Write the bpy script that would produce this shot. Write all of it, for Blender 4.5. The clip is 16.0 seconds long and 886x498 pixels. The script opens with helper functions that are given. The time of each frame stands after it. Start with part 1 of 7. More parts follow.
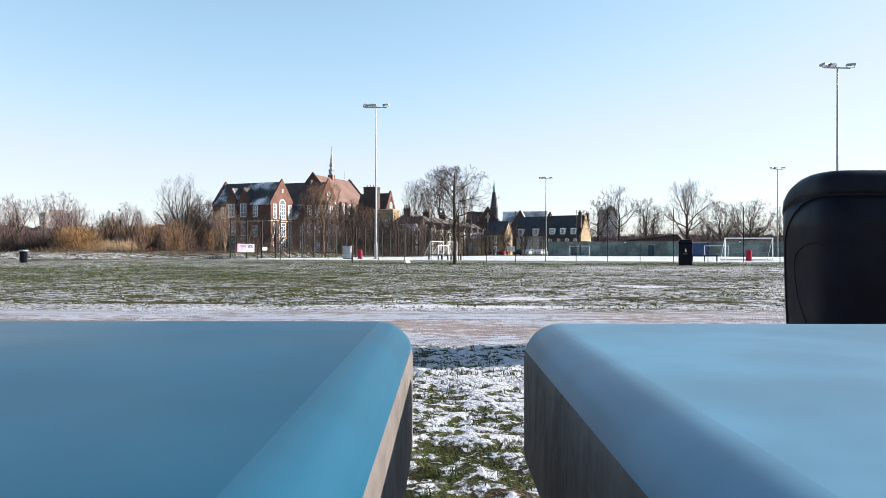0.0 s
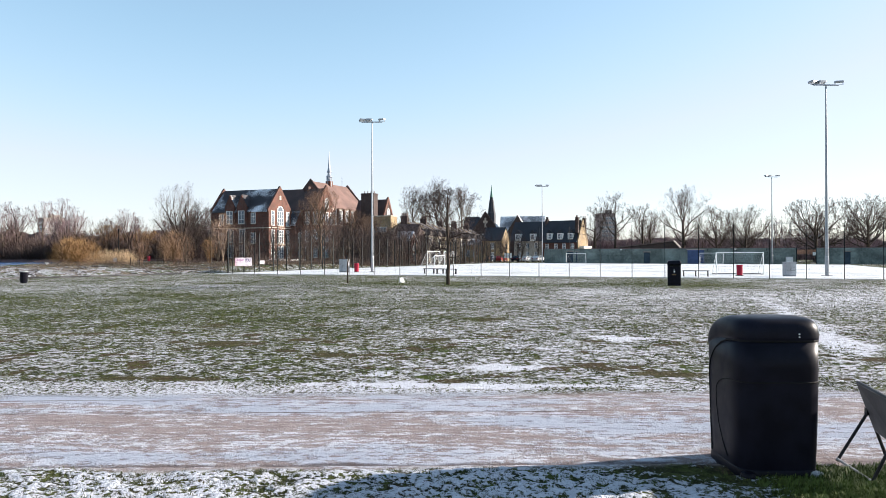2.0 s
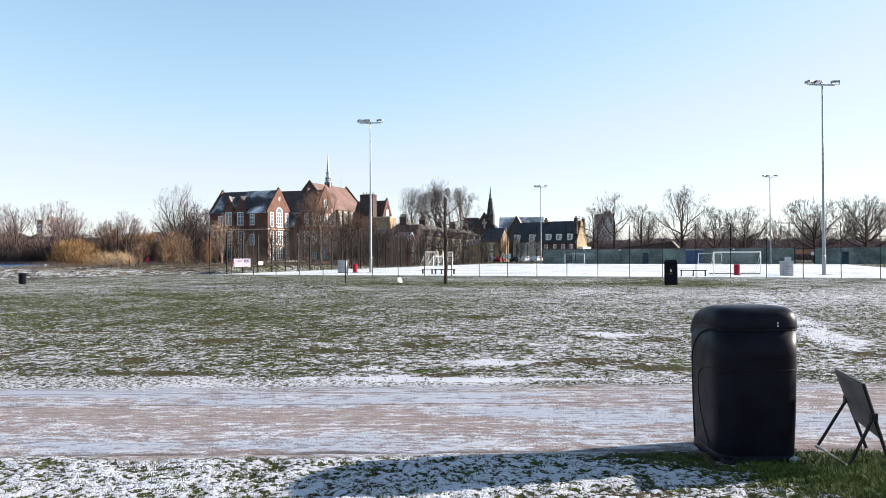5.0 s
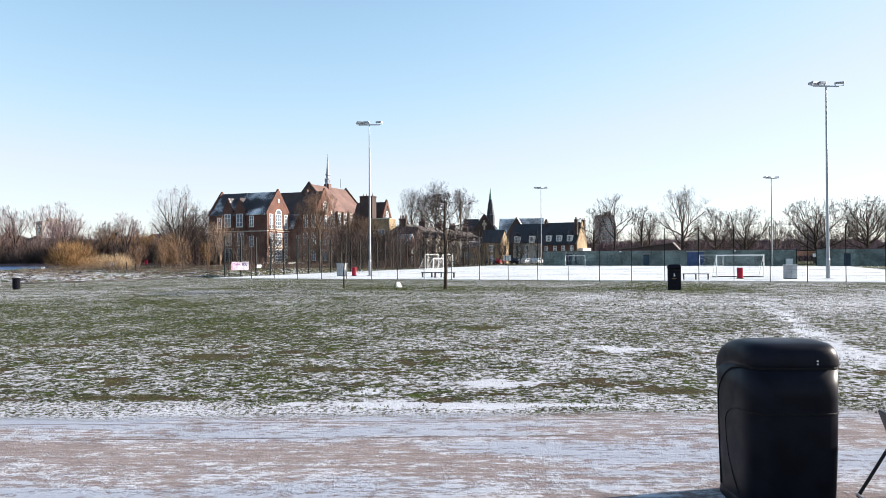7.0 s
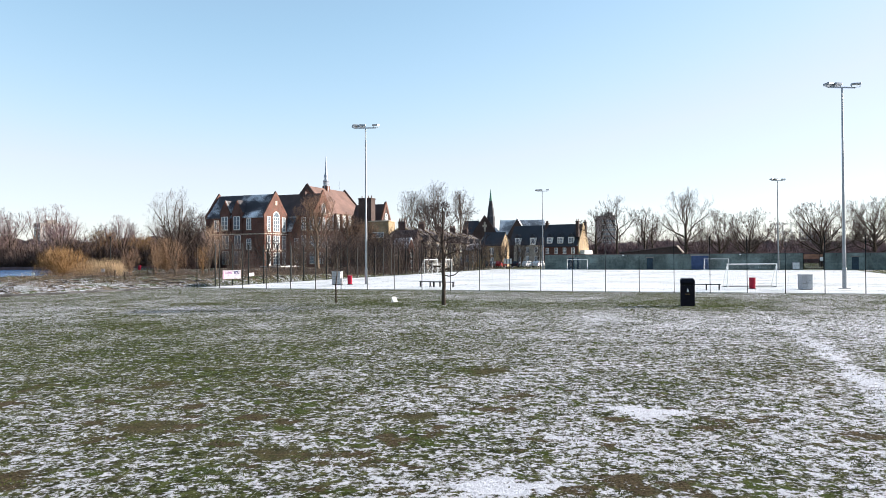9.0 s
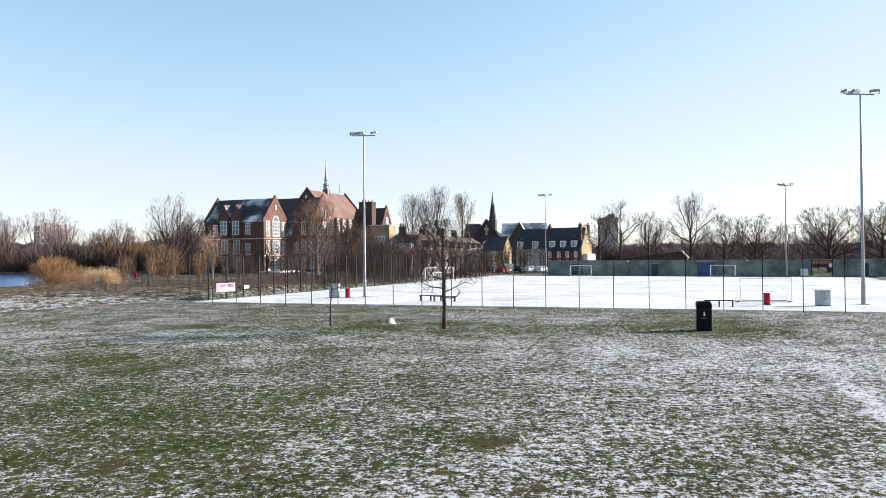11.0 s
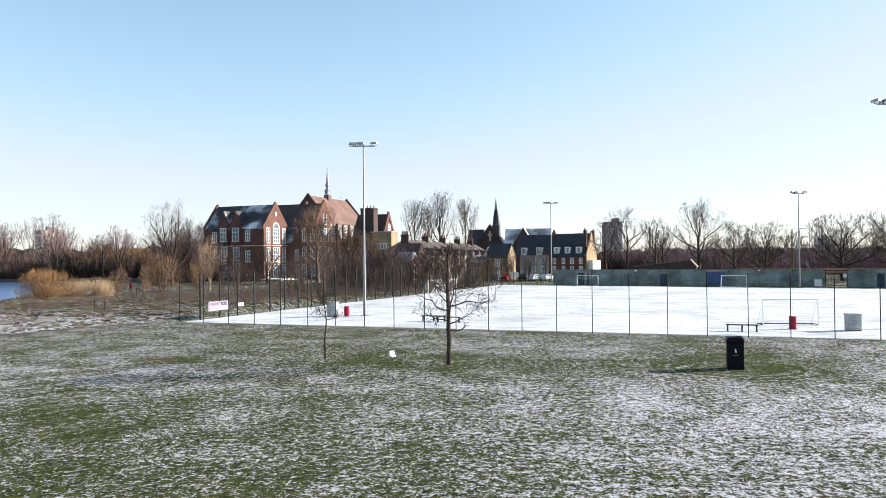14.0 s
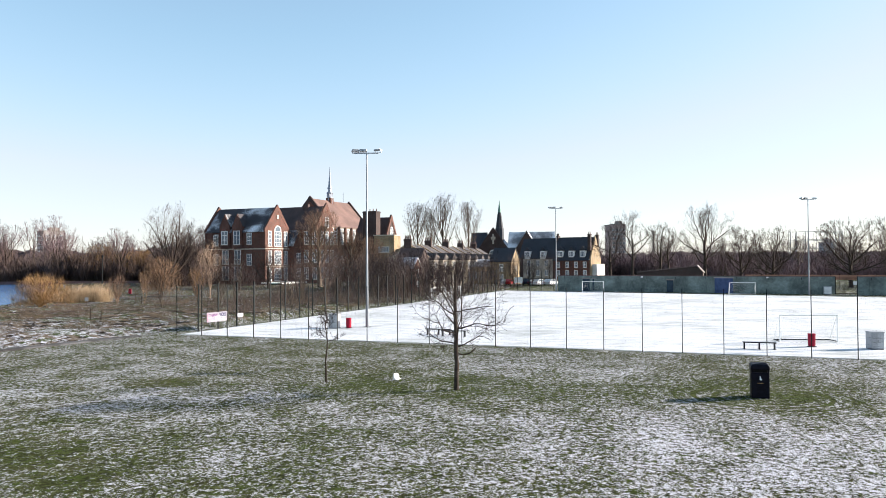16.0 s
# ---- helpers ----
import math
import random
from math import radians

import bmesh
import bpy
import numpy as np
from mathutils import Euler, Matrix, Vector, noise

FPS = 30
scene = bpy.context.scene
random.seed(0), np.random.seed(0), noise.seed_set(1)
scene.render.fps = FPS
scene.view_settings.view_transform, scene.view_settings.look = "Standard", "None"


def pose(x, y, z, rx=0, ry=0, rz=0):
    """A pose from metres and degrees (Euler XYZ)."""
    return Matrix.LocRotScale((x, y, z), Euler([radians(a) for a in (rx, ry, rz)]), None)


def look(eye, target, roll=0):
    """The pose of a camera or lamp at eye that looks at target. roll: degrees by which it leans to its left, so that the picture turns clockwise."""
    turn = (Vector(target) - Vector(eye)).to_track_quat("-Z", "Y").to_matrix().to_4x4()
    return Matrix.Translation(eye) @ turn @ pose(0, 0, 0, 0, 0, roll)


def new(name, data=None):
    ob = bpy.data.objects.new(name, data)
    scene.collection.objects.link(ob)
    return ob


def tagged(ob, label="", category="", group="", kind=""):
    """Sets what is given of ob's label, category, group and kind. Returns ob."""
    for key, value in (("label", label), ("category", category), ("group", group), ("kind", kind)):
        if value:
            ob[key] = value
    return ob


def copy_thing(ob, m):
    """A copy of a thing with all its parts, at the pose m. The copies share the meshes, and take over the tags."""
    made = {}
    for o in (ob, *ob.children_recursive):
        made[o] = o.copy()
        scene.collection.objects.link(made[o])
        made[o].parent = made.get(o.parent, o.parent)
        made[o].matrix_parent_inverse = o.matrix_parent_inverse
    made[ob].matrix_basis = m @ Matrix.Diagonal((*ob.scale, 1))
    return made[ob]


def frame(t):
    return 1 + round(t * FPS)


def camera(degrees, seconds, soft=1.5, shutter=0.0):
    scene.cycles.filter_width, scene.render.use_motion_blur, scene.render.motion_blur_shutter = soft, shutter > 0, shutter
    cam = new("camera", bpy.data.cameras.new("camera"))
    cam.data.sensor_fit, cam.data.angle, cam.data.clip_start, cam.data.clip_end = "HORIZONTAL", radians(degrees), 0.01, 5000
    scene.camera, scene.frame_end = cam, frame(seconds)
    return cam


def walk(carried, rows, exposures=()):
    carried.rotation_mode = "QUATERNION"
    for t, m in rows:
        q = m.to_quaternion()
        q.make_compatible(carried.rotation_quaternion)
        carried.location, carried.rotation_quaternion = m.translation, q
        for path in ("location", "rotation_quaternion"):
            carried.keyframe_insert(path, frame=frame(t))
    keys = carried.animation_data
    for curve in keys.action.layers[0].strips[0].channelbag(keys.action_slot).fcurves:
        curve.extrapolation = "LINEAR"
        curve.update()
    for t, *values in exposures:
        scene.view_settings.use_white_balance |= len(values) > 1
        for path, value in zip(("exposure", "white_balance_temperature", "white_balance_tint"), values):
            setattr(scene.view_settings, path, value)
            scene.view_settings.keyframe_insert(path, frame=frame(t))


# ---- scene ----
cam = camera(64.5, 16.0, soft=0.75)
PATH = [
    (0, (-0.286, 0.187, 0.668), (-0.381, 2.185, 0.678), 0.1),
    (0.2, (-0.271, 0.155, 0.678), (-0.366, 2.153, 0.688), 0.1),
    (0.4, (-0.21, 0.053, 0.735), (-0.304, 2.051, 0.746), 0.1),
    (0.5, (-0.192, 0.006, 0.78), (-0.285, 2.004, 0.792), 0.1),
    (1, (-0.094, -0.202, 1.22), (-0.188, 1.796, 1.233), -0.0),
    (1.5, (-0.01, -0.365, 1.665), (-0.103, 1.633, 1.68), -0.1),
    (2, (0.047, -0.514, 1.75), (-0.044, 1.484, 1.766), -0.1),
    (2.5, (0.113, -0.586, 1.743), (0.022, 1.412, 1.759), -0.2),
    (3, (0.153, -0.641, 1.692), (0.063, 1.357, 1.709), -0.2),
    (3.5, (0.168, -0.647, 1.619), (0.078, 1.351, 1.636), -0.2),
    (4, (0.154, -0.65, 1.618), (0.065, 1.348, 1.636), -0.2),
    (6.5, (0.159, -0.493, 1.841), (0.069, 1.504, 1.862), -0.3),
    (7, (0.141, -0.023, 1.88), (0.052, 1.975, 1.902), -0.3),
    (7.5, (0.176, 0.59, 1.903), (0.085, 2.588, 1.925), -0.3),
    (8, (0.192, 1.178, 1.995), (0.102, 3.176, 2.018), -0.3),
    (8.5, (0.196, 1.826, 2.265), (0.106, 3.823, 2.288), -0.4),
    (9, (0.173, 2.389, 2.62), (0.083, 4.386, 2.642), -0.4),
    (11.5, (0.142, 5.126, 3.861), (0.046, 7.124, 3.886), -0.5),
    (12, (0.155, 5.673, 4.085), (0.058, 7.67, 4.111), -0.5),
    (12.5, (0.084, 6.145, 4.307), (-0.014, 8.142, 4.334), -0.5),
    (13, (0.032, 6.648, 4.517), (-0.067, 8.646, 4.545), -0.5),
    (13.5, (0.006, 7.179, 4.694), (-0.095, 9.177, 4.723), -0.5),
    (14, (-0.08, 7.618, 4.898), (-0.182, 9.615, 4.929), -0.5),
    (14.5, (-0.169, 7.957, 5.136), (-0.274, 9.954, 5.166), -0.4),
    (15, (-0.24, 8.462, 5.346), (-0.346, 10.459, 5.378), -0.4),
    (15.5, (-0.326, 8.942, 5.527), (-0.432, 10.939, 5.56), -0.4),
    (16, (-0.4, 9.254, 5.743), (-0.508, 11.251, 5.776), -0.3),
]
walk(cam, [(t, look(eye, target, roll)) for t, eye, target, roll in PATH], [(0, 1.24, 6450, 10), (16, 1.24, 6450, 10)])


# ---- world and light ----
SUN_ELEV, SUN_AZ = 19.5, 74.5
world = bpy.data.worlds.new("sky")
scene.world = world
world.use_nodes = True
wn = world.node_tree
sky = wn.nodes.new("ShaderNodeTexSky")
sky.sky_type = "NISHITA"
sky.sun_disc = False
sky.sun_elevation, sky.sun_rotation = radians(SUN_ELEV), radians(SUN_AZ)
sky.altitude, sky.air_density, sky.dust_density, sky.ozone_density = 30, 0.85, 0.3, 1.0
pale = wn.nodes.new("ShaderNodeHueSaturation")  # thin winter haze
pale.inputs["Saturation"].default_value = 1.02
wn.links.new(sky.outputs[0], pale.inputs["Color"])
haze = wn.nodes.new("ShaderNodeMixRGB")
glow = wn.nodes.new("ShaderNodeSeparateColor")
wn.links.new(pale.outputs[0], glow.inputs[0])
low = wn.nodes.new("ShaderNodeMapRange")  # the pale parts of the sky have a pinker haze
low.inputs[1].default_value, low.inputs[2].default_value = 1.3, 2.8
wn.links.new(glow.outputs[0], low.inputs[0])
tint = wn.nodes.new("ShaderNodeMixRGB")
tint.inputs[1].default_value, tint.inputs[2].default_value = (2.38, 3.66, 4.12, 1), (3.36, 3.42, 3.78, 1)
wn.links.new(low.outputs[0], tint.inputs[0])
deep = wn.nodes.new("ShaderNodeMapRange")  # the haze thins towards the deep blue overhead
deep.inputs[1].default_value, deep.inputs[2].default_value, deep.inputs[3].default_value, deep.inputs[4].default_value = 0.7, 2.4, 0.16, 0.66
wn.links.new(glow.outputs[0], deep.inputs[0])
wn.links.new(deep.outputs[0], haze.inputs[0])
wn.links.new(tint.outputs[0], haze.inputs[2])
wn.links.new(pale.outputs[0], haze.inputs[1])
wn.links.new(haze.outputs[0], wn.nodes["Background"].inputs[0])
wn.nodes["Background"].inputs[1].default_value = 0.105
sun = new("sun", bpy.data.lights.new("sun", "SUN"))
sun.data.energy, sun.data.angle, sun.data.color = 5.0, radians(0.6), (1.0, 0.9, 0.8)
sx, sy, sz = math.cos(radians(SUN_ELEV)) * math.sin(radians(SUN_AZ)), math.cos(radians(SUN_ELEV)) * math.cos(radians(SUN_AZ)), math.sin(radians(SUN_ELEV))
sun.matrix_world = look((sx * 50, sy * 50, sz * 50), (0, 0, 0))


# ---- node helpers ----
def material(name):
    m = bpy.data.materials.new(name)
    m.use_nodes = True
    return m, m.node_tree, m.node_tree.nodes["Principled BSDF"]


def plug(nt, socket, value):
    if isinstance(value, bpy.types.NodeSocket):
        nt.links.new(value, socket)
    elif isinstance(value, (tuple, list)) and len(value) == 3 and socket.type == "RGBA":
        socket.default_value = (*value, 1)
    else:
        socket.default_value = value


def n_coord(nt):
    return nt.nodes.new("ShaderNodeTexCoord").outputs["Object"]


def n_map(nt, vec, scale=(1, 1, 1), rot=(0, 0, 0), loc=(0, 0, 0)):
    n = nt.nodes.new("ShaderNodeMapping")
    plug(nt, n.inputs["Vector"], vec)
    n.inputs["Scale"].default_value, n.inputs["Rotation"].default_value, n.inputs["Location"].default_value = scale, rot, loc
    return n.outputs[0]


def n_noise(nt, vec, scale, detail=3.0, rough=0.55):
    n = nt.nodes.new("ShaderNodeTexNoise")
    plug(nt, n.inputs["Vector"], vec)
    n.inputs["Scale"].default_value, n.inputs["Detail"].default_value, n.inputs["Roughness"].default_value = scale, detail, rough
    return n.outputs["Fac"]


def n_math(nt, op, a, b=0.0, clamp=False):
    n = nt.nodes.new("ShaderNodeMath")
    n.operation, n.use_clamp = op, clamp
    plug(nt, n.inputs[0], a)
    plug(nt, n.inputs[1], b)
    return n.outputs[0]


def n_range(nt, v, a, b, c=0.0, d=1.0, smooth=True):
    n = nt.nodes.new("ShaderNodeMapRange")
    n.interpolation_type = "SMOOTHSTEP" if smooth else "LINEAR"
    for k, w in enumerate((v, a, b, c, d)):
        plug(nt, n.inputs[k], w)
    return n.outputs[0]


def n_mix(nt, f, a, b, blend="MIX"):
    n = nt.nodes.new("ShaderNodeMix")
    n.data_type, n.blend_type = "RGBA", blend
    plug(nt, n.inputs[0], f)
    plug(nt, n.inputs[6], a)
    plug(nt, n.inputs[7], b)
    return n.outputs[2]


def n_attr(nt, name):
    n = nt.nodes.new("ShaderNodeAttribute")
    n.attribute_name = name
    return n.outputs["Fac"]


def n_bump(nt, height, strength, distance):
    n = nt.nodes.new("ShaderNodeBump")
    n.inputs["Strength"].default_value, n.inputs["Distance"].default_value = strength, distance
    plug(nt, n.inputs["Height"], height)
    return n.outputs[0]


def n_random(nt):
    return nt.nodes.new("ShaderNodeObjectInfo").outputs["Random"]


def shade(c, k):
    return tuple(max(0.0, min(1.0, v * k)) for v in c)


def surf(name, base, other=None, scale=1.5, fine=40.0, rough=0.75, metal=0.0, bump=0.3, dist=0.01, var=0.25, rnd=0.15, island=0.0, spec=0.2):
    """A weathered surface: two colours mixed at a large scale, fine grain, a tint of its own per object and relief."""
    m, nt, b = material(name)
    co = n_coord(nt)
    big, small = n_noise(nt, co, scale, 4), n_noise(nt, co, fine, 3)
    col = n_mix(nt, n_range(nt, big, 0.35, 0.65), shade(base, 1 - var * 0.6), other or shade(base, 1 + var))
    g = n_range(nt, small, 0.25, 0.75, 1 - var, 1 + var * 0.6)
    col = n_mix(nt, 1.0, col, n_grey(nt, g), "MULTIPLY")
    if rnd:
        col = n_mix(nt, 1.0, col, n_grey(nt, n_range(nt, n_random(nt), 0, 1, 1 - rnd, 1 + rnd, False)), "MULTIPLY")
    if island:
        geo = nt.nodes.new("ShaderNodeNewGeometry")
        col = n_mix(nt, 1.0, col, n_grey(nt, n_range(nt, geo.outputs["Random Per Island"], 0, 1, 1 - island, 1 + island, False)), "MULTIPLY")
    plug(nt, b.inputs["Base Color"], col)
    b.inputs["Specular IOR Level"].default_value = spec
    plug(nt, b.inputs["Roughness"], n_range(nt, big, 0.2, 0.8, max(0.02, rough - 0.1), min(1.0, rough + 0.1)))
    b.inputs["Metallic"].default_value = metal
    if bump:
        plug(nt, b.inputs["Normal"], n_bump(nt, small, bump, dist))
    return m


def n_grey(nt, v):
    n = nt.nodes.new("ShaderNodeCombineColor")
    for k in range(3):
        plug(nt, n.inputs[k], v)
    return n.outputs[0]


def brickwork(name, c1, c2, mortar, rough=0.85, soot=0.35):
    """Coursed brick at true size with patches of soot and weathering."""
    m, nt, b = material(name)
    co = n_coord(nt)
    sep = nt.nodes.new("ShaderNodeSeparateXYZ")
    plug(nt, sep.inputs[0], co)
    flat = nt.nodes.new("ShaderNodeCombineXYZ")
    plug(nt, flat.inputs[0], n_math(nt, "ADD", sep.outputs[0], sep.outputs[1]))
    plug(nt, flat.inputs[1], sep.outputs[2])
    br = nt.nodes.new("ShaderNodeTexBrick")
    plug(nt, br.inputs["Vector"], flat.outputs[0])
    for key, v in (("Color1", c1), ("Color2", c2), ("Mortar", mortar)):
        br.inputs[key].default_value = (*v, 1)
    for key, v in (("Scale", 1.0), ("Mortar Size", 0.01), ("Brick Width", 0.225), ("Row Height", 0.075), ("Bias", -0.2)):
        br.inputs[key].default_value = v
    big = n_noise(nt, co, 0.35, 5, 0.6)
    col = n_mix(nt, 1.0, br.outputs[0], n_grey(nt, n_range(nt, big, 0.3, 0.75, 1 - soot, 1.15)), "MULTIPLY")
    mid = n_noise(nt, co, 2.5, 3)
    col = n_mix(nt, 1.0, col, n_grey(nt, n_range(nt, mid, 0.3, 0.7, 0.82, 1.12)), "MULTIPLY")
    plug(nt, b.inputs["Base Color"], col)
    b.inputs["Roughness"].default_value = rough
    plug(nt, b.inputs["Normal"], n_bump(nt, br.outputs["Fac"], -0.4, 0.01))
    return m


def roofing(name, c1, c2, snow=0.0, rough=0.7):
    """Rows of slates or tiles, weathered, with frost or snow lying on part of it."""
    m, nt, b = material(name)
    co = n_coord(nt)
    wave = nt.nodes.new("ShaderNodeTexWave")
    wave.wave_type, wave.bands_direction, wave.wave_profile = "BANDS", "Z", "SAW"
    plug(nt, wave.inputs["Vector"], co)
    wave.inputs["Scale"].default_value = 1.3
    big, mid = n_noise(nt, co, 0.3, 5), n_noise(nt, co, 5.0, 3)
    col = n_mix(nt, n_range(nt, mid, 0.35, 0.65), c1, c2)
    col = n_mix(nt, 1.0, col, n_grey(nt, n_range(nt, big, 0.3, 0.7, 0.7, 1.15)), "MULTIPLY")
    col = n_mix(nt, 1.0, col, n_grey(nt, n_range(nt, wave.outputs["Fac"], 0, 1, 0.8, 1.05)), "MULTIPLY")
    if snow:
        lie = n_math(nt, "ADD", n_math(nt, "MULTIPLY", n_noise(nt, co, 0.16, 2), 0.75), n_math(nt, "MULTIPLY", n_noise(nt, co, 4.0, 6, 0.8), 0.5))
        col = n_mix(nt, n_range(nt, lie, 0.84 - snow, 1.02 - snow), col, (0.78, 0.8, 0.83))
    plug(nt, b.inputs["Base Color"], col)
    b.inputs["Roughness"].default_value = rough
    plug(nt, b.inputs["Normal"], n_bump(nt, wave.outputs["Fac"], 0.5, 0.03))
    return m


def glassy(name, tint=(0.03, 0.04, 0.05), rough=0.06):
    m, nt, b = material(name)
    co = n_coord(nt)
    plug(nt, b.inputs["Base Color"], n_mix(nt, n_noise(nt, co, 1.2, 2), tint, shade(tint, 2.2)))
    b.inputs["Roughness"].default_value = rough
    b.inputs["Specular IOR Level"].default_value = 0.7
    plug(nt, b.inputs["Normal"], n_bump(nt, n_noise(nt, co, 2.0, 1), 0.05, 0.02))
    return m


# ---- ground material: turf, snow, ice, worn path, rough bank ----
def ground_material():
    m, nt, b = material("frosted_turf")
    co = n_coord(nt)
    cover, path, wild, lush = n_attr(nt, "cover"), n_attr(nt, "path"), n_attr(nt, "wild"), n_attr(nt, "lush")
    lump, grain, broad = n_noise(nt, co, 15.0, 6, 0.66), n_noise(nt, co, 36, 4, 0.62), n_noise(nt, co, 0.45, 4)
    tiny = n_noise(nt, co, 90, 2)
    # snow lies where the uneven turf catches it
    chunk = n_attr(nt, "chunk")
    heap = n_math(nt, "ADD", n_math(nt, "MULTIPLY", lump, 0.62), n_math(nt, "MULTIPLY", grain, 0.28))
    bald = n_range(nt, n_noise(nt, n_map(nt, co, loc=(4, 9, 0)), 0.95, 5, 0.62), 0.565, 0.63)
    bald = n_math(nt, "MULTIPLY", bald, n_attr(nt, "bare"))
    bright = n_range(nt, n_noise(nt, n_map(nt, co, loc=(13, 2, 0)), 1.5, 5, 0.6), 0.57, 0.66)
    # dark tussocks, with the shade between them painted by the same mask
    tussock_shade = n_range(nt, n_noise(nt, n_map(nt, co, loc=(1, 23, 0)), 4.6, 6, 0.68), 0.55, 0.62)
    frost = n_math(nt, "ADD", n_math(nt, "MULTIPLY", n_noise(nt, co, 13.0, 7, 0.72), 0.5), n_math(nt, "ADD", n_math(nt, "MULTIPLY", n_noise(nt, n_map(nt, co, loc=(7, 3, 0)), 4.4, 7, 0.68), 0.4), 0.06))
    frost = n_math(nt, "SUBTRACT", frost, n_math(nt, "ADD", n_math(nt, "MULTIPLY", bald, 0.06), n_math(nt, "ADD", n_math(nt, "MULTIPLY", bright, 0.035), n_math(nt, "MULTIPLY", tussock_shade, 0.06))))
    # tyre rings in the turf round the far bin
    off = nt.nodes.new("ShaderNodeVectorMath")
    off.operation = "LENGTH"
    nt.links.new(n_map(nt, co, (1, 1.25, 0), loc=(-11.2, -39.2 * 1.25, 0)), off.inputs[0])
    ring = n_range(nt, n_math(nt, "SINE", n_math(nt, "MULTIPLY", off.outputs["Value"], 7.5)), 0.5, 0.95)
    ring = n_math(nt, "MULTIPLY", ring, n_math(nt, "MULTIPLY", n_range(nt, off.outputs["Value"], 1.0, 1.4), n_range(nt, off.outputs["Value"], 3.2, 3.8, 1, 0)))
    frost = n_math(nt, "SUBTRACT", frost, n_math(nt, "MULTIPLY", ring, 0.09))
    lie = n_math(nt, "ADD", n_math(nt, "ADD", n_math(nt, "MULTIPLY", heap, chunk), n_math(nt, "MULTIPLY", frost, n_math(nt, "SUBTRACT", 1.0, chunk))), n_math(nt, "ADD", n_math(nt, "MULTIPLY", broad, n_range(nt, chunk, 0, 1, 0.12, 0.22)), n_math(nt, "MULTIPLY", wild, n_math(nt, "MULTIPLY", n_math(nt, "SUBTRACT", n_noise(nt, co, 1.5, 6, 0.7), 0.5), 0.45))))
    need = n_math(nt, "ADD", n_range(nt, cover, 0, 1, 0.74, 0.40, False), n_math(nt, "MULTIPLY", n_attr(nt, "mud"), 0.1))
    snow = n_range(nt, n_math(nt, "SUBTRACT", lie, need), -0.02, 0.036)
    # turf
    fibre = n_noise(nt, co, 26, 5, 0.72)
    clump = n_noise(nt, n_map(nt, co, loc=(31, 17, 0)), 5.0, 6, 0.66)
    # the ramp's wide dark end paints shade into gaps between clumps
    green = n_mix(nt, n_range(nt, n_math(nt, "ADD", n_math(nt, "MULTIPLY", clump, 0.65), n_math(nt, "MULTIPLY", fibre, 0.35)), 0.43, 0.61), (0.014, 0.018, 0.006), (0.098, 0.122, 0.032))
    straw = n_mix(nt, tiny, (0.07, 0.062, 0.03), (0.17, 0.15, 0.085))
    soil = (0.055, 0.042, 0.03)
    turf = n_mix(nt, n_range(nt, n_math(nt, "SUBTRACT", broad, n_math(nt, "MULTIPLY", lush, 0.35)), 0.25, 0.65, 0.04, 0.4), green, straw)
    turf = n_mix(nt, n_math(nt, "MULTIPLY", bright, 0.75), turf, n_mix(nt, fibre, (0.022, 0.04, 0.006), (0.085, 0.12, 0.022)))
    turf = n_mix(nt, n_math(nt, "MULTIPLY", lush, n_range(nt, clump, 0.4, 0.62, 0.15, 0.75)), turf, n_mix(nt, fibre, (0.02, 0.04, 0.006), (0.12, 0.155, 0.032)))
    turf = n_mix(nt, n_math(nt, "MULTIPLY", tussock_shade, 0.9), turf, (0.022, 0.028, 0.01))
    mud = n_math(nt, "MULTIPLY", n_attr(nt, "mud"), n_range(nt, clump, 0.36, 0.56))
    bald = n_math(nt, "MAXIMUM", bald, mud)
    turf = n_mix(nt, n_math(nt, "MULTIPLY", bald, 0.85), turf, n_mix(nt, n_range(nt, fibre, 0.4, 0.6), (0.035, 0.025, 0.017), (0.12, 0.085, 0.05)))
    rough_bank = n_mix(nt, n_range(nt, n_noise(nt, co, 1.1, 7, 0.7), 0.42, 0.58), (0.013, 0.01, 0.008), (0.15, 0.115, 0.078))
    rough_bank = n_mix(nt, n_range(nt, n_noise(nt, co, 0.45, 6, 0.68), 0.51, 0.57, 0, 0.85), rough_bank, (0.05, 0.075, 0.02))
    turf = n_mix(nt, wild, turf, rough_bank)
    # path: trodden gravel with ice drawn out along it
    run = n_map(nt, co, (0.26, 1.2, 1.0), (0, 0, radians(-3.5)))
    streak, fleck = n_noise(nt, run, 12.0, 8, 0.76), n_noise(nt, run, 0.7, 6, 0.66)
    gravel = n_mix(nt, n_range(nt, streak, 0.35, 0.65), (0.225, 0.18, 0.172), (0.355, 0.3, 0.288))
    gravel = n_mix(nt, 1.0, gravel, n_grey(nt, n_range(nt, tiny, 0.25, 0.75, 0.75, 1.12)), "MULTIPLY")
    ice_at = n_math(nt, "ADD", n_math(nt, "MULTIPLY", streak, 0.36), n_math(nt, "ADD", n_math(nt, "MULTIPLY", fleck, 0.44), n_math(nt, "MULTIPLY", grain, 0.15)))
    ice = n_range(nt, n_math(nt, "ADD", ice_at, n_math(nt, "MULTIPLY", n_math(nt, "SUBTRACT", cover, 0.5), 0.25)), 0.455, 0.525)
    # wheel ruts pressed along the path
    sep = nt.nodes.new("ShaderNodeSeparateXYZ")
    plug(nt, sep.inputs[0], co)
    across = n_math(nt, "SUBTRACT", sep.outputs[1], n_math(nt, "ADD", n_math(nt, "MULTIPLY", sep.outputs[0], 0.062), 6.85))
    across = n_math(nt, "ADD", across, n_math(nt, "MULTIPLY", n_math(nt, "SUBTRACT", n_noise(nt, co, 1.3, 4), 0.5), 0.16))
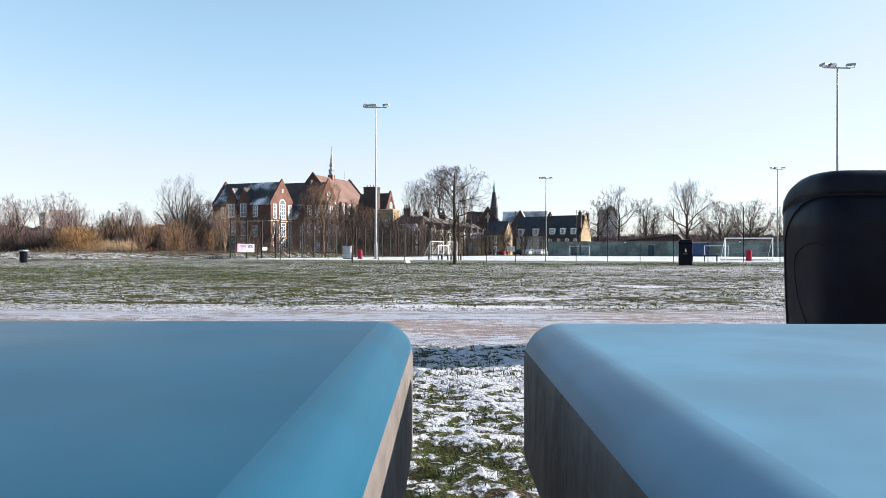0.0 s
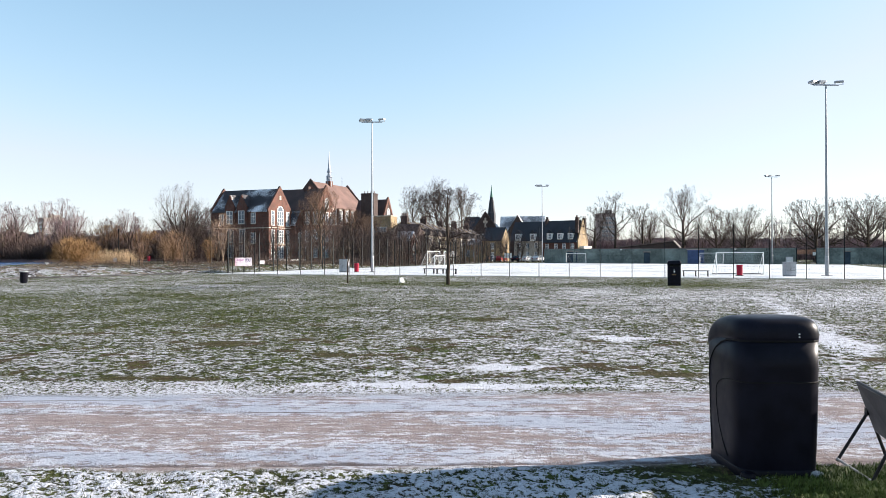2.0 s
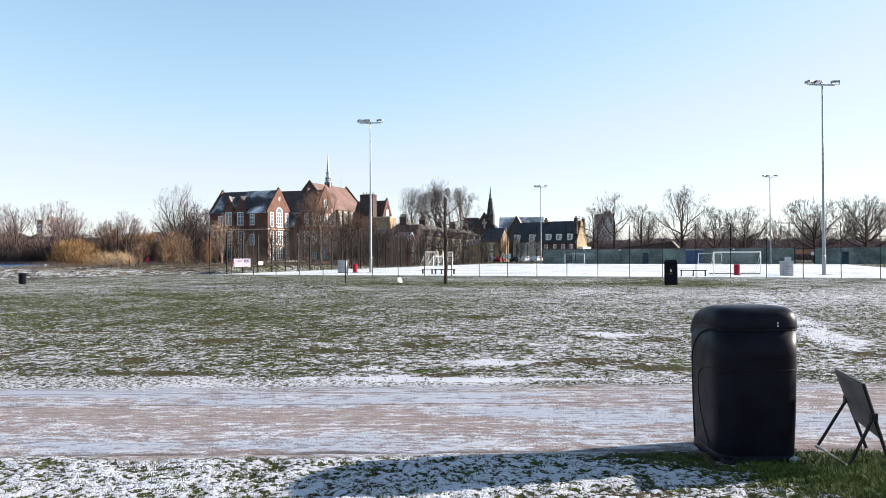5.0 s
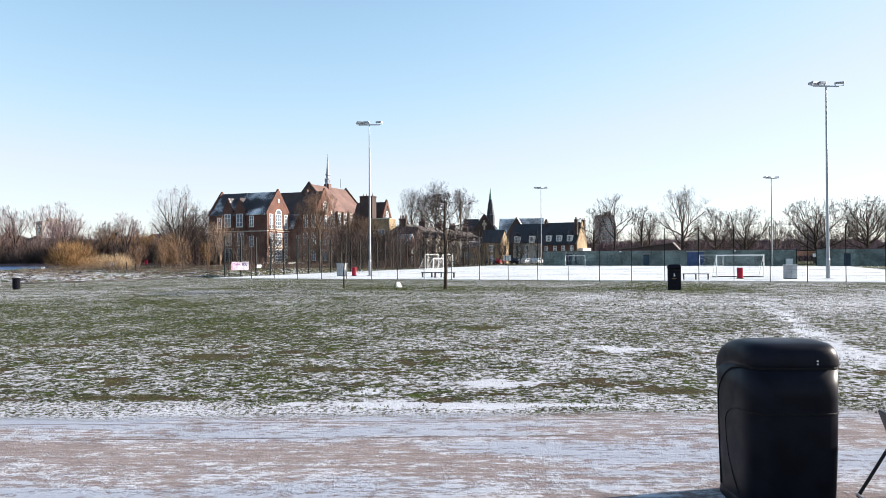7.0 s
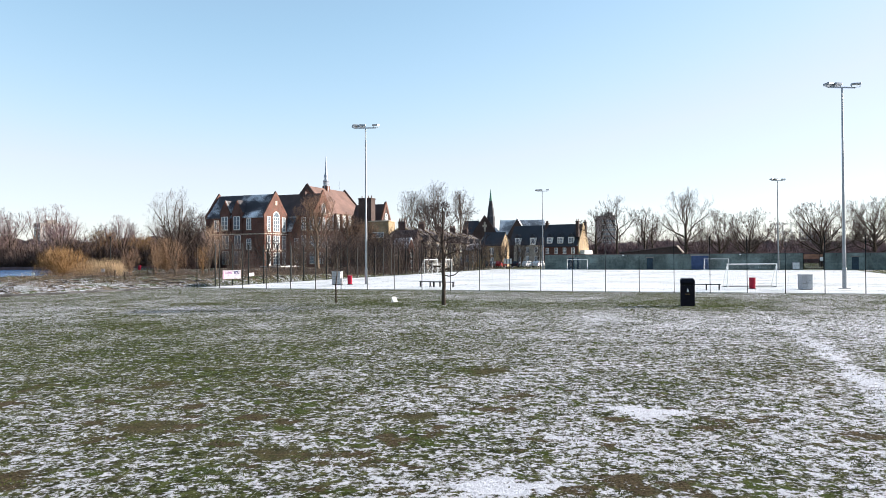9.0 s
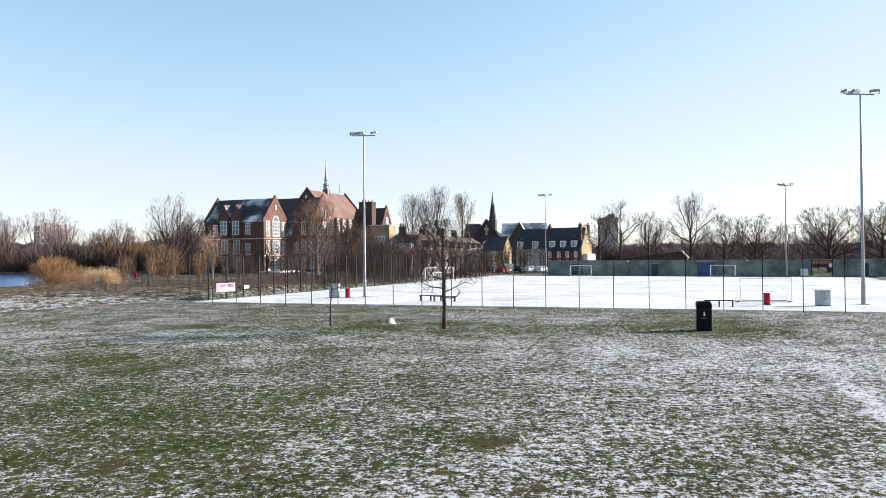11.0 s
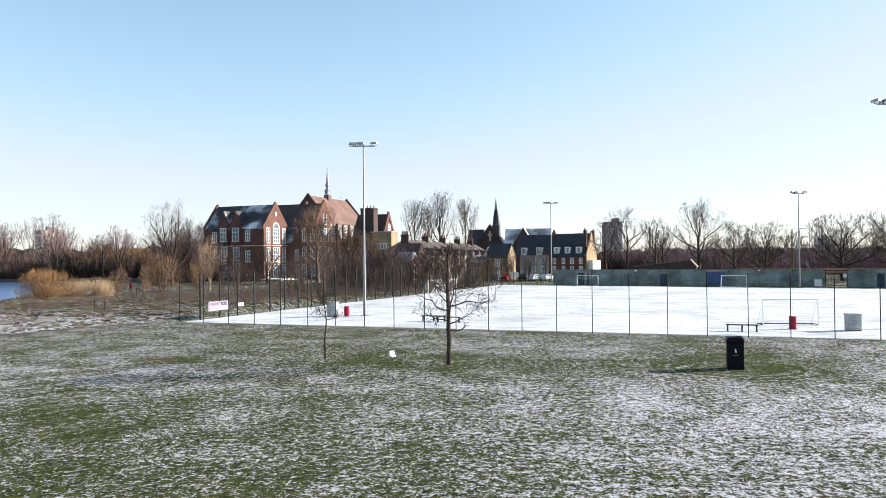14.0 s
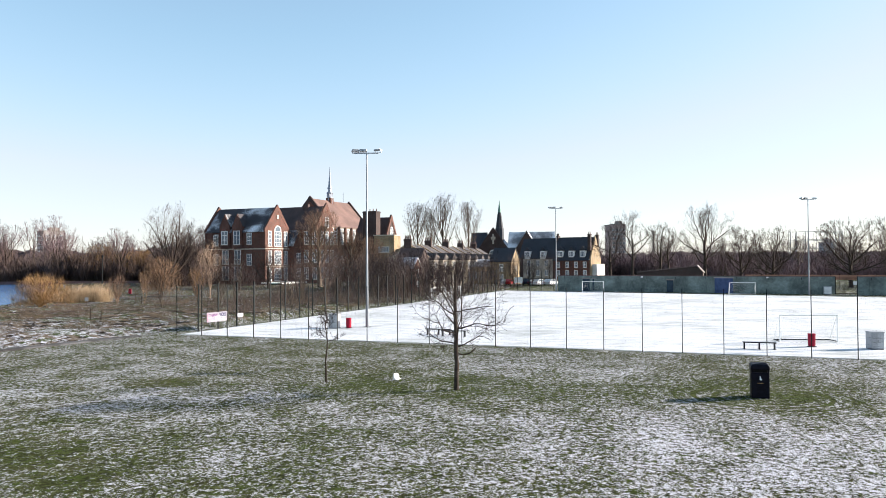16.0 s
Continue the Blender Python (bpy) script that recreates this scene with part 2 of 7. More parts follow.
    rut = n_math(nt, "ADD", n_range(nt, n_math(nt, "ABSOLUTE", n_math(nt, "SUBTRACT", across, 0.55)), 0.012, 0.04, 1, 0), n_range(nt, n_math(nt, "ABSOLUTE", n_math(nt, "ADD", across, 1.42)), 0.015, 0.045, 1, 0))
    rut = n_math(nt, "ADD", rut, n_range(nt, n_math(nt, "ABSOLUTE", n_math(nt, "SUBTRACT", across, 1.25)), 0.01, 0.03, 0.8, 0), True)
    rut = n_math(nt, "MULTIPLY", rut, n_range(nt, fleck, 0.36, 0.5))
    gravel = n_mix(nt, n_math(nt, "MULTIPLY", rut, 0.75), gravel, (0.07, 0.055, 0.055))
    ice = n_math(nt, "MULTIPLY", ice, n_math(nt, "SUBTRACT", 1.0, n_math(nt, "MULTIPLY", rut, 0.85)))
    snow = n_math(nt, "ADD", n_math(nt, "MULTIPLY", snow, n_math(nt, "SUBTRACT", 1.0, path)), n_math(nt, "MULTIPLY", n_math(nt, "MULTIPLY", ice, path), 0.8), True)
    base = n_mix(nt, path, turf, gravel)
    white = n_mix(nt, grain, (0.56, 0.585, 0.655), (0.7, 0.71, 0.755))
    white = n_mix(nt, path, white, n_mix(nt, n_range(nt, fleck, 0.42, 0.58), (0.6, 0.61, 0.66), (0.36, 0.4, 0.48)))
    plug(nt, b.inputs["Base Color"], n_mix(nt, snow, base, white))
    plug(nt, b.inputs["Roughness"], n_mix(nt, n_math(nt, "MULTIPLY", path, snow), (0.9, 0.9, 0.9), (0.5, 0.5, 0.5)))
    b.inputs["Specular IOR Level"].default_value = 0.04
    tall = n_math(nt, "ADD", n_math(nt, "ADD", n_math(nt, "MULTIPLY", snow, 0.5), n_math(nt, "MULTIPLY", clump, n_range(nt, chunk, 0, 1, 1.6, 0.3))), n_math(nt, "ADD", n_math(nt, "MULTIPLY", lump, 0.7), n_math(nt, "MULTIPLY", grain, 0.6)))
    plug(nt, b.inputs["Normal"], n_bump(nt, n_math(nt, "MULTIPLY", tall, n_math(nt, "SUBTRACT", 1.0, n_math(nt, "MULTIPLY", path, 0.75))), 0.9, 0.095))
    return m


def pitch_material():
    m, nt, b = material("snow_on_artificial_turf")
    co = n_coord(nt)
    run = n_map(nt, co, (0.3, 1, 1), (0, 0, radians(16)))
    streak, broad = n_noise(nt, run, 1.6, 6, 0.7), n_noise(nt, co, 0.12, 3)
    bare = n_range(nt, n_math(nt, "ADD", n_math(nt, "MULTIPLY", streak, 0.7), n_math(nt, "MULTIPLY", broad, 0.5)), 0.55, 0.72, 0, 0.6)
    white = n_mix(nt, n_noise(nt, co, 0.8, 4), (0.6, 0.615, 0.65), (0.7, 0.71, 0.725))
    plug(nt, b.inputs["Base Color"], n_mix(nt, bare, white, (0.25, 0.27, 0.24)))
    b.inputs["Roughness"].default_value = 0.75
    plug(nt, b.inputs["Normal"], n_bump(nt, streak, 0.4, 0.03))
    return m


def water_material():
    m, nt, b = material("lake_water")
    co = n_coord(nt)
    b.inputs["Base Color"].default_value = (0.04, 0.13, 0.3, 1)
    b.inputs["Roughness"].default_value = 0.2
    b.inputs["Specular IOR Level"].default_value = 0.25
    plug(nt, b.inputs["Normal"], n_bump(nt, n_noise(nt, n_map(nt, co, (1, 2.5, 1)), 1.6, 4), 0.6, 0.08))
    return m


M_GROUND, M_PITCH, M_WATER = ground_material(), pitch_material(), water_material()
M_BRICK = brickwork("red_brick", (0.18, 0.06, 0.035), (0.1, 0.034, 0.024), (0.11, 0.08, 0.065))
M_STOCK = brickwork("yellow_stock_brick", (0.38, 0.26, 0.125), (0.29, 0.195, 0.095), (0.29, 0.25, 0.19))
M_DARK_BRICK = brickwork("sooty_brick", (0.07, 0.035, 0.028), (0.055, 0.03, 0.025), (0.07, 0.06, 0.055))
M_GREY_WALL = brickwork("green_grey_painted_brick", (0.25, 0.31, 0.285), (0.21, 0.265, 0.245), (0.15, 0.185, 0.175), soot=0.6)
M_TILE = roofing("red_clay_tile", (0.2, 0.115, 0.09), (0.155, 0.085, 0.068))
M_TILE_DARK = roofing("dark_clay_tile", (0.075, 0.04, 0.035), (0.055, 0.035, 0.03))
# brown tile for the shed, its tone lifted to imitate haze
M_ROOF_BROWN = roofing("weathered_hazed_brown_tile", (0.19, 0.135, 0.12), (0.14, 0.1, 0.09))
M_SLATE_SNOW = roofing("slate_with_snow", (0.06, 0.065, 0.075), (0.045, 0.05, 0.06), 0.33)
M_TILE_SNOW = roofing("tile_with_snow", (0.045, 0.036, 0.04), (0.035, 0.032, 0.04), 0.25)
M_SLATE = roofing("slate", (0.03, 0.034, 0.045), (0.022, 0.026, 0.034))
M_SLATE_PALE = roofing("frosted_slate", (0.22, 0.22, 0.23), (0.15, 0.15, 0.16), 0.3)
M_TERRACE_ROOF = roofing("brown_slate", (0.1, 0.08, 0.075), (0.07, 0.058, 0.055), 0.14)
M_WALK = surf("frosted_asphalt", (0.05, 0.047, 0.045), (0.1, 0.098, 0.1), scale=0.7, fine=14, rough=0.9, var=0.4)
M_EDGE = surf("purple_brown_stone", (0.13, 0.085, 0.085), scale=0.6, rough=0.9)
M_STONE = surf("pale_stone", (0.5, 0.44, 0.36), scale=0.8, rough=0.85)
M_RENDER = surf("cream_render", (0.55, 0.48, 0.38), scale=0.5, rough=0.85)
M_WHITE_RENDER = surf("white_render", (0.78, 0.76, 0.72), scale=0.5, rough=0.8, var=0.1)
M_CONCRETE = surf("weathered_concrete", (0.27, 0.24, 0.215), scale=0.12, fine=8, rough=0.9)
M_WHITE = surf("white_paint", (0.78, 0.78, 0.76), scale=2, rough=0.5, var=0.08, bump=0.05)
M_GLASS = glassy("window_glass", (0.09, 0.11, 0.13))
M_LEAD = surf("grey_lead", (0.32, 0.35, 0.4), scale=1.0, rough=0.45, metal=0.3)
M_COPPER = surf("green_copper", (0.16, 0.28, 0.22), scale=0.8, rough=0.7)
M_POLE = surf("galvanised_steel", (0.26, 0.28, 0.3), scale=0.8, fine=30, rough=0.42, metal=0.7, bump=0.05, var=0.12)
M_LAMP = surf("grey_lamp_housing", (0.3, 0.31, 0.32), scale=3, rough=0.4, metal=0.5, bump=0.05)
M_LENS = glassy("lamp_glass", (0.4, 0.42, 0.44))
M_FENCE = surf("dark_green_powder_coat", (0.012, 0.014, 0.014), scale=4, rough=0.6, bump=0.05, spec=0.2)
M_BIN = surf("black_moulded_plastic", (0.005, 0.005, 0.01), (0.007, 0.007, 0.0135), scale=6, fine=140, rough=0.4, bump=0.06, dist=0.002, spec=0.1)
M_BIN_SEAM = surf("shadow_gap_plastic", (0.004, 0.004, 0.005), rough=0.7)
M_RED = surf("red_plastic", (0.31, 0.008, 0.03), scale=2, rough=0.4, bump=0.05, var=0.15)
M_CABINET = surf("pale_grey_steel", (0.36, 0.37, 0.38), scale=1.2, rough=0.5, bump=0.05, var=0.12)
M_BARK = surf("grey_brown_bark", (0.1, 0.075, 0.055), (0.16, 0.125, 0.095), scale=3, fine=30, rough=0.95, bump=0.5)
M_BARK_DARK = surf("dark_bark", (0.05, 0.038, 0.03), (0.08, 0.06, 0.048), scale=3, fine=30, rough=0.95, bump=0.5)
M_TWIG = surf("grey_brown_twigs", (0.085, 0.06, 0.052), scale=0.5, rough=0.95, bump=0, rnd=0.25, island=0.3)
M_TWIG_DARK = surf("dark_twigs", (0.04, 0.028, 0.027), scale=0.5, rough=0.95, bump=0, rnd=0.25, island=0.3)
M_POLLARD = surf("pale_pollard_stems", (0.34, 0.24, 0.17), scale=0.5, rough=0.9, bump=0, rnd=0.1, island=0.35)
M_TWIG_RUST = surf("rust_brown_twigs", (0.22, 0.14, 0.095), scale=0.5, rough=0.95, bump=0, rnd=0.1, island=0.35)
M_WILLOW = surf("orange_willow_stems", (0.26, 0.155, 0.07), scale=0.5, rough=0.9, bump=0, rnd=0.15, island=0.4)
M_TAN = surf("tan_stems", (0.26, 0.165, 0.1), scale=0.5, rough=0.9, bump=0, rnd=0.15, island=0.4)
M_REED = surf("straw_reed", (0.36, 0.265, 0.165), scale=0.5, rough=0.9, bump=0, rnd=0.1, island=0.35)
M_GRASS = surf("grass_blades", (0.055, 0.074, 0.016), (0.1, 0.118, 0.029), scale=1.0, rough=0.75, bump=0, rnd=0, island=0.45)
M_LUSH = surf("fresh_grass_blades", (0.055, 0.09, 0.014), (0.1, 0.13, 0.027), scale=1.0, rough=0.7, bump=0, rnd=0, island=0.4)
M_DRY = surf("dry_weeds", (0.17, 0.125, 0.085), scale=0.6, rough=0.95, bump=0, rnd=0.1, island=0.45)
M_BRAMBLE = surf("dark_bramble", (0.03, 0.026, 0.016), scale=0.6, rough=0.95, bump=0, rnd=0.1, island=0.45)
# far twigs carry the distance haze in a lighter, mauve base colour
M_FAR = surf("far_hazed_brown_twigs", (0.15, 0.103, 0.105), scale=0.5, rough=0.95, bump=0, rnd=0.25, island=0.3)
M_PALE_CONCRETE = surf("pale_concrete", (0.33, 0.3, 0.285), scale=0.12, fine=8, rough=0.9)
# reddish concrete made paler, so haze before the tower is painted in
M_HAZED_CONCRETE = surf("hazed_brown_concrete", (0.42, 0.32, 0.3), (0.5, 0.4, 0.37), scale=0.4, fine=6, rough=0.9)
# lighter copy of the plank blue: the sun-side sky glint is painted in
M_BLUE_GLINT = surf("glint_blue_plank", (0.045, 0.165, 0.26), (0.08, 0.215, 0.32), scale=14, fine=60, rough=0.4, spec=0.4, bump=0.0, dist=0.003, var=0.2, rnd=0.05)
M_BLUE = surf("blue_stained_plank", (0.005, 0.060, 0.112), (0.007, 0.072, 0.13), scale=9, fine=60, rough=0.36, spec=0.12, bump=0.0, dist=0.003, var=0.15, rnd=0.08)
M_END = surf("grey_sawn_timber", (0.11, 0.1, 0.095), scale=5, fine=80, rough=0.8, rnd=0.1)
M_BLACK_METAL = surf("black_painted_steel", (0.012, 0.012, 0.014), scale=4, rough=0.4, bump=0.05)
M_BOARD = surf("dark_grey_board", (0.03, 0.03, 0.035), scale=3, rough=0.5, bump=0.05)
M_NET = surf("white_goal_net", (0.6, 0.6, 0.6), rough=0.9, bump=0)
M_BANNER = surf("white_banner_cloth", (0.5, 0.47, 0.5), scale=1.5, rough=0.8, var=0.1, bump=0.1)
M_PINK = surf("pink_print", (0.55, 0.25, 0.38), rough=0.8, bump=0)
M_INK = surf("dark_blue_print", (0.03, 0.03, 0.12), rough=0.8, bump=0)
M_GREY_INK = surf("grey_print", (0.35, 0.35, 0.42), rough=0.8, bump=0)
M_BLUE_DOOR = surf("blue_painted_steel", (0.055, 0.085, 0.18), scale=1.5, rough=0.5, bump=0.05)
M_DARK_DOOR = surf("dark_painted_door", (0.03, 0.05, 0.07), scale=1.5, rough=0.5, bump=0.05)
M_ORANGE = surf("orange_safety_mesh", (0.4, 0.2, 0.13), scale=0.4, rough=0.9, bump=0)
M_CAR_DARK = surf("dark_car_paint", (0.02, 0.025, 0.04), rough=0.25, bump=0)
M_CAR_WHITE = surf("white_car_paint", (0.7, 0.7, 0.7), rough=0.3, bump=0, var=0.08)
M_CAR_RED = surf("red_car_paint", (0.3, 0.02, 0.02), rough=0.3, bump=0)
M_TYRE = surf("black_rubber", (0.015, 0.015, 0.015), rough=0.9, bump=0.1)


# ---- mesh helpers ----
def thing(name, m, label, category, group="", kind=""):
    ob = new(name)
    ob.matrix_basis = m
    return tagged(ob, label, category, group, kind)


def link(name, me, mat, parent=None, label="", m=None):
    if mat and not me.materials:
        me.materials.append(mat)
    ob = new(name, me)
    ob.parent = parent
    if m is not None:
        ob.matrix_basis = m
    return tagged(ob, label)


def part(name, bm, mat, parent=None, label="", m=None, smooth=False):
    me = bpy.data.meshes.new(name)
    bmesh.ops.recalc_face_normals(bm, faces=bm.faces)
    bm.to_mesh(me)
    bm.free()
    if smooth:
        me.polygons.foreach_set("use_smooth", [True] * len(me.polygons))
    return link(name, me, mat, parent, label, m)


def box(bm, x0, x1, y0, y1, z0, z1, m=None):
    vs = [bm.verts.new((x, y, z)) for z in (z0, z1) for x, y in ((x0, y0), (x1, y0), (x1, y1), (x0, y1))]
    for f in ((0, 3, 2, 1), (4, 5, 6, 7), (0, 1, 5, 4), (1, 2, 6, 5), (2, 3, 7, 6), (3, 0, 4, 7)):
        bm.faces.new([vs[k] for k in f])
    if m is not None:
        bmesh.ops.transform(bm, matrix=m, verts=vs)
    return vs


def boxes(*rows, bevel=0.0):
    bm = bmesh.new()
    for r in rows:
        box(bm, *r)
    if bevel:
        bmesh.ops.bevel(bm, geom=list(bm.edges), offset=bevel, segments=3, affect="EDGES", profile=0.5)
    return bm


def rod(bm, a, b, r0, r1=None, n=8, caps=True):
    a, b = Vector(a), Vector(b)
    q = (b - a).to_track_quat("Z", "Y")
    r1 = r0 if r1 is None else r1
    rings = []
    for p, r in ((a, r0), (b, r1)):
        rings.append([bm.verts.new(p + q @ Vector((r * math.cos(6.28319 * k / n), r * math.sin(6.28319 * k / n), 0))) for k in range(n)])
    for k in range(n):
        bm.faces.new((rings[0][k], rings[0][(k + 1) % n], rings[1][(k + 1) % n], rings[1][k]))
    if caps:
        bm.faces.new(rings[0][::-1])
        bm.faces.new(rings[1])
    return bm


def lathe(bm, profile, n=16, at=(0, 0)):
    """Turns a profile of (radius, height) round the upright through at."""
    rings = [[bm.verts.new((at[0] + r * math.cos(6.28319 * k / n), at[1] + r * math.sin(6.28319 * k / n), z)) for k in range(n)] for r, z in profile]
    for lo, hi in zip(rings, rings[1:]):
        for k in range(n):
            bm.faces.new((lo[k], lo[(k + 1) % n], hi[(k + 1) % n], hi[k]))
    bm.faces.new(rings[0][::-1])
    bm.faces.new(rings[-1])
    return bm


def prism(bm, outline, a, b, axis="y"):
    """An outline of (s, z) pushed from a to b along x or y."""
    def at(s, z, d):
        return (s, d, z) if axis == "y" else (d, s, z)
    lo, hi = ([bm.verts.new(at(s, z, d)) for s, z in outline] for d in (a, b))
    n = len(outline)
    bm.faces.new(lo[::-1])
    bm.faces.new(hi)
    for k in range(n):
        bm.faces.new((lo[k], lo[(k + 1) % n], hi[(k + 1) % n], hi[k]))
    return bm


def lattice(x, y, seed):
    """Smooth value noise of numpy arrays, 0 to 1."""
    xi, yi = np.floor(x).astype(np.int64), np.floor(y).astype(np.int64)
    fx, fy = x - xi, y - yi
    fx, fy = fx * fx * (3 - 2 * fx), fy * fy * (3 - 2 * fy)

    def h(a, b):
        k = (a * 374761393 + b * 668265263 + seed * 974711) & 0x7FFFFFFF
        k = ((k ^ (k >> 13)) * 1274126177) & 0x7FFFFFFF
        return ((k ^ (k >> 16)) & 0xFFFF) / 65535.0
    return (h(xi, yi) * (1 - fx) + h(xi + 1, yi) * fx) * (1 - fy) + (h(xi, yi + 1) * (1 - fx) + h(xi + 1, yi + 1) * fx) * fy


def fbm(x, y, seed, octaves=4):
    return sum(lattice(x * 2**k, y * 2**k, seed + k) * 0.5**k for k in range(octaves)) / sum(0.5**k for k in range(octaves))


def step(v, a, b):
    t = np.clip((v - a) / (b - a), 0, 1)
    return t * t * (3 - 2 * t)


def near_line(x, y, pts):
    """The distance to a broken line."""
    best = np.full(np.shape(x), 1e9)
    for (ax, ay), (bx, by) in zip(pts, pts[1:]):
        dx, dy = bx - ax, by - ay
        t = np.clip(((x - ax) * dx + (y - ay) * dy) / (dx * dx + dy * dy), 0, 1)
        best = np.minimum(best, np.hypot(x - ax - t * dx, y - ay - t * dy))
    return best


# ---- plan ----
FRONT, SIDE = Vector((0.9606, -0.2778)), Vector((0.338, 0.941))  # ways of the pitch's front and side fences
CORNER = Vector((-24.44, 63.62))
TRAIL = [(14.5, 40.0), (12.3, 32.8), (9.7, 22.0), (7.6, 15.3), (6.2, 9.0)]
LOOP = [(-13.2, 41.6), (-15.4, 42.4), (-18.4, 41.6), (-19.4, 39.2), (-17.9, 35.4), (-15.5, 32.4), (-13.2, 29.4), (-11.1, 27.1)]
FOOTWAY = [(-44, 38), (-36, 47), (-31.6, 53.3), (-28.9, 58.4), (-26.8, 62.0), (-26.0, 64.5)]
LAKE_WALK = [(-70, 88), (-57, 99), (-54.5, 104), (-59, 116), (-57, 122), (-45, 126)]


def heap_at(x, y):
    """Uneven heaps of snow on the near turf, 0 to 1."""
    return np.clip((fbm(x * 11, y * 15, 1, 4) - 0.5) * 2.0 + (fbm(x * 2.0, y * 2.6, 8, 3) - 0.5) * 0.7 + 0.5, 0, 1)


def path_at(x, y):
    return 1 - step(np.abs(y - (6.85 + 0.062 * x) + 0.12 * (fbm(x * 1.1, y * 0.7, 5) - 0.5) * 2), 1.45, 1.68)


def wild_at(x, y):
    side = (x - CORNER.x) * SIDE.y - (y - CORNER.y) * SIDE.x  # right of the side fence's line is positive
    edge = np.where(y < 60, x + 27.5 + (60 - y) * 0.62, side + 1.2)
    return step(-edge + 2.0 * (fbm(x * 0.15, y * 0.15, 9) - 0.5), 0.2, 2.0) * step(y, 40, 47)


def lake_at(x, y):
    return step(-(x + 59 + (y - 92) * 0.55) + 5 * (fbm(x * 0.04, y * 0.04, 21) - 0.5), 0, 5) * step(y, 84, 90) * (1 - step(y, 192, 200))


def lush_at(x, y):
    near_bin = np.exp(-(((x - 3.35) / 0.95) ** 2 + ((y - 4.9) / 0.62) ** 2) * 1.4)
    trees = np.exp(-((y - (41.0 - 0.05 * x)) / 3.4) ** 2) * step(x, -12, -5) * (1 - step(x, 13, 17))
    field = step(y, 14, 20) * (1 - step(y, 30, 38)) * (1 - step(x, -6, 6)) * 0.22
    trees = trees + 1.2 * np.exp(-((x - 12.8) / 1.1) ** 2 - ((y - 38.9) / 0.5) ** 2)
    return np.clip(near_bin * 1.3 + trees * 0.5 + field, 0, 1)


def cover_at(x, y):
    c = 0.492 + 0.098 * step(y, 2.2, 4.2) - 0.035 * step(x, 0.5, 1.6) + 0.15 * (fbm(x * 0.9, y * 0.9, 77) - 0.5) + 0.24 * (heap_at(x, y) - 0.5)
    c = np.where(y > 8.0, np.interp(y, [8.0, 8.9, 10.0, 13.0, 18.0, 24.0, 30.0, 36.0, 44.0, 60.0, 200], [0.6, 0.54, 0.515, 0.508, 0.5, 0.51, 0.525, 0.485, 0.46, 0.43, 0.36]), c)
    c = c + 0.13 * (fbm(x * 0.16 + 3, y * 0.11, 33) - 0.5) * step(y, 9, 14)
    c = c - 0.042 * step(y, 10, 15) * (1 - step(y, 27, 36)) * (1 - step(x, -6, 6)) + 0.01 * step(x, 3, 12) * step(y, 12, 20) * (1 - step(y, 34, 40))
    c = np.maximum(c, (0.74 - 0.18 * step(y, 19, 30)) * (1 - step(near_line(x, y, TRAIL) + 0.9 * (fbm(x * 0.8, y * 0.8, 3) - 0.5), 0.1, 0.95)) * step(y, 9, 13))
    for px, py, rx, ry in ((-1.33, 9.8, 0.25, 0.2), (0.45, 10.4, 0.75, 0.28), (3.0, 14.3, 0.9, 0.5), (0.1, 8.9, 2.6, 0.2)):
        ragged = ((x - px) / rx) ** 2 + ((y - py) / ry) ** 2 + 1.6 * (fbm(x * 3.2, y * 3.2, 55) - 0.5)
        c = np.maximum(c, 0.95 * np.exp(-np.clip(ragged, 0, 9) ** 2))
    c = c - 0.02 * (1 - step(x, -4, 1)) * step(y, 9, 10) * (1 - step(y, 13, 18)) + 0.08 * np.exp(-((x - 0.6) / 1.6) ** 2 - ((y - 4.5) / 0.9) ** 2)
    c = c - 0.4 * np.exp(-((x - 1.75) / 0.5) ** 2 - ((y - 5.25) / 0.22) ** 2)
    c = c - 0.13 * np.exp(-((np.abs(near_line(x, y, LOOP) - 0.55) - 0.1) / 0.22) ** 2)
    c = c - 0.75 * lush_at(x, y) * np.where(y < 8, 1.0, 0.22)
    c = np.where(wild_at(x, y) > 0.5, 0.32 + 0.13 * (1 - step(y, 60, 76)), c)
    return np.clip(c, 0, 1.0)


def mud_at(x, y):
    """Bare brown soil trodden through the turf, 0 to 1."""
    m = np.zeros(np.shape(x))
    for px, py, rx, ry in ((0.4, 18.5, 0.6, 0.42), (-4.4, 9.25, 0.95, 0.16), (-5.0, 13.1, 0.5, 0.35), (-2.6, 11.7, 0.38, 0.28), (-0.9, 13.9, 0.35, 0.25), (2.9, 9.9, 0.5, 0.2)):
        ragged = ((x - px) / rx) ** 2 + ((y - py) / ry) ** 2 + 2.0 * (fbm(x * 2.6, y * 2.6, 71) - 0.5)
        m = np.maximum(m, np.exp(-np.clip(ragged, 0, 9) ** 2))
    return m


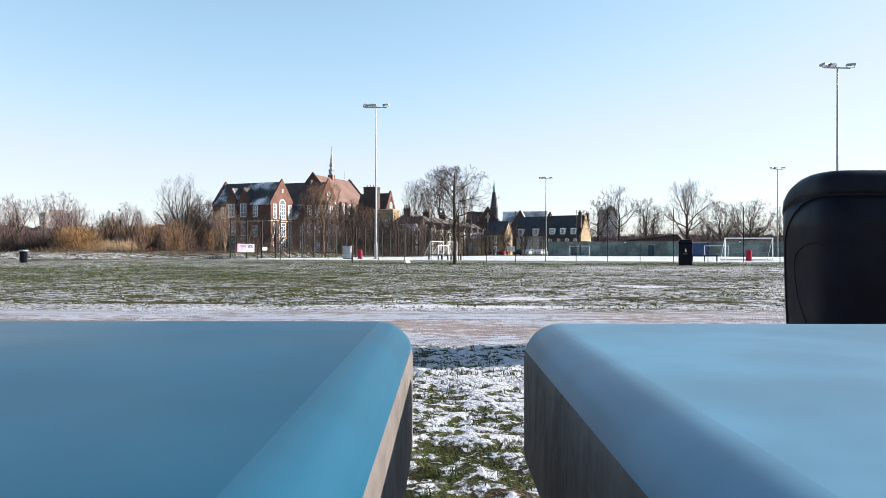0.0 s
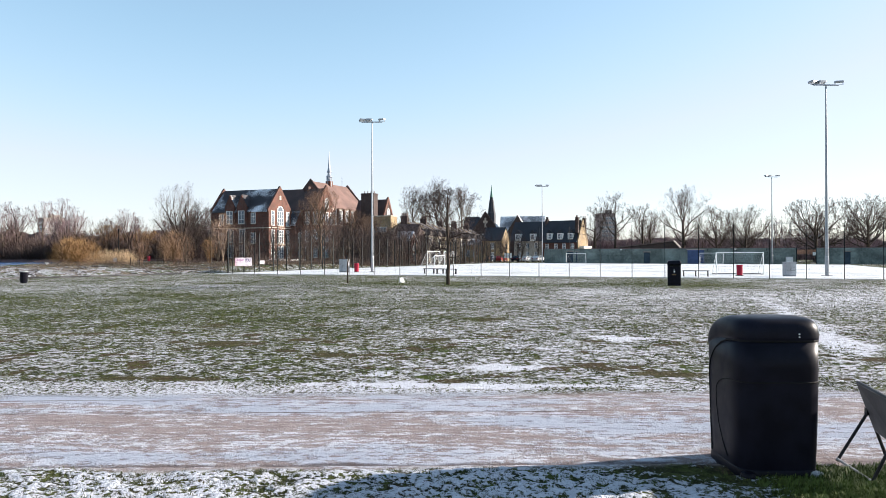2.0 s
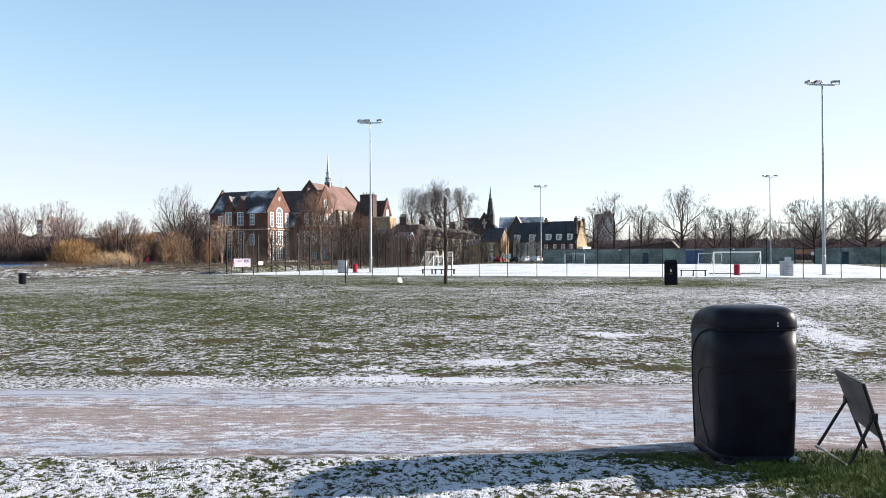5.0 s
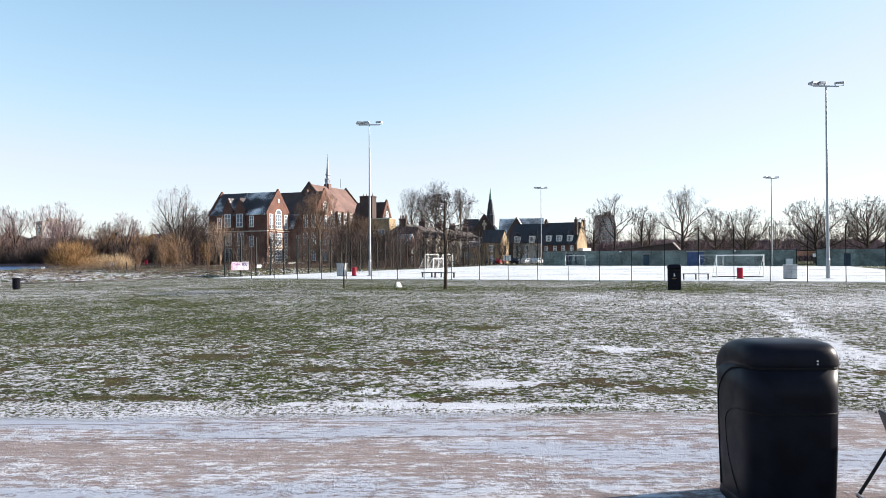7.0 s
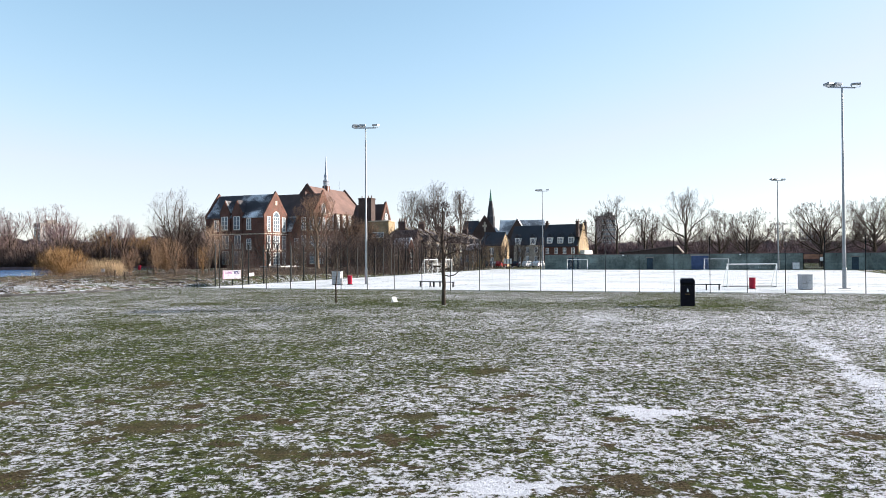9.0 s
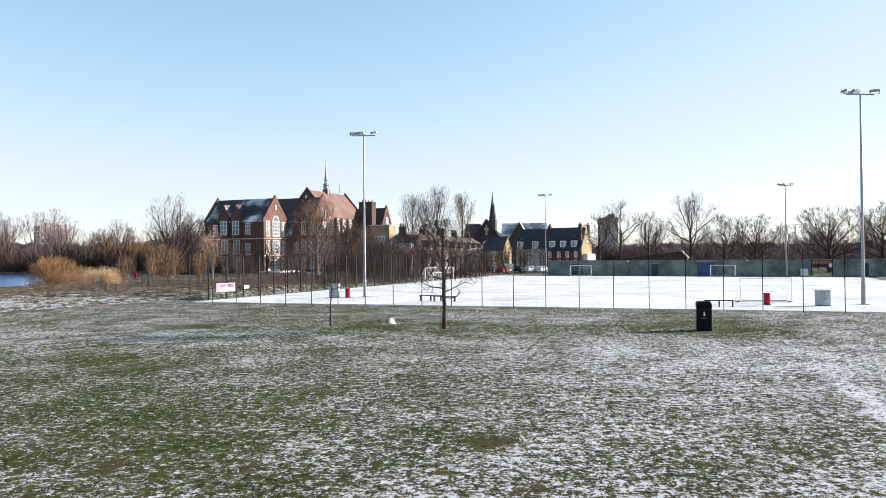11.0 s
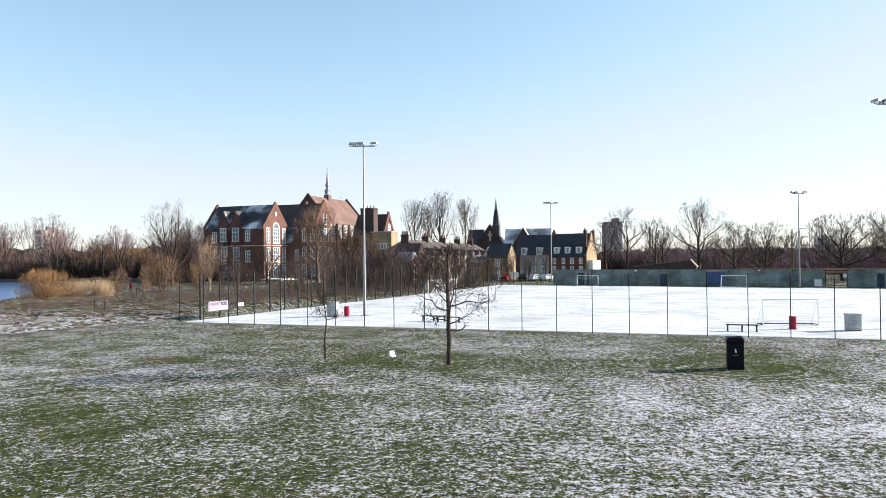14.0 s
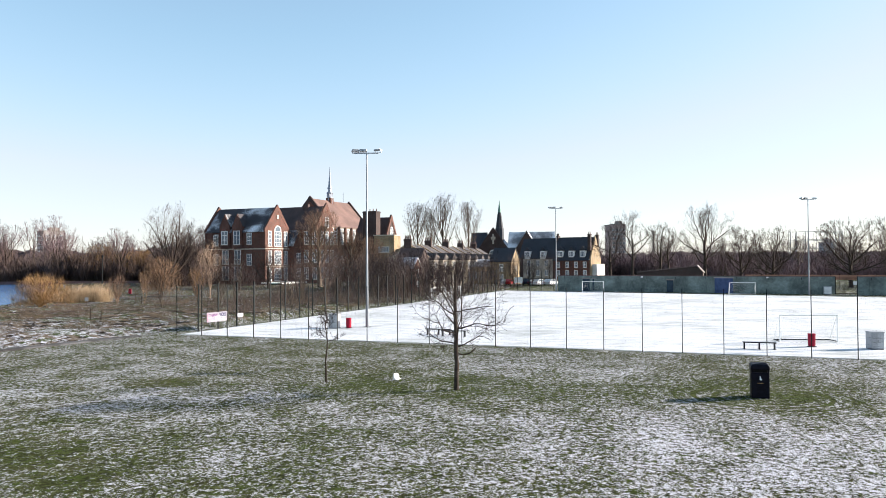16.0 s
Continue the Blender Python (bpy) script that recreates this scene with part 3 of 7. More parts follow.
def height_at(x, y):
    close = (1 - step(y, 5.8, 9.0)) * (1 - step(np.abs(x), 5.0, 8.0)) * step(y, 0.2, 0.8)
    z = close * (0.026 * (heap_at(x, y) - 0.5) + 0.022 * (fbm(x * 11, y * 11, 2, 2) - 0.5)) * (1 - 0.85 * path_at(x, y)) - 0.015 * path_at(x, y)
    rut = np.abs(y - (6.85 + 0.062 * x))
    z = z - 0.012 * np.exp(-((rut - 0.62) / 0.03) ** 2) - 0.02 * np.exp(-((rut - 1.42) / 0.03) ** 2)
    w = wild_at(x, y)
    z = z + w * 0.95 * step(np.minimum(near_line(x, y, FOOTWAY), near_line(x, y, LAKE_WALK)), 1.2, 4.5) * fbm(x * 0.35, y * 0.35, 40) * step(y, 48, 60) * (1 - step(y, 90, 110))
    return z - 1.3 * lake_at(x, y)


def axis_steps(lo, hi, fine, grow_lo, grow_hi, far):
    mid = list(np.arange(lo, hi, fine))
    up, d = [hi], fine
    while up[-1] < far:
        d *= grow_hi
        up.append(up[-1] + d)
    down, d = [lo], fine
    while down[-1] > -far:
        d *= grow_lo
        down.append(down[-1] - d)
    return np.array(down[:0:-1] + mid + up)


def build_ground():
    xs = axis_steps(-4.6, 5.6, 0.042, 1.062, 1.085, 2500)
    ys = axis_steps(1.0, 5.6, 0.034, 1.17, 1.034, 2500)
    gx, gy = np.meshgrid(xs, ys)
    gz = height_at(gx, gy)
    nx, ny = len(xs), len(ys)
    me = bpy.data.meshes.new("ground")
    co = np.stack([gx, gy, gz], -1).reshape(-1, 3)
    idx = np.arange(nx * ny).reshape(ny, nx)
    quads = np.stack([idx[:-1, :-1], idx[:-1, 1:], idx[1:, 1:], idx[1:, :-1]], -1).reshape(-1, 4)
    me.vertices.add(len(co))
    me.vertices.foreach_set("co", co.ravel())
    me.loops.add(quads.size)
    me.loops.foreach_set("vertex_index", quads.ravel())
    me.polygons.add(len(quads))
    me.polygons.foreach_set("loop_start", np.arange(len(quads)) * 4)
    me.polygons.foreach_set("use_smooth", np.ones(len(quads), bool))
    me.update()
    for name, v in (("cover", cover_at(gx, gy)), ("path", path_at(gx, gy)), ("wild", wild_at(gx, gy)), ("lush", lush_at(gx, gy)), ("chunk", 1 - step(gy, 8.3, 10.0)), ("bare", 1 - 0.85 * step(gy, 14.0, 21.0)), ("mud", mud_at(gx, gy))):
        me.attributes.new(name, "FLOAT", "POINT").data.foreach_set("value", v.ravel().astype(np.float32))
    tagged(link("ground", me, M_GROUND), "frosted park turf with lying snow and an icy gravel path", "ground", kind="structure")


build_ground()

def footway(pts, wide, label):
    """A narrow asphalt walk laid a hand's thickness proud of the rough ground."""
    bm = bmesh.new()
    rows = []
    line = []
    for (ax, ay), (bx, by) in zip(pts, pts[1:]):
        n = max(2, int(math.hypot(bx - ax, by - ay)))
        line += [(ax + (bx - ax) * k / n, ay + (by - ay) * k / n) for k in range(n)]
    for (ax, ay), (bx, by) in zip(line, line[1:]):
        d = Vector((by - ay, ax - bx)).normalized() * wide * (0.5 + 0.1 * math.sin(ax * 2.1 + ay))
        z = float(height_at(np.array(ax), np.array(ay))) + 0.12
        rows.append([bm.verts.new((ax + s * d.x * (1.3 if h < 0 else 1.0), ay + s * d.y * (1.3 if h < 0 else 1.0), z + h)) for s, h in ((-1, -0.3), (-1, 0), (1, 0), (1, -0.3))])
    for lo, hi in zip(rows, rows[1:]):
        for k in range(3):
            bm.faces.new((lo[k], hi[k], hi[k + 1], lo[k + 1]))
    tagged(part("footpath", bm, M_WALK), label, "footpath", kind="structure")


footway(FOOTWAY, 0.75, "narrow grey asphalt footpath along the edge of the grass")
footway(LAKE_WALK, 1.2, "frosted asphalt walk along the lake bank")

part_edge = boxes((-230, -86, 197.6, 198.4, -0.4, 0.5), (-230, -86, 198.4, 201.5, -0.4, 0.32), bevel=0.05)
tagged(part("lake_edge", part_edge, M_EDGE), "low stone edging along the far lake shore", "lake edge", kind="structure")

# pitch, a thin white sheet just above the turf
p0, p1 = CORNER + FRONT * 0.25 + SIDE * 0.2, CORNER + FRONT * 62
p2, p3 = p1 + SIDE * 72, CORNER + SIDE * 84 + FRONT * 0.25
bm = bmesh.new()
vs = [bm.verts.new((p.x, p.y, z)) for z in (-0.05, 0.035) for p in (p0, p1, p2, p3)]
for f in ((3, 2, 1, 0), (4, 5, 6, 7), (0, 1, 5, 4), (1, 2, 6, 5), (2, 3, 7, 6), (3, 0, 4, 7)):
    bm.faces.new([vs[k] for k in f])
tagged(part("sports_pitch", bm, M_PITCH), "sports pitch under an even sheet of white snow", "sports pitch", kind="structure")
bm = bmesh.new()
vs = [bm.verts.new(v) for v in ((-420, 80, -0.3), (-55, 80, -0.3), (-100, 205, -0.3), (-420, 205, -0.3))]
bm.faces.new(vs)
tagged(part("water", bm, M_WATER), "blue rippled lake water beyond the bank", "water", kind="structure")


# ---- picnic table under the camera ----
def picnic_table():
    t = thing("picnic_table", pose(-0.2863, 0.187, 0, 0, 0, 2.7), "blue-stained plank picnic table with rounded edges on the snowy grass", "picnic table")
    top = 0.6575
    for k in range(-4, 4):
        a, b, end = 0.0123 + 0.1056 * k, 0.1013 + 0.1056 * k, (0.1134 if k < 0 else 0.1092) - 0.0015 * (k % 2)
        bm = boxes((a, b, -1.55, end, top - 0.024, top))
        bmesh.ops.bevel(bm, geom=list(bm.edges), offset=0.0051, segments=7, affect="EDGES", profile=0.5)
        for f in bm.faces:
            f.smooth = f.calc_area() < 0.006
            f.material_index = 1 if abs(f.normal.x) > 0.97 or f.normal.z < -0.9 else 0
        # planks right of the middle take the blue with the painted glint
        plank = part("plank", bm, M_BLUE if b < 0 else M_BLUE_GLINT, t, "" if b < 0 else "paler blue plank with the sky glint in its colour")
        plank.data.materials.append(M_END)
    for y in (-1.1, -0.02):
        part("crossbar", boxes((-0.4, 0.4, y - 0.03, y + 0.03, top - 0.12, top - 0.025)), M_END, t)
        for s in (-1, 1):
            bm = bmesh.new()
            box(bm, -0.03, 0.03, -0.045, 0.045, -0.33, 0.33, pose(0.02 + s * 0.42, y + 0.07, 0.29, 0, s * -32, 0))
            part("leg", bm, M_END, t)
    for s in (-1, 1):
        part("seat", boxes((s * 0.68 - 0.12, s * 0.68 + 0.12, -1.4, 0.2, 0.36, 0.4), bevel=0.006), M_BLUE, t)
    part("rail", boxes((-0.75, 0.75, -1.03, -0.97, 0.27, 0.36)), M_END, t)
    part("rail", boxes((-0.75, 0.75, 0.09, 0.15, 0.27, 0.36)), M_END, t)


picnic_table()


# ---- litter bins ----
def rounded_box(w, d, z0, z1, r, top, seg=5):
    bm = bmesh.new()
    box(bm, -w / 2, w / 2, -d / 2, d / 2, z0, z1)
    up = [e for e in bm.edges if abs(e.verts[0].co.z - e.verts[1].co.z) > 0.01]
    bmesh.ops.bevel(bm, geom=up, offset=r, segments=seg, affect="EDGES", profile=0.5)
    if top:
        rim = [e for e in bm.edges if min(v.co.z for v in e.verts) > z1 - 1e-4 and len(e.link_faces) == 2 and any(abs(f.normal.z) < 0.5 for f in e.link_faces)]
        bmesh.ops.bevel(bm, geom=rim, offset=top, segments=seg, affect="EDGES", profile=0.5)
    return bm


def shift_top(bm, z, slope_y, back, amount):
    """Leans the shell's upper part down towards its back."""
    for v in bm.verts:
        if v.co.z > z:
            k = max(0.0, (v.co.y - slope_y) / (back - slope_y))
            v.co.z -= amount * k * k


def shell(levels, w, d, n=40, power=4.5, back=0.0):
    """A smooth moulded shell: rounded-square rings of the given (scale, height), leaning down at the back."""
    bm = bmesh.new()
    rings = []
    for k, z in levels:
        ring = []
        for j in range(n):
            a = 6.28319 * (j + 0.5) / n
            c, s = math.cos(a), math.sin(a)
            r = (abs(c) ** power + abs(s) ** power) ** (-1 / power)
            x, y = w / 2 * k * r * c, d / 2 * k * r * s
            ring.append(bm.verts.new((x, y, z - back * max(0.0, y / d + 0.12) ** 2)))
        rings.append(ring)
    for lo, hi in zip(rings, rings[1:]):
        for j in range(n):
            bm.faces.new((lo[j], lo[(j + 1) % n], hi[(j + 1) % n], hi[j]))
    bm.faces.new(rings[0][::-1])
    bm.faces.new(rings[-1])
    return bm


def big_bin():
    t = thing("litter_bin", pose(2.432, 5.48, 0.0, 0, 0, 2), "tall black moulded plastic bin housing with a domed hood on turf", "litter bin", "park bins")
    w, d, p = 0.692, 0.8, 5.0

    def side_x(y, z):
        return w / 2 * 0.99 * (1 - min(0.995, abs(2 * y / d / 0.99)) ** p) ** (1 / p) * (0.95 + 0.05 * min(1.0, z / 0.75))

    part("body", shell([(0.925, -0.02), (0.935, 0.06), (0.962, 0.3), (0.982, 0.6), (0.99, 0.85), (0.99, 1.075)], w, d, 72, p), M_BIN, t, smooth=True)
    part("base_skirt", shell([(0.955, -0.03), (0.96, 0.0), (0.945, 0.045), (0.93, 0.06)], w, d, 72, p), M_BIN, t, smooth=True)
    hood = [(0.99, 1.06), (0.996, 1.075), (1.004, 1.08), (1.006, 1.095), (1.0, 1.13), (0.985, 1.162), (0.958, 1.19), (0.92, 1.213), (0.865, 1.23), (0.78, 1.242), (0.6, 1.249), (0.3, 1.252), (0.08, 1.253)]
    part("hood", shell(hood, w, d, 72, p, back=0.4), M_BIN, t, "smooth domed black hood", smooth=True)
    for name, z, h, k in (("hood_seam", 1.068, 0.012, 0.998), ("door_seam", 0.743, 0.008, 0.9945)):
        bm = shell([(k - 0.012, z - h), (k, z - h / 2), (k, z + h / 2), (k - 0.012, z + h)], w, d, 72, p)
        bmesh.ops.delete(bm, geom=[f for f in bm.faces if f.calc_center_median().y > -d * 0.3 or len(f.verts) > 4], context="FACES")
        part(name, bm, M_BIN_SEAM, t)

    def groove(name, line, wide, out):
        """A moulded rib that follows (y, z) down the bin's side."""
        bm = bmesh.new()
        rows = []
        for k, (y, z) in enumerate(line):
            (ya, za), (yb, zb) = line[max(0, k - 1)], line[min(len(line) - 1, k + 1)]
            m = max(1e-6, math.hypot(yb - ya, zb - za))
            ny, nz = -(zb - za) / m * wide / 2, (yb - ya) / m * wide / 2
            rows.append([bm.verts.new((-side_x(y + s * ny, z + s * nz) - h, y + s * ny, z + s * nz)) for s, h in ((-1, -0.004), (-0.5, out), (0.5, out), (1, -0.004))])
        for lo, hi in zip(rows, rows[1:]):
            for k in range(3):
                bm.faces.new((lo[k], lo[k + 1], hi[k + 1], hi[k]))
        part(name, bm, M_BIN_SEAM, t)

    turn = [1.5708 * k / 10 for k in range(11)]
    groove("side_moulding", [(0.235, 0.06), (0.245, 0.4), (0.245, 0.7)] + [(0.245 - 0.53 * (1 - math.cos(a)), 0.7 + 0.365 * math.sin(a)) for a in turn[1:]], 0.016, 0.006)
    groove("side_panel", [(-0.12, 0.1), (-0.03, 0.2), (0.05, 0.34), (0.085, 0.48), (0.085, 0.6)] + [(0.085 - 0.33 * (1 - math.cos(a)), 0.6 + 0.145 * math.sin(a)) for a in turn[1:]], 0.013, 0.004)
    front = -d / 2 * 1.005
    for z in (1.102, 1.125):
        part("rivet", rod(bmesh.new(), (0.125, front - 0.006, z), (0.125, front + 0.03, z), 0.006, n=8), M_WHITE, t, "small bright rivet")
    for x in (-0.26, 0.275):
        part("foot", lathe(bmesh.new(), [(0.055, -0.03), (0.058, 0.01), (0.05, 0.035), (0.03, 0.045)], 14, (x, -0.36)), M_CABINET if x > 0 else M_BIN, t)


big_bin()


def park_bin():
    t = thing("litter_bin", pose(11.15, 39.25, 0, 0, 0, -14), "black plastic litter bin with a rounded hood and pale emblem", "litter bin", "park bins")
    w, d, h = 0.7, 0.62, 1.42
    part("body", rounded_box(w, d, -0.02, 1.05, 0.05, 0, 3), M_BIN, t)
    bm = rounded_box(w + 0.03, d + 0.03, 1.16, h, 0.06, 0.12, 4)
    shift_top(bm, 1.2, 0.0, -d / 2, 0.07)
    part("hood", bm, M_BIN, t, smooth=True)
    for x in (-0.31, 0.31):
        part("cheek", boxes((x - 0.035, x + 0.035, -d / 2 + 0.03, d / 2 - 0.01, 1.04, 1.18)), M_BIN, t)
    part("back_panel", boxes((-0.3, 0.3, d / 2 - 0.06, d / 2 - 0.02, 1.04, 1.18)), M_BIN, t)
    # near-black plate across the mouth instead of a shaded hollow
    part("opening", boxes((-0.27, 0.27, -d / 2 + 0.05, -d / 2 + 0.07, 1.045, 1.17)), M_BIN_SEAM, t, "dark plate standing in for the bin's shaded mouth")
    y = -d / 2 - 0.004
    bm = bmesh.new()
    prism(bm, [(-0.035, 0.74), (0.05, 0.74), (0.05, 0.8), (0.012, 0.83), (0.012, 0.9), (-0.022, 0.91), (-0.03, 0.84)], y, y + 0.01)
    part("emblem", bm, M_WHITE, t, "pale printed emblem")
    bm = boxes(*[(-0.11 + 0.045 * k, -0.075 + 0.045 * k, y, y + 0.01, 0.6, 0.635) for k in range(5)])
    part("lettering_bars", bm, surf("gold_print", (0.35, 0.22, 0.08), rough=0.6, bump=0), t, "small gold bars of print")


park_bin()


def far_bin():
    t = thing("litter_bin", pose(-28.3, 42.4, 0), "small round black litter bin on the grass", "litter bin", "park bins")
    part("body", lathe(bmesh.new(), [(0.2, -0.03), (0.2, 0.06), (0.22, 0.08), (0.23, 0.66), (0.25, 0.68), (0.25, 0.74), (0.2, 0.75)], 16), M_BIN, t)
    part("rim", lathe(bmesh.new(), [(0.262, 0.7), (0.265, 0.76), (0.19, 0.785)], 16), M_CABINET, t, "frosted rim")


far_bin()


# ---- folding sign board beside the bin ----
def sign_board():
    t = thing("sign_board", pose(0, 0, 0), "dark folding sign board on steel legs seen from behind", "sign board")
    a0, b0 = Vector((3.53, 5.6, 0.0)), Vector((3.36, 4.93, 0.0))
    a1, b1 = Vector((3.25, 5.53, 0.675)), Vector((3.15, 4.92, 0.66))
    for lo, hi in ((a0, a1), (b0, b1)):
        part("front_leg", rod(bmesh.new(), lo, hi, 0.014, n=8), M_BLACK_METAL, t)
    n = (b1 - a1).cross(a0 - a1).normalized() * 0.012
    bm = bmesh.new()
    q = [a1, b1, b1.lerp(b0, 0.6), a1.lerp(a0, 0.6)]
    lo, hi = [bm.verts.new(p - n) for p in q], [bm.verts.new(p + n) for p in q]
    bm.faces.new(lo)
    bm.faces.new(hi[::-1])
    for k in range(4):
        bm.faces.new((lo[k], lo[(k + 1) % 4], hi[(k + 1) % 4], hi[k]))
    part("panel", bm, M_BOARD, t)
    for p, q2 in ((a1, b1), (a1.lerp(a0, 0.6), b1.lerp(b0, 0.6))):
        part("panel_rail", rod(bmesh.new(), p, q2, 0.016, n=6), M_BLACK_METAL, t)
    ha, hb = a1.lerp(a0, 0.36), b1.lerp(b0, 0.36)
    fa, fb = Vector((3.1, 5.58, 0.0)), Vector((3.06, 4.99, 0.0))
    for p, f in ((ha, fa), (hb, fb)):
        part("rear_leg", rod(bmesh.new(), p, f, 0.013, n=8), M_BLACK_METAL, t)
        part("hinge", boxes((p.x - 0.025, p.x + 0.02, p.y - 0.02, p.y + 0.02, p.z - 0.035, p.z + 0.025)), M_BLACK_METAL, t)
    # pale grey puts the sunlight on this bar into its colour
    part("foot_bar", rod(bmesh.new(), fa + Vector((0, 0, 0.02)), fb + Vector((0, 0, 0.02)), 0.011, n=6), M_CABINET, t, "steel bar in pale grey that stands in for sunlight")


sign_board()

# white folded sheet lying on the grass
bm = bmesh.new()
prof = [(-0.1, 0.0), (0.12, 0.0), (0.12, 0.05), (0.03, 0.06), (-0.05, 0.29), (-0.1, 0.28)]
prism(bm, prof, -0.16, 0.16)
sheet = part("cardboard_box", bm, M_WHITE, m=pose(-4.5, 43.1, 0.02, 0, 0, -35))
tagged(sheet, "crumpled white cardboard box lying on the grass", "cardboard box")


# ---- floodlight masts ----
def mast():
    t = thing("floodlight_mast", pose(-10.27, 69.67, 0), "tall galvanised floodlight mast with three lamps on a crossarm", "floodlight", "masts round the pitch")
    part("pole", lathe(bmesh.new(), [(0.15, 0), (0.15, 1.5), (0.12, 1.6), (0.06, 15.0), (0.0601, 15.1)], 14), M_POLE, t)
    part("base_plate", boxes((-0.3, 0.3, -0.3, 0.3, 0.0, 0.06), bevel=0.01), M_BLACK_METAL, t)
    part("crossarm", boxes((-1.05, 1.05, -0.05, 0.05, 15.05, 15.15), bevel=0.01), M_POLE, t)
    for x, yaw in ((-1.0, 24), (-0.32, 8), (1.02, -20)):
        lamp = part("floodlight", rounded_box(0.62, 0.5, 0.0, 0.17, 0.05, 0.05, 3), M_LAMP, t, m=pose(x, -0.12 if x > 0.5 else 0.1, 15.26, -9 if x < 0.5 else 8, 0, yaw))
        part("lens", boxes((-0.26, 0.26, -0.2, 0.2, -0.012, 0.01)), M_LENS, lamp)
        part("bracket", boxes((-0.3, -0.27, -0.04, 0.04, -0.13, 0.08), (0.27, 0.3, -0.04, 0.04, -0.13, 0.08), (-0.3, 0.3, -0.04, 0.04, -0.16, -0.13)), M_POLE, lamp)
    return t


mast_a = mast()
copy_thing(mast_a, pose(27.78, 56.2, 0, 0, 0, 8))
copy_thing(mast_a, pose(13.25, 138.0, 0, 0, 0, 0))
copy_thing(mast_a, pose(51.4, 123.4, 0, 0, 0, 12))


# ---- fence ----
def fence_run(start, way, count, gap, label, w=0.022):
    t = thing("mesh_fence", pose(start.x, start.y, 0, 0, 0, math.degrees(math.atan2(way.y, way.x))), label, "fence", "pitch fences")
    post = boxes((-w, w, -w - 0.003, w + 0.003, -0.05, 3.9))
    box(post, -w - 0.008, w + 0.008, -w - 0.01, w + 0.01, 3.9, 3.93)
    me = bpy.data.meshes.new("post")
    post.to_mesh(me)
    post.free()
    v, f = [], []

    def wire(x0, x1, z0, z1, r):
        n = len(v)
        v.extend([(x0, -r, z0), (x1, -r, z0), (x1, -r, z1), (x0, -r, z1), (x0, r, z0), (x1, r, z0), (x1, r, z1), (x0, r, z1)])
        f.extend([(n, n + 1, n + 2, n + 3), (n + 7, n + 6, n + 5, n + 4), (n + 3, n + 2, n + 6, n + 7), (n + 1, n, n + 4, n + 5)])
    cols = int(gap / 0.1)
    for k in range(1, cols):
        wire(k * gap / cols - 0.0005, k * gap / cols + 0.0005, 0.06, 3.86, 0.0005)
    for k in range(20):
        wire(0.03, gap - 0.03, 0.06 + k * 0.2 - 0.0012, 0.06 + k * 0.2 + 0.0012, 0.0012)
    pane = bpy.data.meshes.new("mesh_panel")
    pane.from_pydata(v, [], f)
    for k in range(count):
        link("post", me, M_FENCE, t, m=pose(k * gap, 0, 0))
        if k < count - 1:
            link("mesh_panel", pane, M_FENCE, t, m=pose(k * gap, 0.036, 0))


fence_run(CORNER, FRONT, 30, 2.364, "dark welded mesh fence along the front of the snowy pitch")
fence_run(CORNER + SIDE * 2.4, SIDE, 35, 2.4, "dark welded mesh fence along the side of the snowy pitch", 0.045)
fence_run(CORNER + SIDE * 85, Vector((0.96, -0.28)), 5, 2.3, "dark welded mesh fence at the pitch's far corner", 0.04)


# ---- pitch furniture ----
def goal(m, w, h, label, mat=M_WHITE, base=M_WHITE):
    t = thing("football_goal", m, label, "goal", "football goals")
    for x in (-w / 2, w / 2):
        part("post", rod(bmesh.new(), (x, 0, 0.04), (x, 0, h), 0.045, n=10), mat, t)
        part("side_bar", rod(bmesh.new(), (x, 0, 0.07), (x, 1.1, 0.07), 0.035, n=8), base, t)
        part("stay", rod(bmesh.new(), (x, 0.03, h), (x, 1.1, 0.1), 0.02, n=6), mat, t)
    part("crossbar", rod(bmesh.new(), (-w / 2 - 0.04, 0, h), (w / 2 + 0.04, 0, h), 0.045, n=10), mat, t)
    part("back_bar", rod(bmesh.new(), (-w / 2, 1.1, 0.07), (w / 2, 1.1, 0.07), 0.035, n=8), base, t)
    bm = bmesh.new()
    for k in range(1, 26):
        x = -w / 2 + w * k / 26
        rod(bm, (x, 0.02, h), (x, 1.1, 0.1), 0.0025, n=3, caps=False)
    for k in range(1, 12):
        y, z = 1.1 * k / 12, h - (h - 0.1) * k / 12
        rod(bm, (-w / 2, y, z), (w / 2, y, z), 0.0025, n=3, caps=False)
    part("net", bm, M_NET, t, "fine white net")
    return t


goal(pose(21.9, 58.55, 0.03, 0, 0, -1), 3.78, 1.85, "white football goal with a dark base bar on the snow", M_WHITE, M_BLACK_METAL)
goal(pose(19.3, 134.6, 0.03, 0, 0, -14), 3.7, 1.9, "white football goal before the painted wall")
goal(pose(41.6, 124.9, 0.03, 0, 0, -10), 3.9, 1.9, "white football goal before the blue doors")
for x, y, w, h, r in ((-5.9, 100.5, 3.7, 2.2, 64), (-4.9, 98.2, 2.6, 1.6, 60), (-3.8, 104.0, 3.0, 2.2, 66)):
    goal(pose(x, y, 0.03, 0, 0, r), w, h, "white football goal stacked with others by the side fence")


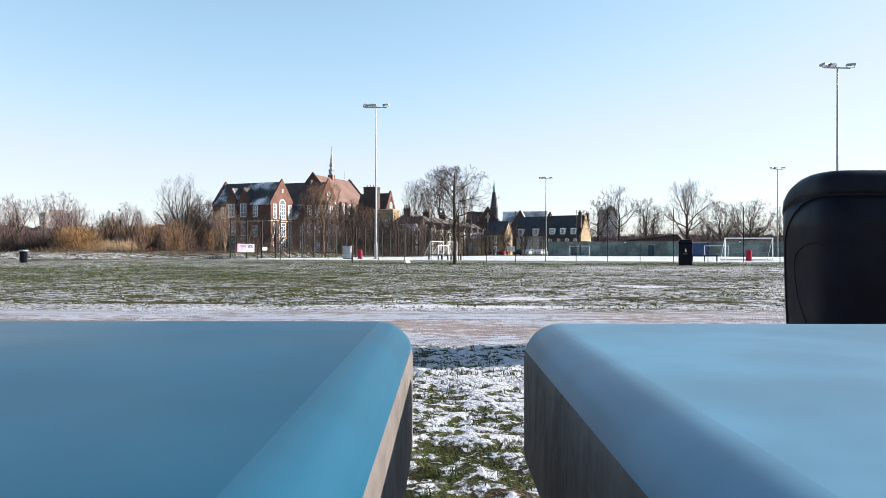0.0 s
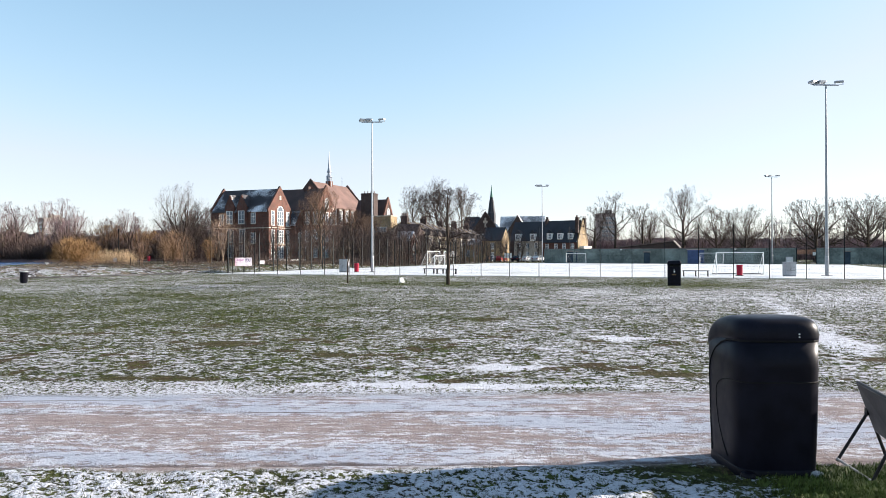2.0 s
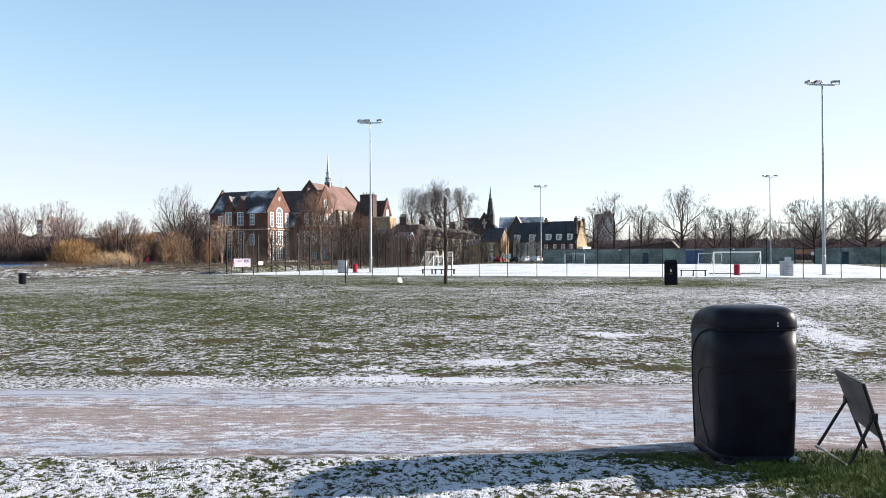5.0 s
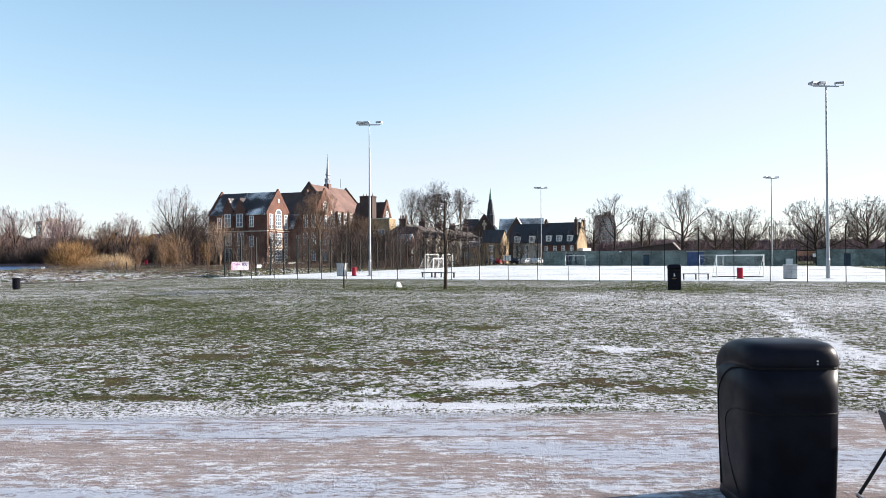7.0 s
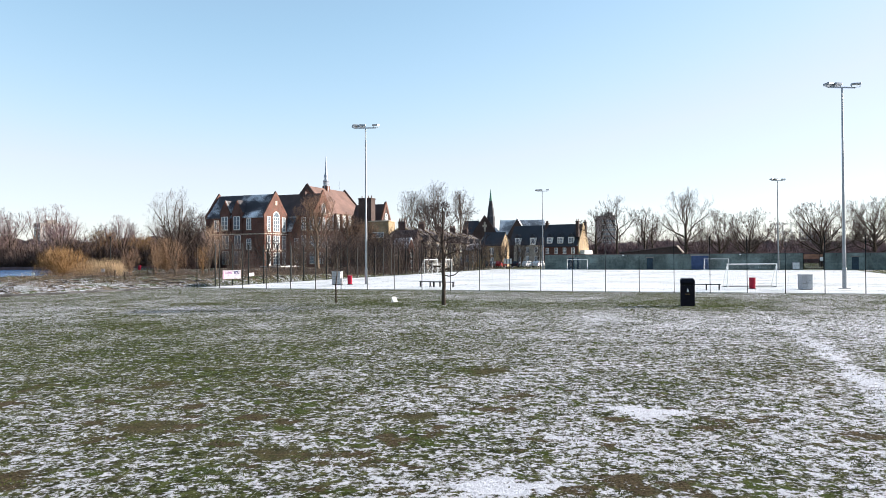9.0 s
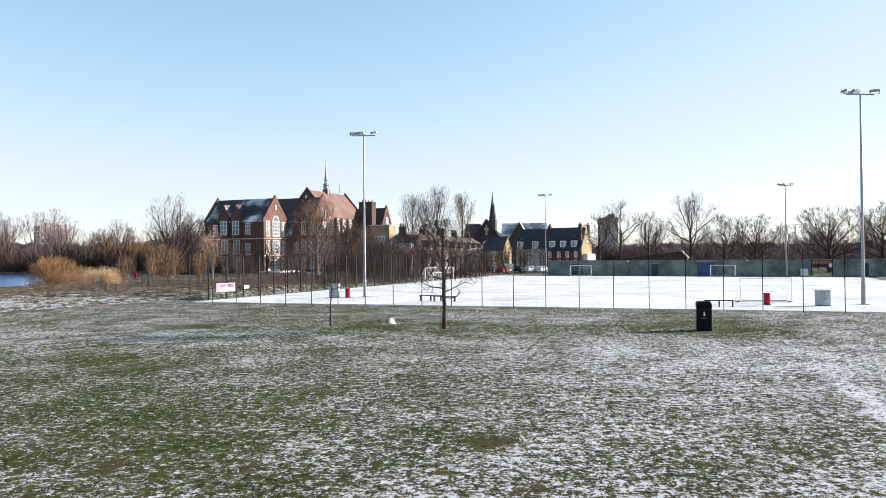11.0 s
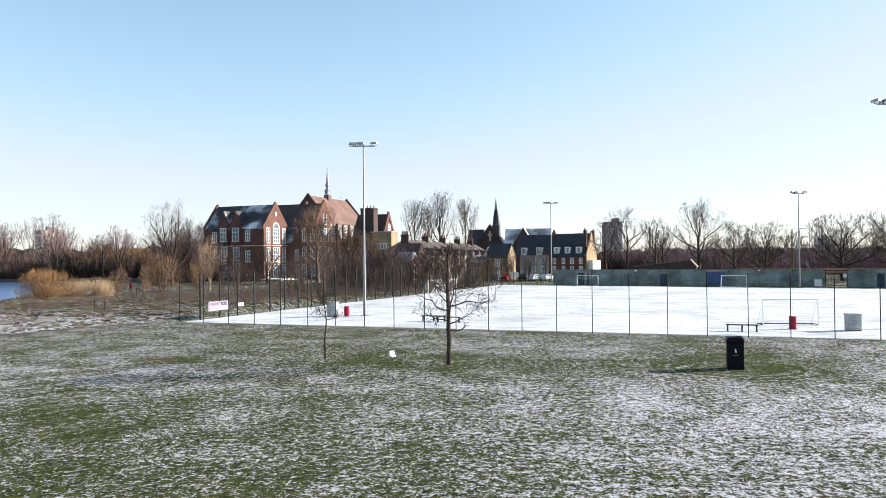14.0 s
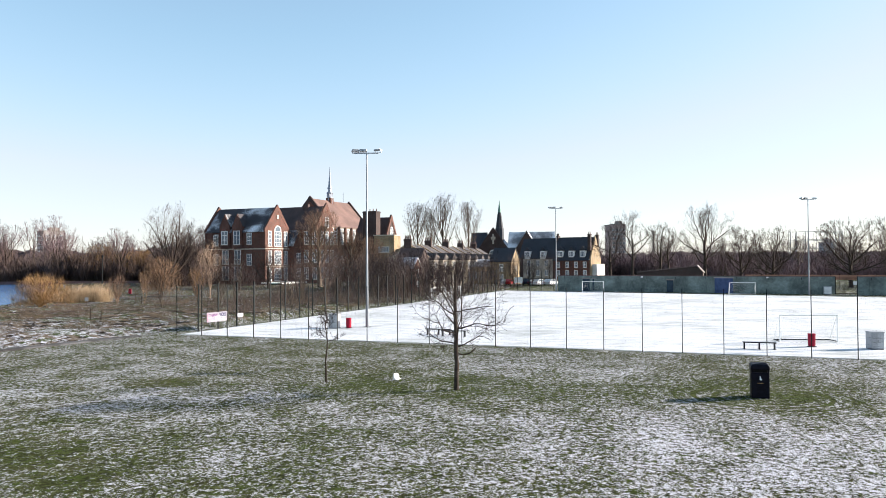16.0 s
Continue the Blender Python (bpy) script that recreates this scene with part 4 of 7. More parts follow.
def cabinet(m):
    t = thing("equipment_cabinet", m, "pale grey steel cabinet standing on the snowy pitch", "cabinet", "pitch cabinets")
    part("body", boxes((-0.52, 0.52, -0.4, 0.4, 0.06, 1.2), bevel=0.012), M_CABINET, t)
    part("plinth", boxes((-0.5, 0.5, -0.38, 0.38, -0.02, 0.06)), M_BLACK_METAL, t)
    part("lid", boxes((-0.56, 0.56, -0.44, 0.44, 1.2, 1.27), bevel=0.012), M_CABINET, t, "snow-dusted lid")
    for x in (-0.26, 0.26):
        d = part("door", boxes((x - 0.245, x + 0.245, -0.412, -0.4, 0.1, 1.16)), M_CABINET, t)
        part("handle", boxes((-x * 0.15 + x * 0.4 - 0.01, -x * 0.15 + x * 0.4 + 0.01, -0.43, -0.412, 0.58, 0.7)), M_BLACK_METAL, d)
    bm = boxes(*[(-0.4 + 0.1 * k, -0.33 + 0.1 * k, -0.414, -0.411, 0.2 + 0.3 * j, 0.215 + 0.3 * j) for k in range(8) for j in range(3)])
    part("vent_slots", bm, M_BIN_SEAM, t)
    return t


cab = cabinet(pose(-12.9, 68.7, 0.03, 0, 0, -10) @ Matrix.Diagonal((0.8, 0.9, 1, 1)))
copy_thing(cab, pose(24.35, 55.0, 0.03, 0, 0, -3) @ Matrix.Diagonal((0.92, 1.0, 0.88, 1)))


def barrel(m):
    t = thing("red_bin", m, "red round plastic bin on a black foot on the snow", "bin", "red pitch bins")
    part("body", lathe(bmesh.new(), [(0.2, 0.05), (0.22, 0.1), (0.225, 0.4), (0.23, 0.42), (0.23, 0.8), (0.24, 0.82), (0.24, 0.86), (0.2, 0.875)], 18), M_RED, t)
    part("foot", lathe(bmesh.new(), [(0.3, -0.01), (0.3, 0.04), (0.21, 0.06)], 18), M_BLACK_METAL, t)
    return t


red = barrel(pose(-11.7, 68.7, 0.03))
copy_thing(red, pose(20.95, 56.05, 0.03))


def bench(m):
    t = thing("bench", m, "low dark bench with three legs on the snow", "bench", "pitch benches")
    part("seat", boxes((-0.98, 0.98, -0.16, 0.16, 0.4, 0.46), bevel=0.008), M_BLACK_METAL, t)
    for x in (-0.88, 0.0, 0.88):
        part("leg", boxes((x - 0.04, x + 0.04, -0.13, 0.13, -0.02, 0.4)), M_BLACK_METAL, t)
        part("foot", boxes((x - 0.06, x + 0.06, -0.2, 0.2, -0.02, 0.03)), M_BLACK_METAL, t)
    return t


bn = bench(pose(17.15, 54.8, 0.03, 0, 0, -14))
copy_thing(bn, pose(-2.5, 62.2, 0.03, 0, 0, -17))
copy_thing(bn, pose(-3.7, 63.4, 0.03, 0, 0, -12))


# ---- banner on the side fence ----
def letters(text, size, mat, parent, m, thick=0.0):
    cu = bpy.data.curves.new("lettering", "FONT")
    cu.body, cu.size, cu.extrude, cu.offset = text, size, 0.002, thick
    tmp = bpy.data.objects.new("tmp", cu)
    scene.collection.objects.link(tmp)
    me = bpy.data.meshes.new_from_object(tmp.evaluated_get(bpy.context.evaluated_depsgraph_get()))
    bpy.data.objects.remove(tmp)
    me.materials.clear()
    return link("lettering", me, mat, parent, m=m)


M_INK2 = surf("purple_print", (0.25, 0.1, 0.25), rough=0.8, bump=0)


def banner():
    at = CORNER + SIDE * 3.3 + Vector((0.941, -0.338)) * 0.06
    t = thing("banner", pose(at.x, at.y, 0.62, 0, 0, math.degrees(math.atan2(SIDE.y, SIDE.x))), "white fence banner printed with pink and blue thanks", "banner")
    bm = bmesh.new()
    n = 24
    for k in range(n + 1):
        for z in (0.05, 0.86):
            bm.verts.new((2.6 * k / n, 0.012 * math.sin(k * 1.3) - 0.02, z + 0.012 * math.sin(k * 0.8)))
    bm.verts.ensure_lookup_table()
    for k in range(n):
        bm.faces.new((bm.verts[2 * k], bm.verts[2 * k + 2], bm.verts[2 * k + 3], bm.verts[2 * k + 1]))
    bmesh.ops.solidify(bm, geom=list(bm.faces), thickness=0.006)
    part("cloth", bm, M_BANNER, t)
    letters("THANK", 0.3, M_INK2, t, pose(0.25, -0.05, 0.52, 90, 0, 0), 0.006)
    letters("YOU", 0.4, M_INK, t, pose(1.5, -0.05, 0.48, 90, 0, 0), 0.012)
    part("print_bars", boxes(*[(0.35, 2.1 - 0.3 * (k % 2), -0.05, -0.045, 0.12 + 0.1 * k, 0.16 + 0.1 * k) for k in range(3)]), M_GREY_INK, t)
    part("print_stripe", boxes((0.06, 0.14, -0.05, -0.045, 0.08, 0.8)), M_PINK, t)
    s = thing("notice", pose(at.x + SIDE.x * 3.9, at.y + SIDE.y * 3.9, 0.85, 0, 0, math.degrees(math.atan2(SIDE.y, SIDE.x))), "small white notice fixed to the fence", "notice")
    part("board", boxes((0, 0.75, -0.03, -0.015, 0, 0.32)), M_BANNER, s)
    part("print_bars", boxes(*[(0.1, 0.6, -0.033, -0.03, 0.07 + 0.09 * k, 0.1 + 0.09 * k) for k in range(3)]), M_GREY_INK, s)


banner()


# ---- painted wall behind the pitch ----
WALL0, WALL_DEG = Vector((13.9, 141.0)), -20.5


def boundary_wall():
    t = thing("wall_back", pose(WALL0.x, WALL0.y, 0, 0, 0, WALL_DEG), "long green-grey painted brick wall with pilasters and doors", "wall", kind="structure")
    gate0, gate1, L, H = 45.2, 48.4, 120.0, 2.8
    bm = boxes((0, gate0, 0, 0.34, -0.1, H), (gate1, L, 0, 0.34, -0.1, H))
    part("brickwork", bm, M_GREY_WALL, t)
    part("coping", boxes((-0.05, gate0, -0.05, 0.39, H, H + 0.1), (gate1, L, -0.05, 0.39, H, H + 0.1)), M_EDGE, t)
    for k in range(24):
        x = 1.0 + k * 4.9
        if not gate0 - 0.5 < x < gate1 + 0.5:
            part("pilaster", boxes((x, x + 0.5, -0.12, 0, -0.05, H - 0.15)), M_GREY_WALL, t)
            part("iron_bracket", boxes((x + 0.22, x + 0.28, -0.2, -0.12, H - 0.5, H - 0.1)), M_BLACK_METAL, t)
    for x, w, h, mat in ((4.6, 2.1, 2.25, M_DARK_DOOR), (19.4, 1.05, 2.1, M_DARK_DOOR), (27.2, 2.9, 2.5, M_BLUE_DOOR), (52.5, 1.0, 2.1, M_DARK_DOOR)):
        d = part("door", boxes((x, x + w, -0.06, 0.02, 0.0, h)), mat, t, "flush painted steel door")
        part("door_panel", boxes((x + 0.08, x + w - 0.08, -0.075, -0.06, 0.15, h - 0.15)), mat, d)
        part("lintel", boxes((x - 0.15, x + w + 0.15, -0.05, 0.02, h, h + 0.18)), M_CONCRETE, t)
    for x in (15.0, 35.2):
        lamp = part("wall_lamp", boxes((x, x + 0.35, -0.4, -0.12, H - 0.25, H - 0.05), bevel=0.02), M_WHITE, t, "white wall floodlight")
        part("lamp_arm", boxes((x + 0.15, x + 0.2, -0.14, 0, H - 0.2, H - 0.12)), M_BLACK_METAL, lamp)
    g = part("gate", boxes((gate0, gate1, 0.1, 0.15, 2.6, 2.68), (gate0, gate1, 0.1, 0.15, 0.12, 0.2), *[(gate0 + k * 0.15, gate0 + k * 0.15 + 0.025, 0.11, 0.14, 0.1, 2.65) for k in range(23)]), M_FENCE, t, "dark railing gate")
    part("gate_post", boxes((gate0, gate0 + 0.12, 0.05, 0.2, 0, 2.9)), M_FENCE, g)
    part("gate_post", boxes((gate1 - 0.12, gate1, 0.05, 0.2, 0, 2.9)), M_FENCE, g)
    s = part("gate_sign", boxes((gate0 + 2.6, gate0 + 3.4, 0.06, 0.09, 1.5, 2.1)), M_WHITE, g)
    c = thing("equipment_cabinet", pose(WALL0.x + 0.937 * 44.1 - 0.35 * 0.6, WALL0.y - 0.35 * 44.1 - 0.937 * 0.6, 0.03, 0, 0, WALL_DEG), "white steel cabinet against the painted wall", "cabinet")
    part("body", boxes((-0.6, 0.6, -0.35, 0.35, 0, 1.25), bevel=0.015), M_CABINET, c)
    part("door", boxes((-0.5, 0.5, -0.365, -0.35, 0.1, 1.15)), M_WHITE, c)


boundary_wall()


# ---- bare trees ----
def tubes(name, segs, mat, parent, sides, label="", kind="", tips=()):
    """Many tapered tubes (a, b, ra, rb) as one mesh, with flat pointed tips (a, b, r)."""
    n = len(segs)
    a, b = np.array([s[0] for s in segs], float), np.array([s[1] for s in segs], float)
    r = np.array([(s[2], s[3]) for s in segs], float)
    w = b - a
    w /= np.linalg.norm(w, axis=1)[:, None] + 1e-9
    ref = np.where(np.abs(w[:, 2:3]) > 0.9, [[1.0, 0, 0]], [[0, 0, 1.0]])
    p = np.cross(w, ref)
    p /= np.linalg.norm(p, axis=1)[:, None] + 1e-9
    q = np.cross(w, p)
    ang = 2 * np.pi * np.arange(sides) / sides
    ring = np.cos(ang)[None, :, None] * p[:, None] + np.sin(ang)[None, :, None] * q[:, None]
    v = np.concatenate([a[:, None] + ring * r[:, 0, None, None], b[:, None] + ring * r[:, 1, None, None]], 1).reshape(-1, 3)
    k = np.arange(sides)
    one = np.stack([k, (k + 1) % sides, sides + (k + 1) % sides, sides + k], 1) if sides > 2 else np.array([[0, 1, 3, 2]])
    f = (one[None] + (np.arange(n) * 2 * sides)[:, None, None]).reshape(-1, 4)
    loops, starts = f.ravel(), np.arange(len(f)) * 4
    if len(tips):
        a, b, r = np.array([s[0] for s in tips], float), np.array([s[1] for s in tips], float), np.array([s[2] for s in tips], float)[:, None]
        w = b - a
        p = np.cross(w, np.random.RandomState(len(tips)).normal(0, 1, w.shape))
        p /= np.linalg.norm(p, axis=1)[:, None] + 1e-9
        tri = len(v) + np.arange(len(tips) * 3)
        starts = np.concatenate([starts, len(loops) + np.arange(len(tips)) * 3])
        loops = np.concatenate([loops, tri])
        v = np.concatenate([v, np.stack([a - p * r, a + p * r, b], 1).reshape(-1, 3)])
    me = bpy.data.meshes.new(name)
    me.vertices.add(len(v))
    me.vertices.foreach_set("co", v.ravel())
    me.loops.add(len(loops))
    me.loops.foreach_set("vertex_index", loops)
    me.polygons.add(len(starts))
    me.polygons.foreach_set("loop_start", starts)
    me.polygons.foreach_set("use_smooth", np.ones(len(starts), bool))
    me.update()
    return tagged(link(name, me, mat, parent, label), kind=kind)


def grow(rng, height, spread, fork, radius, tips=600, limbs=6, upright=0.5, twig=0.012, lobes=7, low=0.0, wander=0.018, sprays=3, spray=0.9, wobble=0.006):
    """A leafless tree that fills a lobed crown: limbs first, then each outer point joined to the nearest fitting branch."""
    pos, up, way = [], [], []

    def node(p, parent):
        pos.append(p)
        up.append(parent)
        d = p - pos[parent] if parent >= 0 else Vector((0, 0, 1))
        way.append(d.normalized() if d.length > 1e-6 else Vector((0, 0, 1)))
        return len(pos) - 1

    def reach(start, goal, pieces, bend):
        p = pos[start].copy()
        d = (goal - p).length
        mid = p + way[start] * d * bend + Vector((0, 0, d * 0.06))
        at = start
        for k in range(1, pieces + 1):
            t = k / pieces
            q = p * (1 - t) ** 2 + mid * 2 * t * (1 - t) + goal * t * t
            if k < pieces:
                q += Vector((rng.gauss(0, 1), rng.gauss(0, 1), rng.gauss(0, 0.7))) * d * wander
            at = node(q, at)
        return at

    root = node(Vector((0, 0, -0.2)), -1)
    top = root
    for k in range(1, 7):
        top = node(Vector((rng.gauss(0, wobble) * height, rng.gauss(0, wobble) * height, fork * k / 6)), top)
    mid = Vector((0, 0, fork + (height - fork) * (0.5 - low)))
    half = (height - fork) * (0.5 + low)
    lumps = []
    for k in range(lobes):
        a, e = 6.28319 * (k + rng.uniform(-0.3, 0.3)) / lobes * 2.4, rng.uniform(-0.5, 1.0)
        d = Vector((math.cos(a) * math.cos(e), math.sin(a) * math.cos(e), math.sin(e)))
        lumps.append((d, rng.uniform(0.05, 0.18)))

    def edge(d):
        return 0.85 + sum(h * max(0.0, d.dot(v)) ** 5 for v, h in lumps)

    def place(d, r):
        k = edge(d) * r
        narrow = 1.0 - 0.3 * max(0.0, -d.z) - upright * 0.25 * max(0.0, -d.z)
        return mid + Vector((d.x * spread * k * narrow, d.y * spread * k * narrow, d.z * half * min(1.0, k)))

    for k in range(limbs):
        a = 6.28319 * (k + rng.uniform(-0.25, 0.25)) / limbs
        e = 1.45 if k == 0 else rng.uniform(0.0, 0.85) + 0.35 * upright
        d = Vector((math.cos(a) * math.cos(e), math.sin(a) * math.cos(e), math.sin(e)))
        start = top if k < 3 else top - rng.randrange(0, 3)
        reach(start, place(d, rng.uniform(0.55, 0.75)), 8, 0.25 + 0.3 * upright)
    goals = []
    while len(goals) < tips:
        d = Vector((rng.gauss(0, 1), rng.gauss(0, 1), rng.gauss(0, 1))).normalized()
        r = rng.random() ** 0.42
        p = place(d, r)
        if p.z > fork * 0.75 + 0.4:
            goals.append((r + rng.uniform(0, 0.25), p, r))
    goals.sort(key=lambda g: g[0])
    foot = pos[top]
    arr = np.zeros((40000, 3))
    far, dirs = np.zeros(40000), np.zeros((40000, 3))
    done = 0
    ends = []
    for _, p, r in goals:
        while done < len(pos):
            arr[done], dirs[done] = pos[done], way[done]
            far[done] = 1e6 if done < 5 else (pos[done] - foot).length
            done += 1
        d = np.linalg.norm(arr[:done] - np.array(p), axis=1)
        turn = 1 - ((np.array(p) - arr[:done]) * dirs[:done]).sum(1) / (d + 1e-6)
        best = int(np.argmin(d * (1 + 0.55 * turn) + 0.55 * far[:done]))
        gap = (p - pos[best]).length
        ends.append(reach(best, p, 2 if gap < height * 0.08 else 3 if gap < height * 0.2 else 4, 0.3))
    load = [0] * len(pos)
    for e in ends:
        load[e] += 1
    for k in range(len(pos) - 1, 0, -1):
        load[up[k]] += load[k]
    power = math.log(max(2, load[0])) / math.log(radius / twig)
    size = [twig * max(1, n) ** (1 / power) for n in load]
    thick, thin = [], []
    for k in range(1, len(pos)):
        j = up[k]
        ra = min(size[j], size[k] * 1.5) if j > 0 else size[k] * 1.35
        (thick if size[k] > twig * 3.2 else thin).append((pos[j], pos[k], ra, size[k]))
    for j in range(6, len(pos)):
        if load[j] > 3 or j < limbs * 8:
            continue
        for k in range(sprays):
            e = j
            d = (way[e] + Vector((rng.gauss(0, 0.5), rng.gauss(0, 0.5), rng.gauss(0.15, 0.4)))).normalized()
            thin.append((pos[j], pos[j] + d * spray * rng.uniform(0.5, 1.3), twig * 0.85, twig * 0.45))
    return thick, thin


def branchy(rng, height, spread, fork, radius, limbs=7, kids=(9, 6, 5, 3), twig=0.012, lift=0.5, leader=0.25, ratio=0.5, curl=0.13, rise=(0.35, 1.1), lop=0.0, girth=0.5):
    """A leafless tree: a stem, curved limbs that reach for a rounded crown, and four orders of finer shoots kept inside it."""
    thick, thin, tips = [], [], []
    foot = fork * 0.75
    mid, half = foot + (height - foot) * 0.5, (height - foot) * 0.5
    bumps = [(Vector((rng.gauss(0, 1), rng.gauss(0, 1), rng.gauss(0.3, 0.8))).normalized(), rng.uniform(-lop, lop)) for _ in range(7)]

    def out(p):
        v = Vector((p.x / spread, p.y / spread, (p.z - mid) / half))
        n = v.normalized()
        return v.length / (1 + sum(h * max(0.0, n.dot(b)) ** 3 for b, h in bumps))

    def add(a, b, ra, rb):
        (thick if ra > twig * 2.6 else thin).append((a, b, ra, rb))

    def shoot(p, way, length, r, level):
        n = (9, 6, 4, 2, 1)[level]
        stop = (0.84, 0.93, 1.0, 1.05, 1.1)[level]
        pts, ways = [p], [way]
        if level == len(kids):
            q = p + (way + Vector((0, 0, lift * 0.16))).normalized() * length
            tips.append((p, q, twig))
            return
        for k in range(n):
            bend = curl * (1.0 if level < 2 else 1.3)
            way = (way + Vector((rng.gauss(0, bend), rng.gauss(0, bend), rng.gauss(0, bend) + lift * 0.16))).normalized()
            q = pts[-1] + way * length / n
            if k > 0 and out(q) > stop + 0.06 * rng.random():
                break
            add(pts[-1], q, max(twig, r * (1 - 0.85 * k / n)), max(twig * 0.85, r * (1 - 0.85 * (k + 1) / n)))
            pts.append(q)
            ways.append(way)
        if level >= len(kids) or len(pts) < 2:
            return
        a = rng.uniform(0, 6.28)
        for j in range(kids[level]):
            t = (0.22 if level == 0 else 0.12) + (0.98 - (0.22 if level == 0 else 0.12)) * (j + rng.random()) / kids[level]
            f = t * (len(pts) - 1)
            i = min(len(pts) - 2, int(f))
            q, w = pts[i].lerp(pts[i + 1], f - i), ways[i + 1]
            side = w.orthogonal().normalized()
            a += 2.4
            side = Matrix.Rotation(a, 3, w) @ side
            open_by = rng.uniform(0.45, 0.95)
            c = (w * math.cos(open_by) + side * math.sin(open_by)).normalized()
            shoot(q, c, length * ratio * (1.2 - 0.55 * t) * rng.uniform(0.75, 1.2), max(twig, r * (1 - 0.85 * t) * 0.55), level + 1)

    top = fork + (height - fork) * leader
    stem, n = [Vector((0, 0, -0.2))], 9
    for k in range(n):
        z = top * (k + 1) / n
        stem.append(Vector((stem[-1].x + rng.gauss(0, 0.004) * height, stem[-1].y + rng.gauss(0, 0.004) * height, z)))
    size = [radius * (1.3 if k == 0 else 1 - 0.62 * max(0.0, stem[k].z - fork * 0.6) / max(0.1, top - fork * 0.6 + 0.2 * height)) for k in range(n + 1)]
    for k in range(n):
        thick.append((stem[k], stem[k + 1], size[k], size[k + 1]))
    for k in range(limbs):
        f = k / max(1, limbs - 1)
        z = fork * 0.85 + (top - fork * 0.85) * f
        i = min(n - 1, int(max(0.0, z) / top * n))
        p = stem[i].lerp(stem[i + 1], min(1.0, z / top * n - i))
        a = k * 2.4 + rng.uniform(-0.35, 0.35)
        e = rise[0] + (rise[1] - rise[0]) * f + rng.uniform(-0.12, 0.12)
        if k == limbs - 1:
            e = 1.45
        w = Vector((math.cos(a) * math.cos(e), math.sin(a) * math.cos(e), math.sin(e)))
        reach = 0.3
        while out(p + (w + Vector((0, 0, lift * 0.45))).normalized() * reach) < 0.97 and reach < height:
            reach += 0.15
        shoot(p, w, reach * 1.06, max(twig * 2.2, size[i] * girth * (0.75 + 0.25 * reach / spread if reach < spread else 1.0)), 0)
    return thick, thin, tips


def bare_tree(name, m, label, bark, twigs, seed, group="", sides=2, **kw):
    rng = random.Random(seed)
    thick, thin, *tips = (branchy if "kids" in kw else grow)(rng, **kw)
    t = thing(name, m, label, "tree", group)
    tubes("trunk", thick, bark, t, 4 if sides == 2 else 7)
    tubes("crown", thin, twigs, t, sides, tips=tips[0] if tips else ())
    return t


# the two young trees on the grass
def young_tree(m, label, seed, tall, first, reach, limbs, r0, fine):
    """A young tree with one leader and crooked side branches that carry spurs and twigs."""
    rng = random.Random(seed)
    t = thing("young_tree", m, label, "tree", "young park trees")
    stem, limb, twig = [], [], []
    p, r = Vector((0, 0, -0.15)), r0 * 1.35
    leader = [(p.copy(), r)]
    n = 11
    for k in range(n):
        f = (k + 1) / n
        q = Vector((leader[-1][0].x + rng.gauss(0, 0.035) * (0.5 + f), leader[-1][0].y + rng.gauss(0, 0.035) * (0.5 + f), tall * f))
        leader.append((q, r0 * (1 - f) ** 0.8 * 1.05 + fine))
    for (a, ra), (b, rb) in zip(leader, leader[1:]):
        stem.append((a, b, ra, rb))

    def crook(p, way, length, r, level):
        n = 5 if level == 0 else 3
        pts = [p]
        for k in range(n):
            way = (way + Vector((rng.gauss(0, 0.22), rng.gauss(0, 0.22), rng.gauss(0.02, 0.2)))).normalized()
            nxt = pts[-1] + way * length / n
            ra, rb = r * (1 - 0.8 * k / n), r * (1 - 0.8 * (k + 1) / n)
            (limb if level == 0 else twig).append((pts[-1], nxt, max(ra, fine * 0.6), max(rb, fine * 0.5)))
            pts.append(nxt)
        if level < 3:
            for k in range((7, 5, 3)[level]):
                i = rng.randrange(1, len(pts) - 1) if level == 0 else rng.randrange(0, len(pts) - 1)
                q = pts[i].lerp(pts[i + 1], rng.random())
                side = way.cross(Vector((rng.gauss(0, 1), rng.gauss(0, 1), rng.gauss(0, 1)))).normalized()
                crook(q, (way * 0.7 + side * 0.8 + Vector((0, 0, 0.12))).normalized(), length * rng.uniform(0.3, 0.55), max(fine, r * 0.5), level + 1)

    for k in range(limbs):
        f = (k + rng.random() * 0.7) / limbs
        z = first + (tall * 0.9 - first) * f
        i = min(n - 1, int(z / tall * n))
        q = leader[i][0].lerp(leader[i + 1][0], z / tall * n - i)
        a = k * 2.4 + rng.uniform(-0.5, 0.5)
        rise = rng.uniform(-0.05, 0.45) + 0.6 * f
        crook(q, Vector((math.cos(a), math.sin(a), rise)).normalized(), reach * (1.0 - 0.55 * f) * rng.uniform(0.75, 1.15), max(fine * 1.6, leader[i][1] * 0.55), 0)
    tubes("trunk", stem + limb, M_BARK_DARK, t, 6)
    tubes("crown", twig, M_TWIG_DARK, t, 3)


rng = random.Random(19)
thick, thin, tips = branchy(rng, height=5.75, spread=2.7, fork=2.2, radius=0.105, limbs=21, kids=(7, 6, 4), twig=0.006, lift=0.25, leader=0.82, ratio=0.5, curl=0.19, rise=(0.08, 0.75), lop=0.15, girth=0.4)
t = thing("young_tree", pose(-1.52, 40.5, 0, 0, 0, 30), "young bare tree with a spreading crooked crown on the grass", "tree", "young park trees")
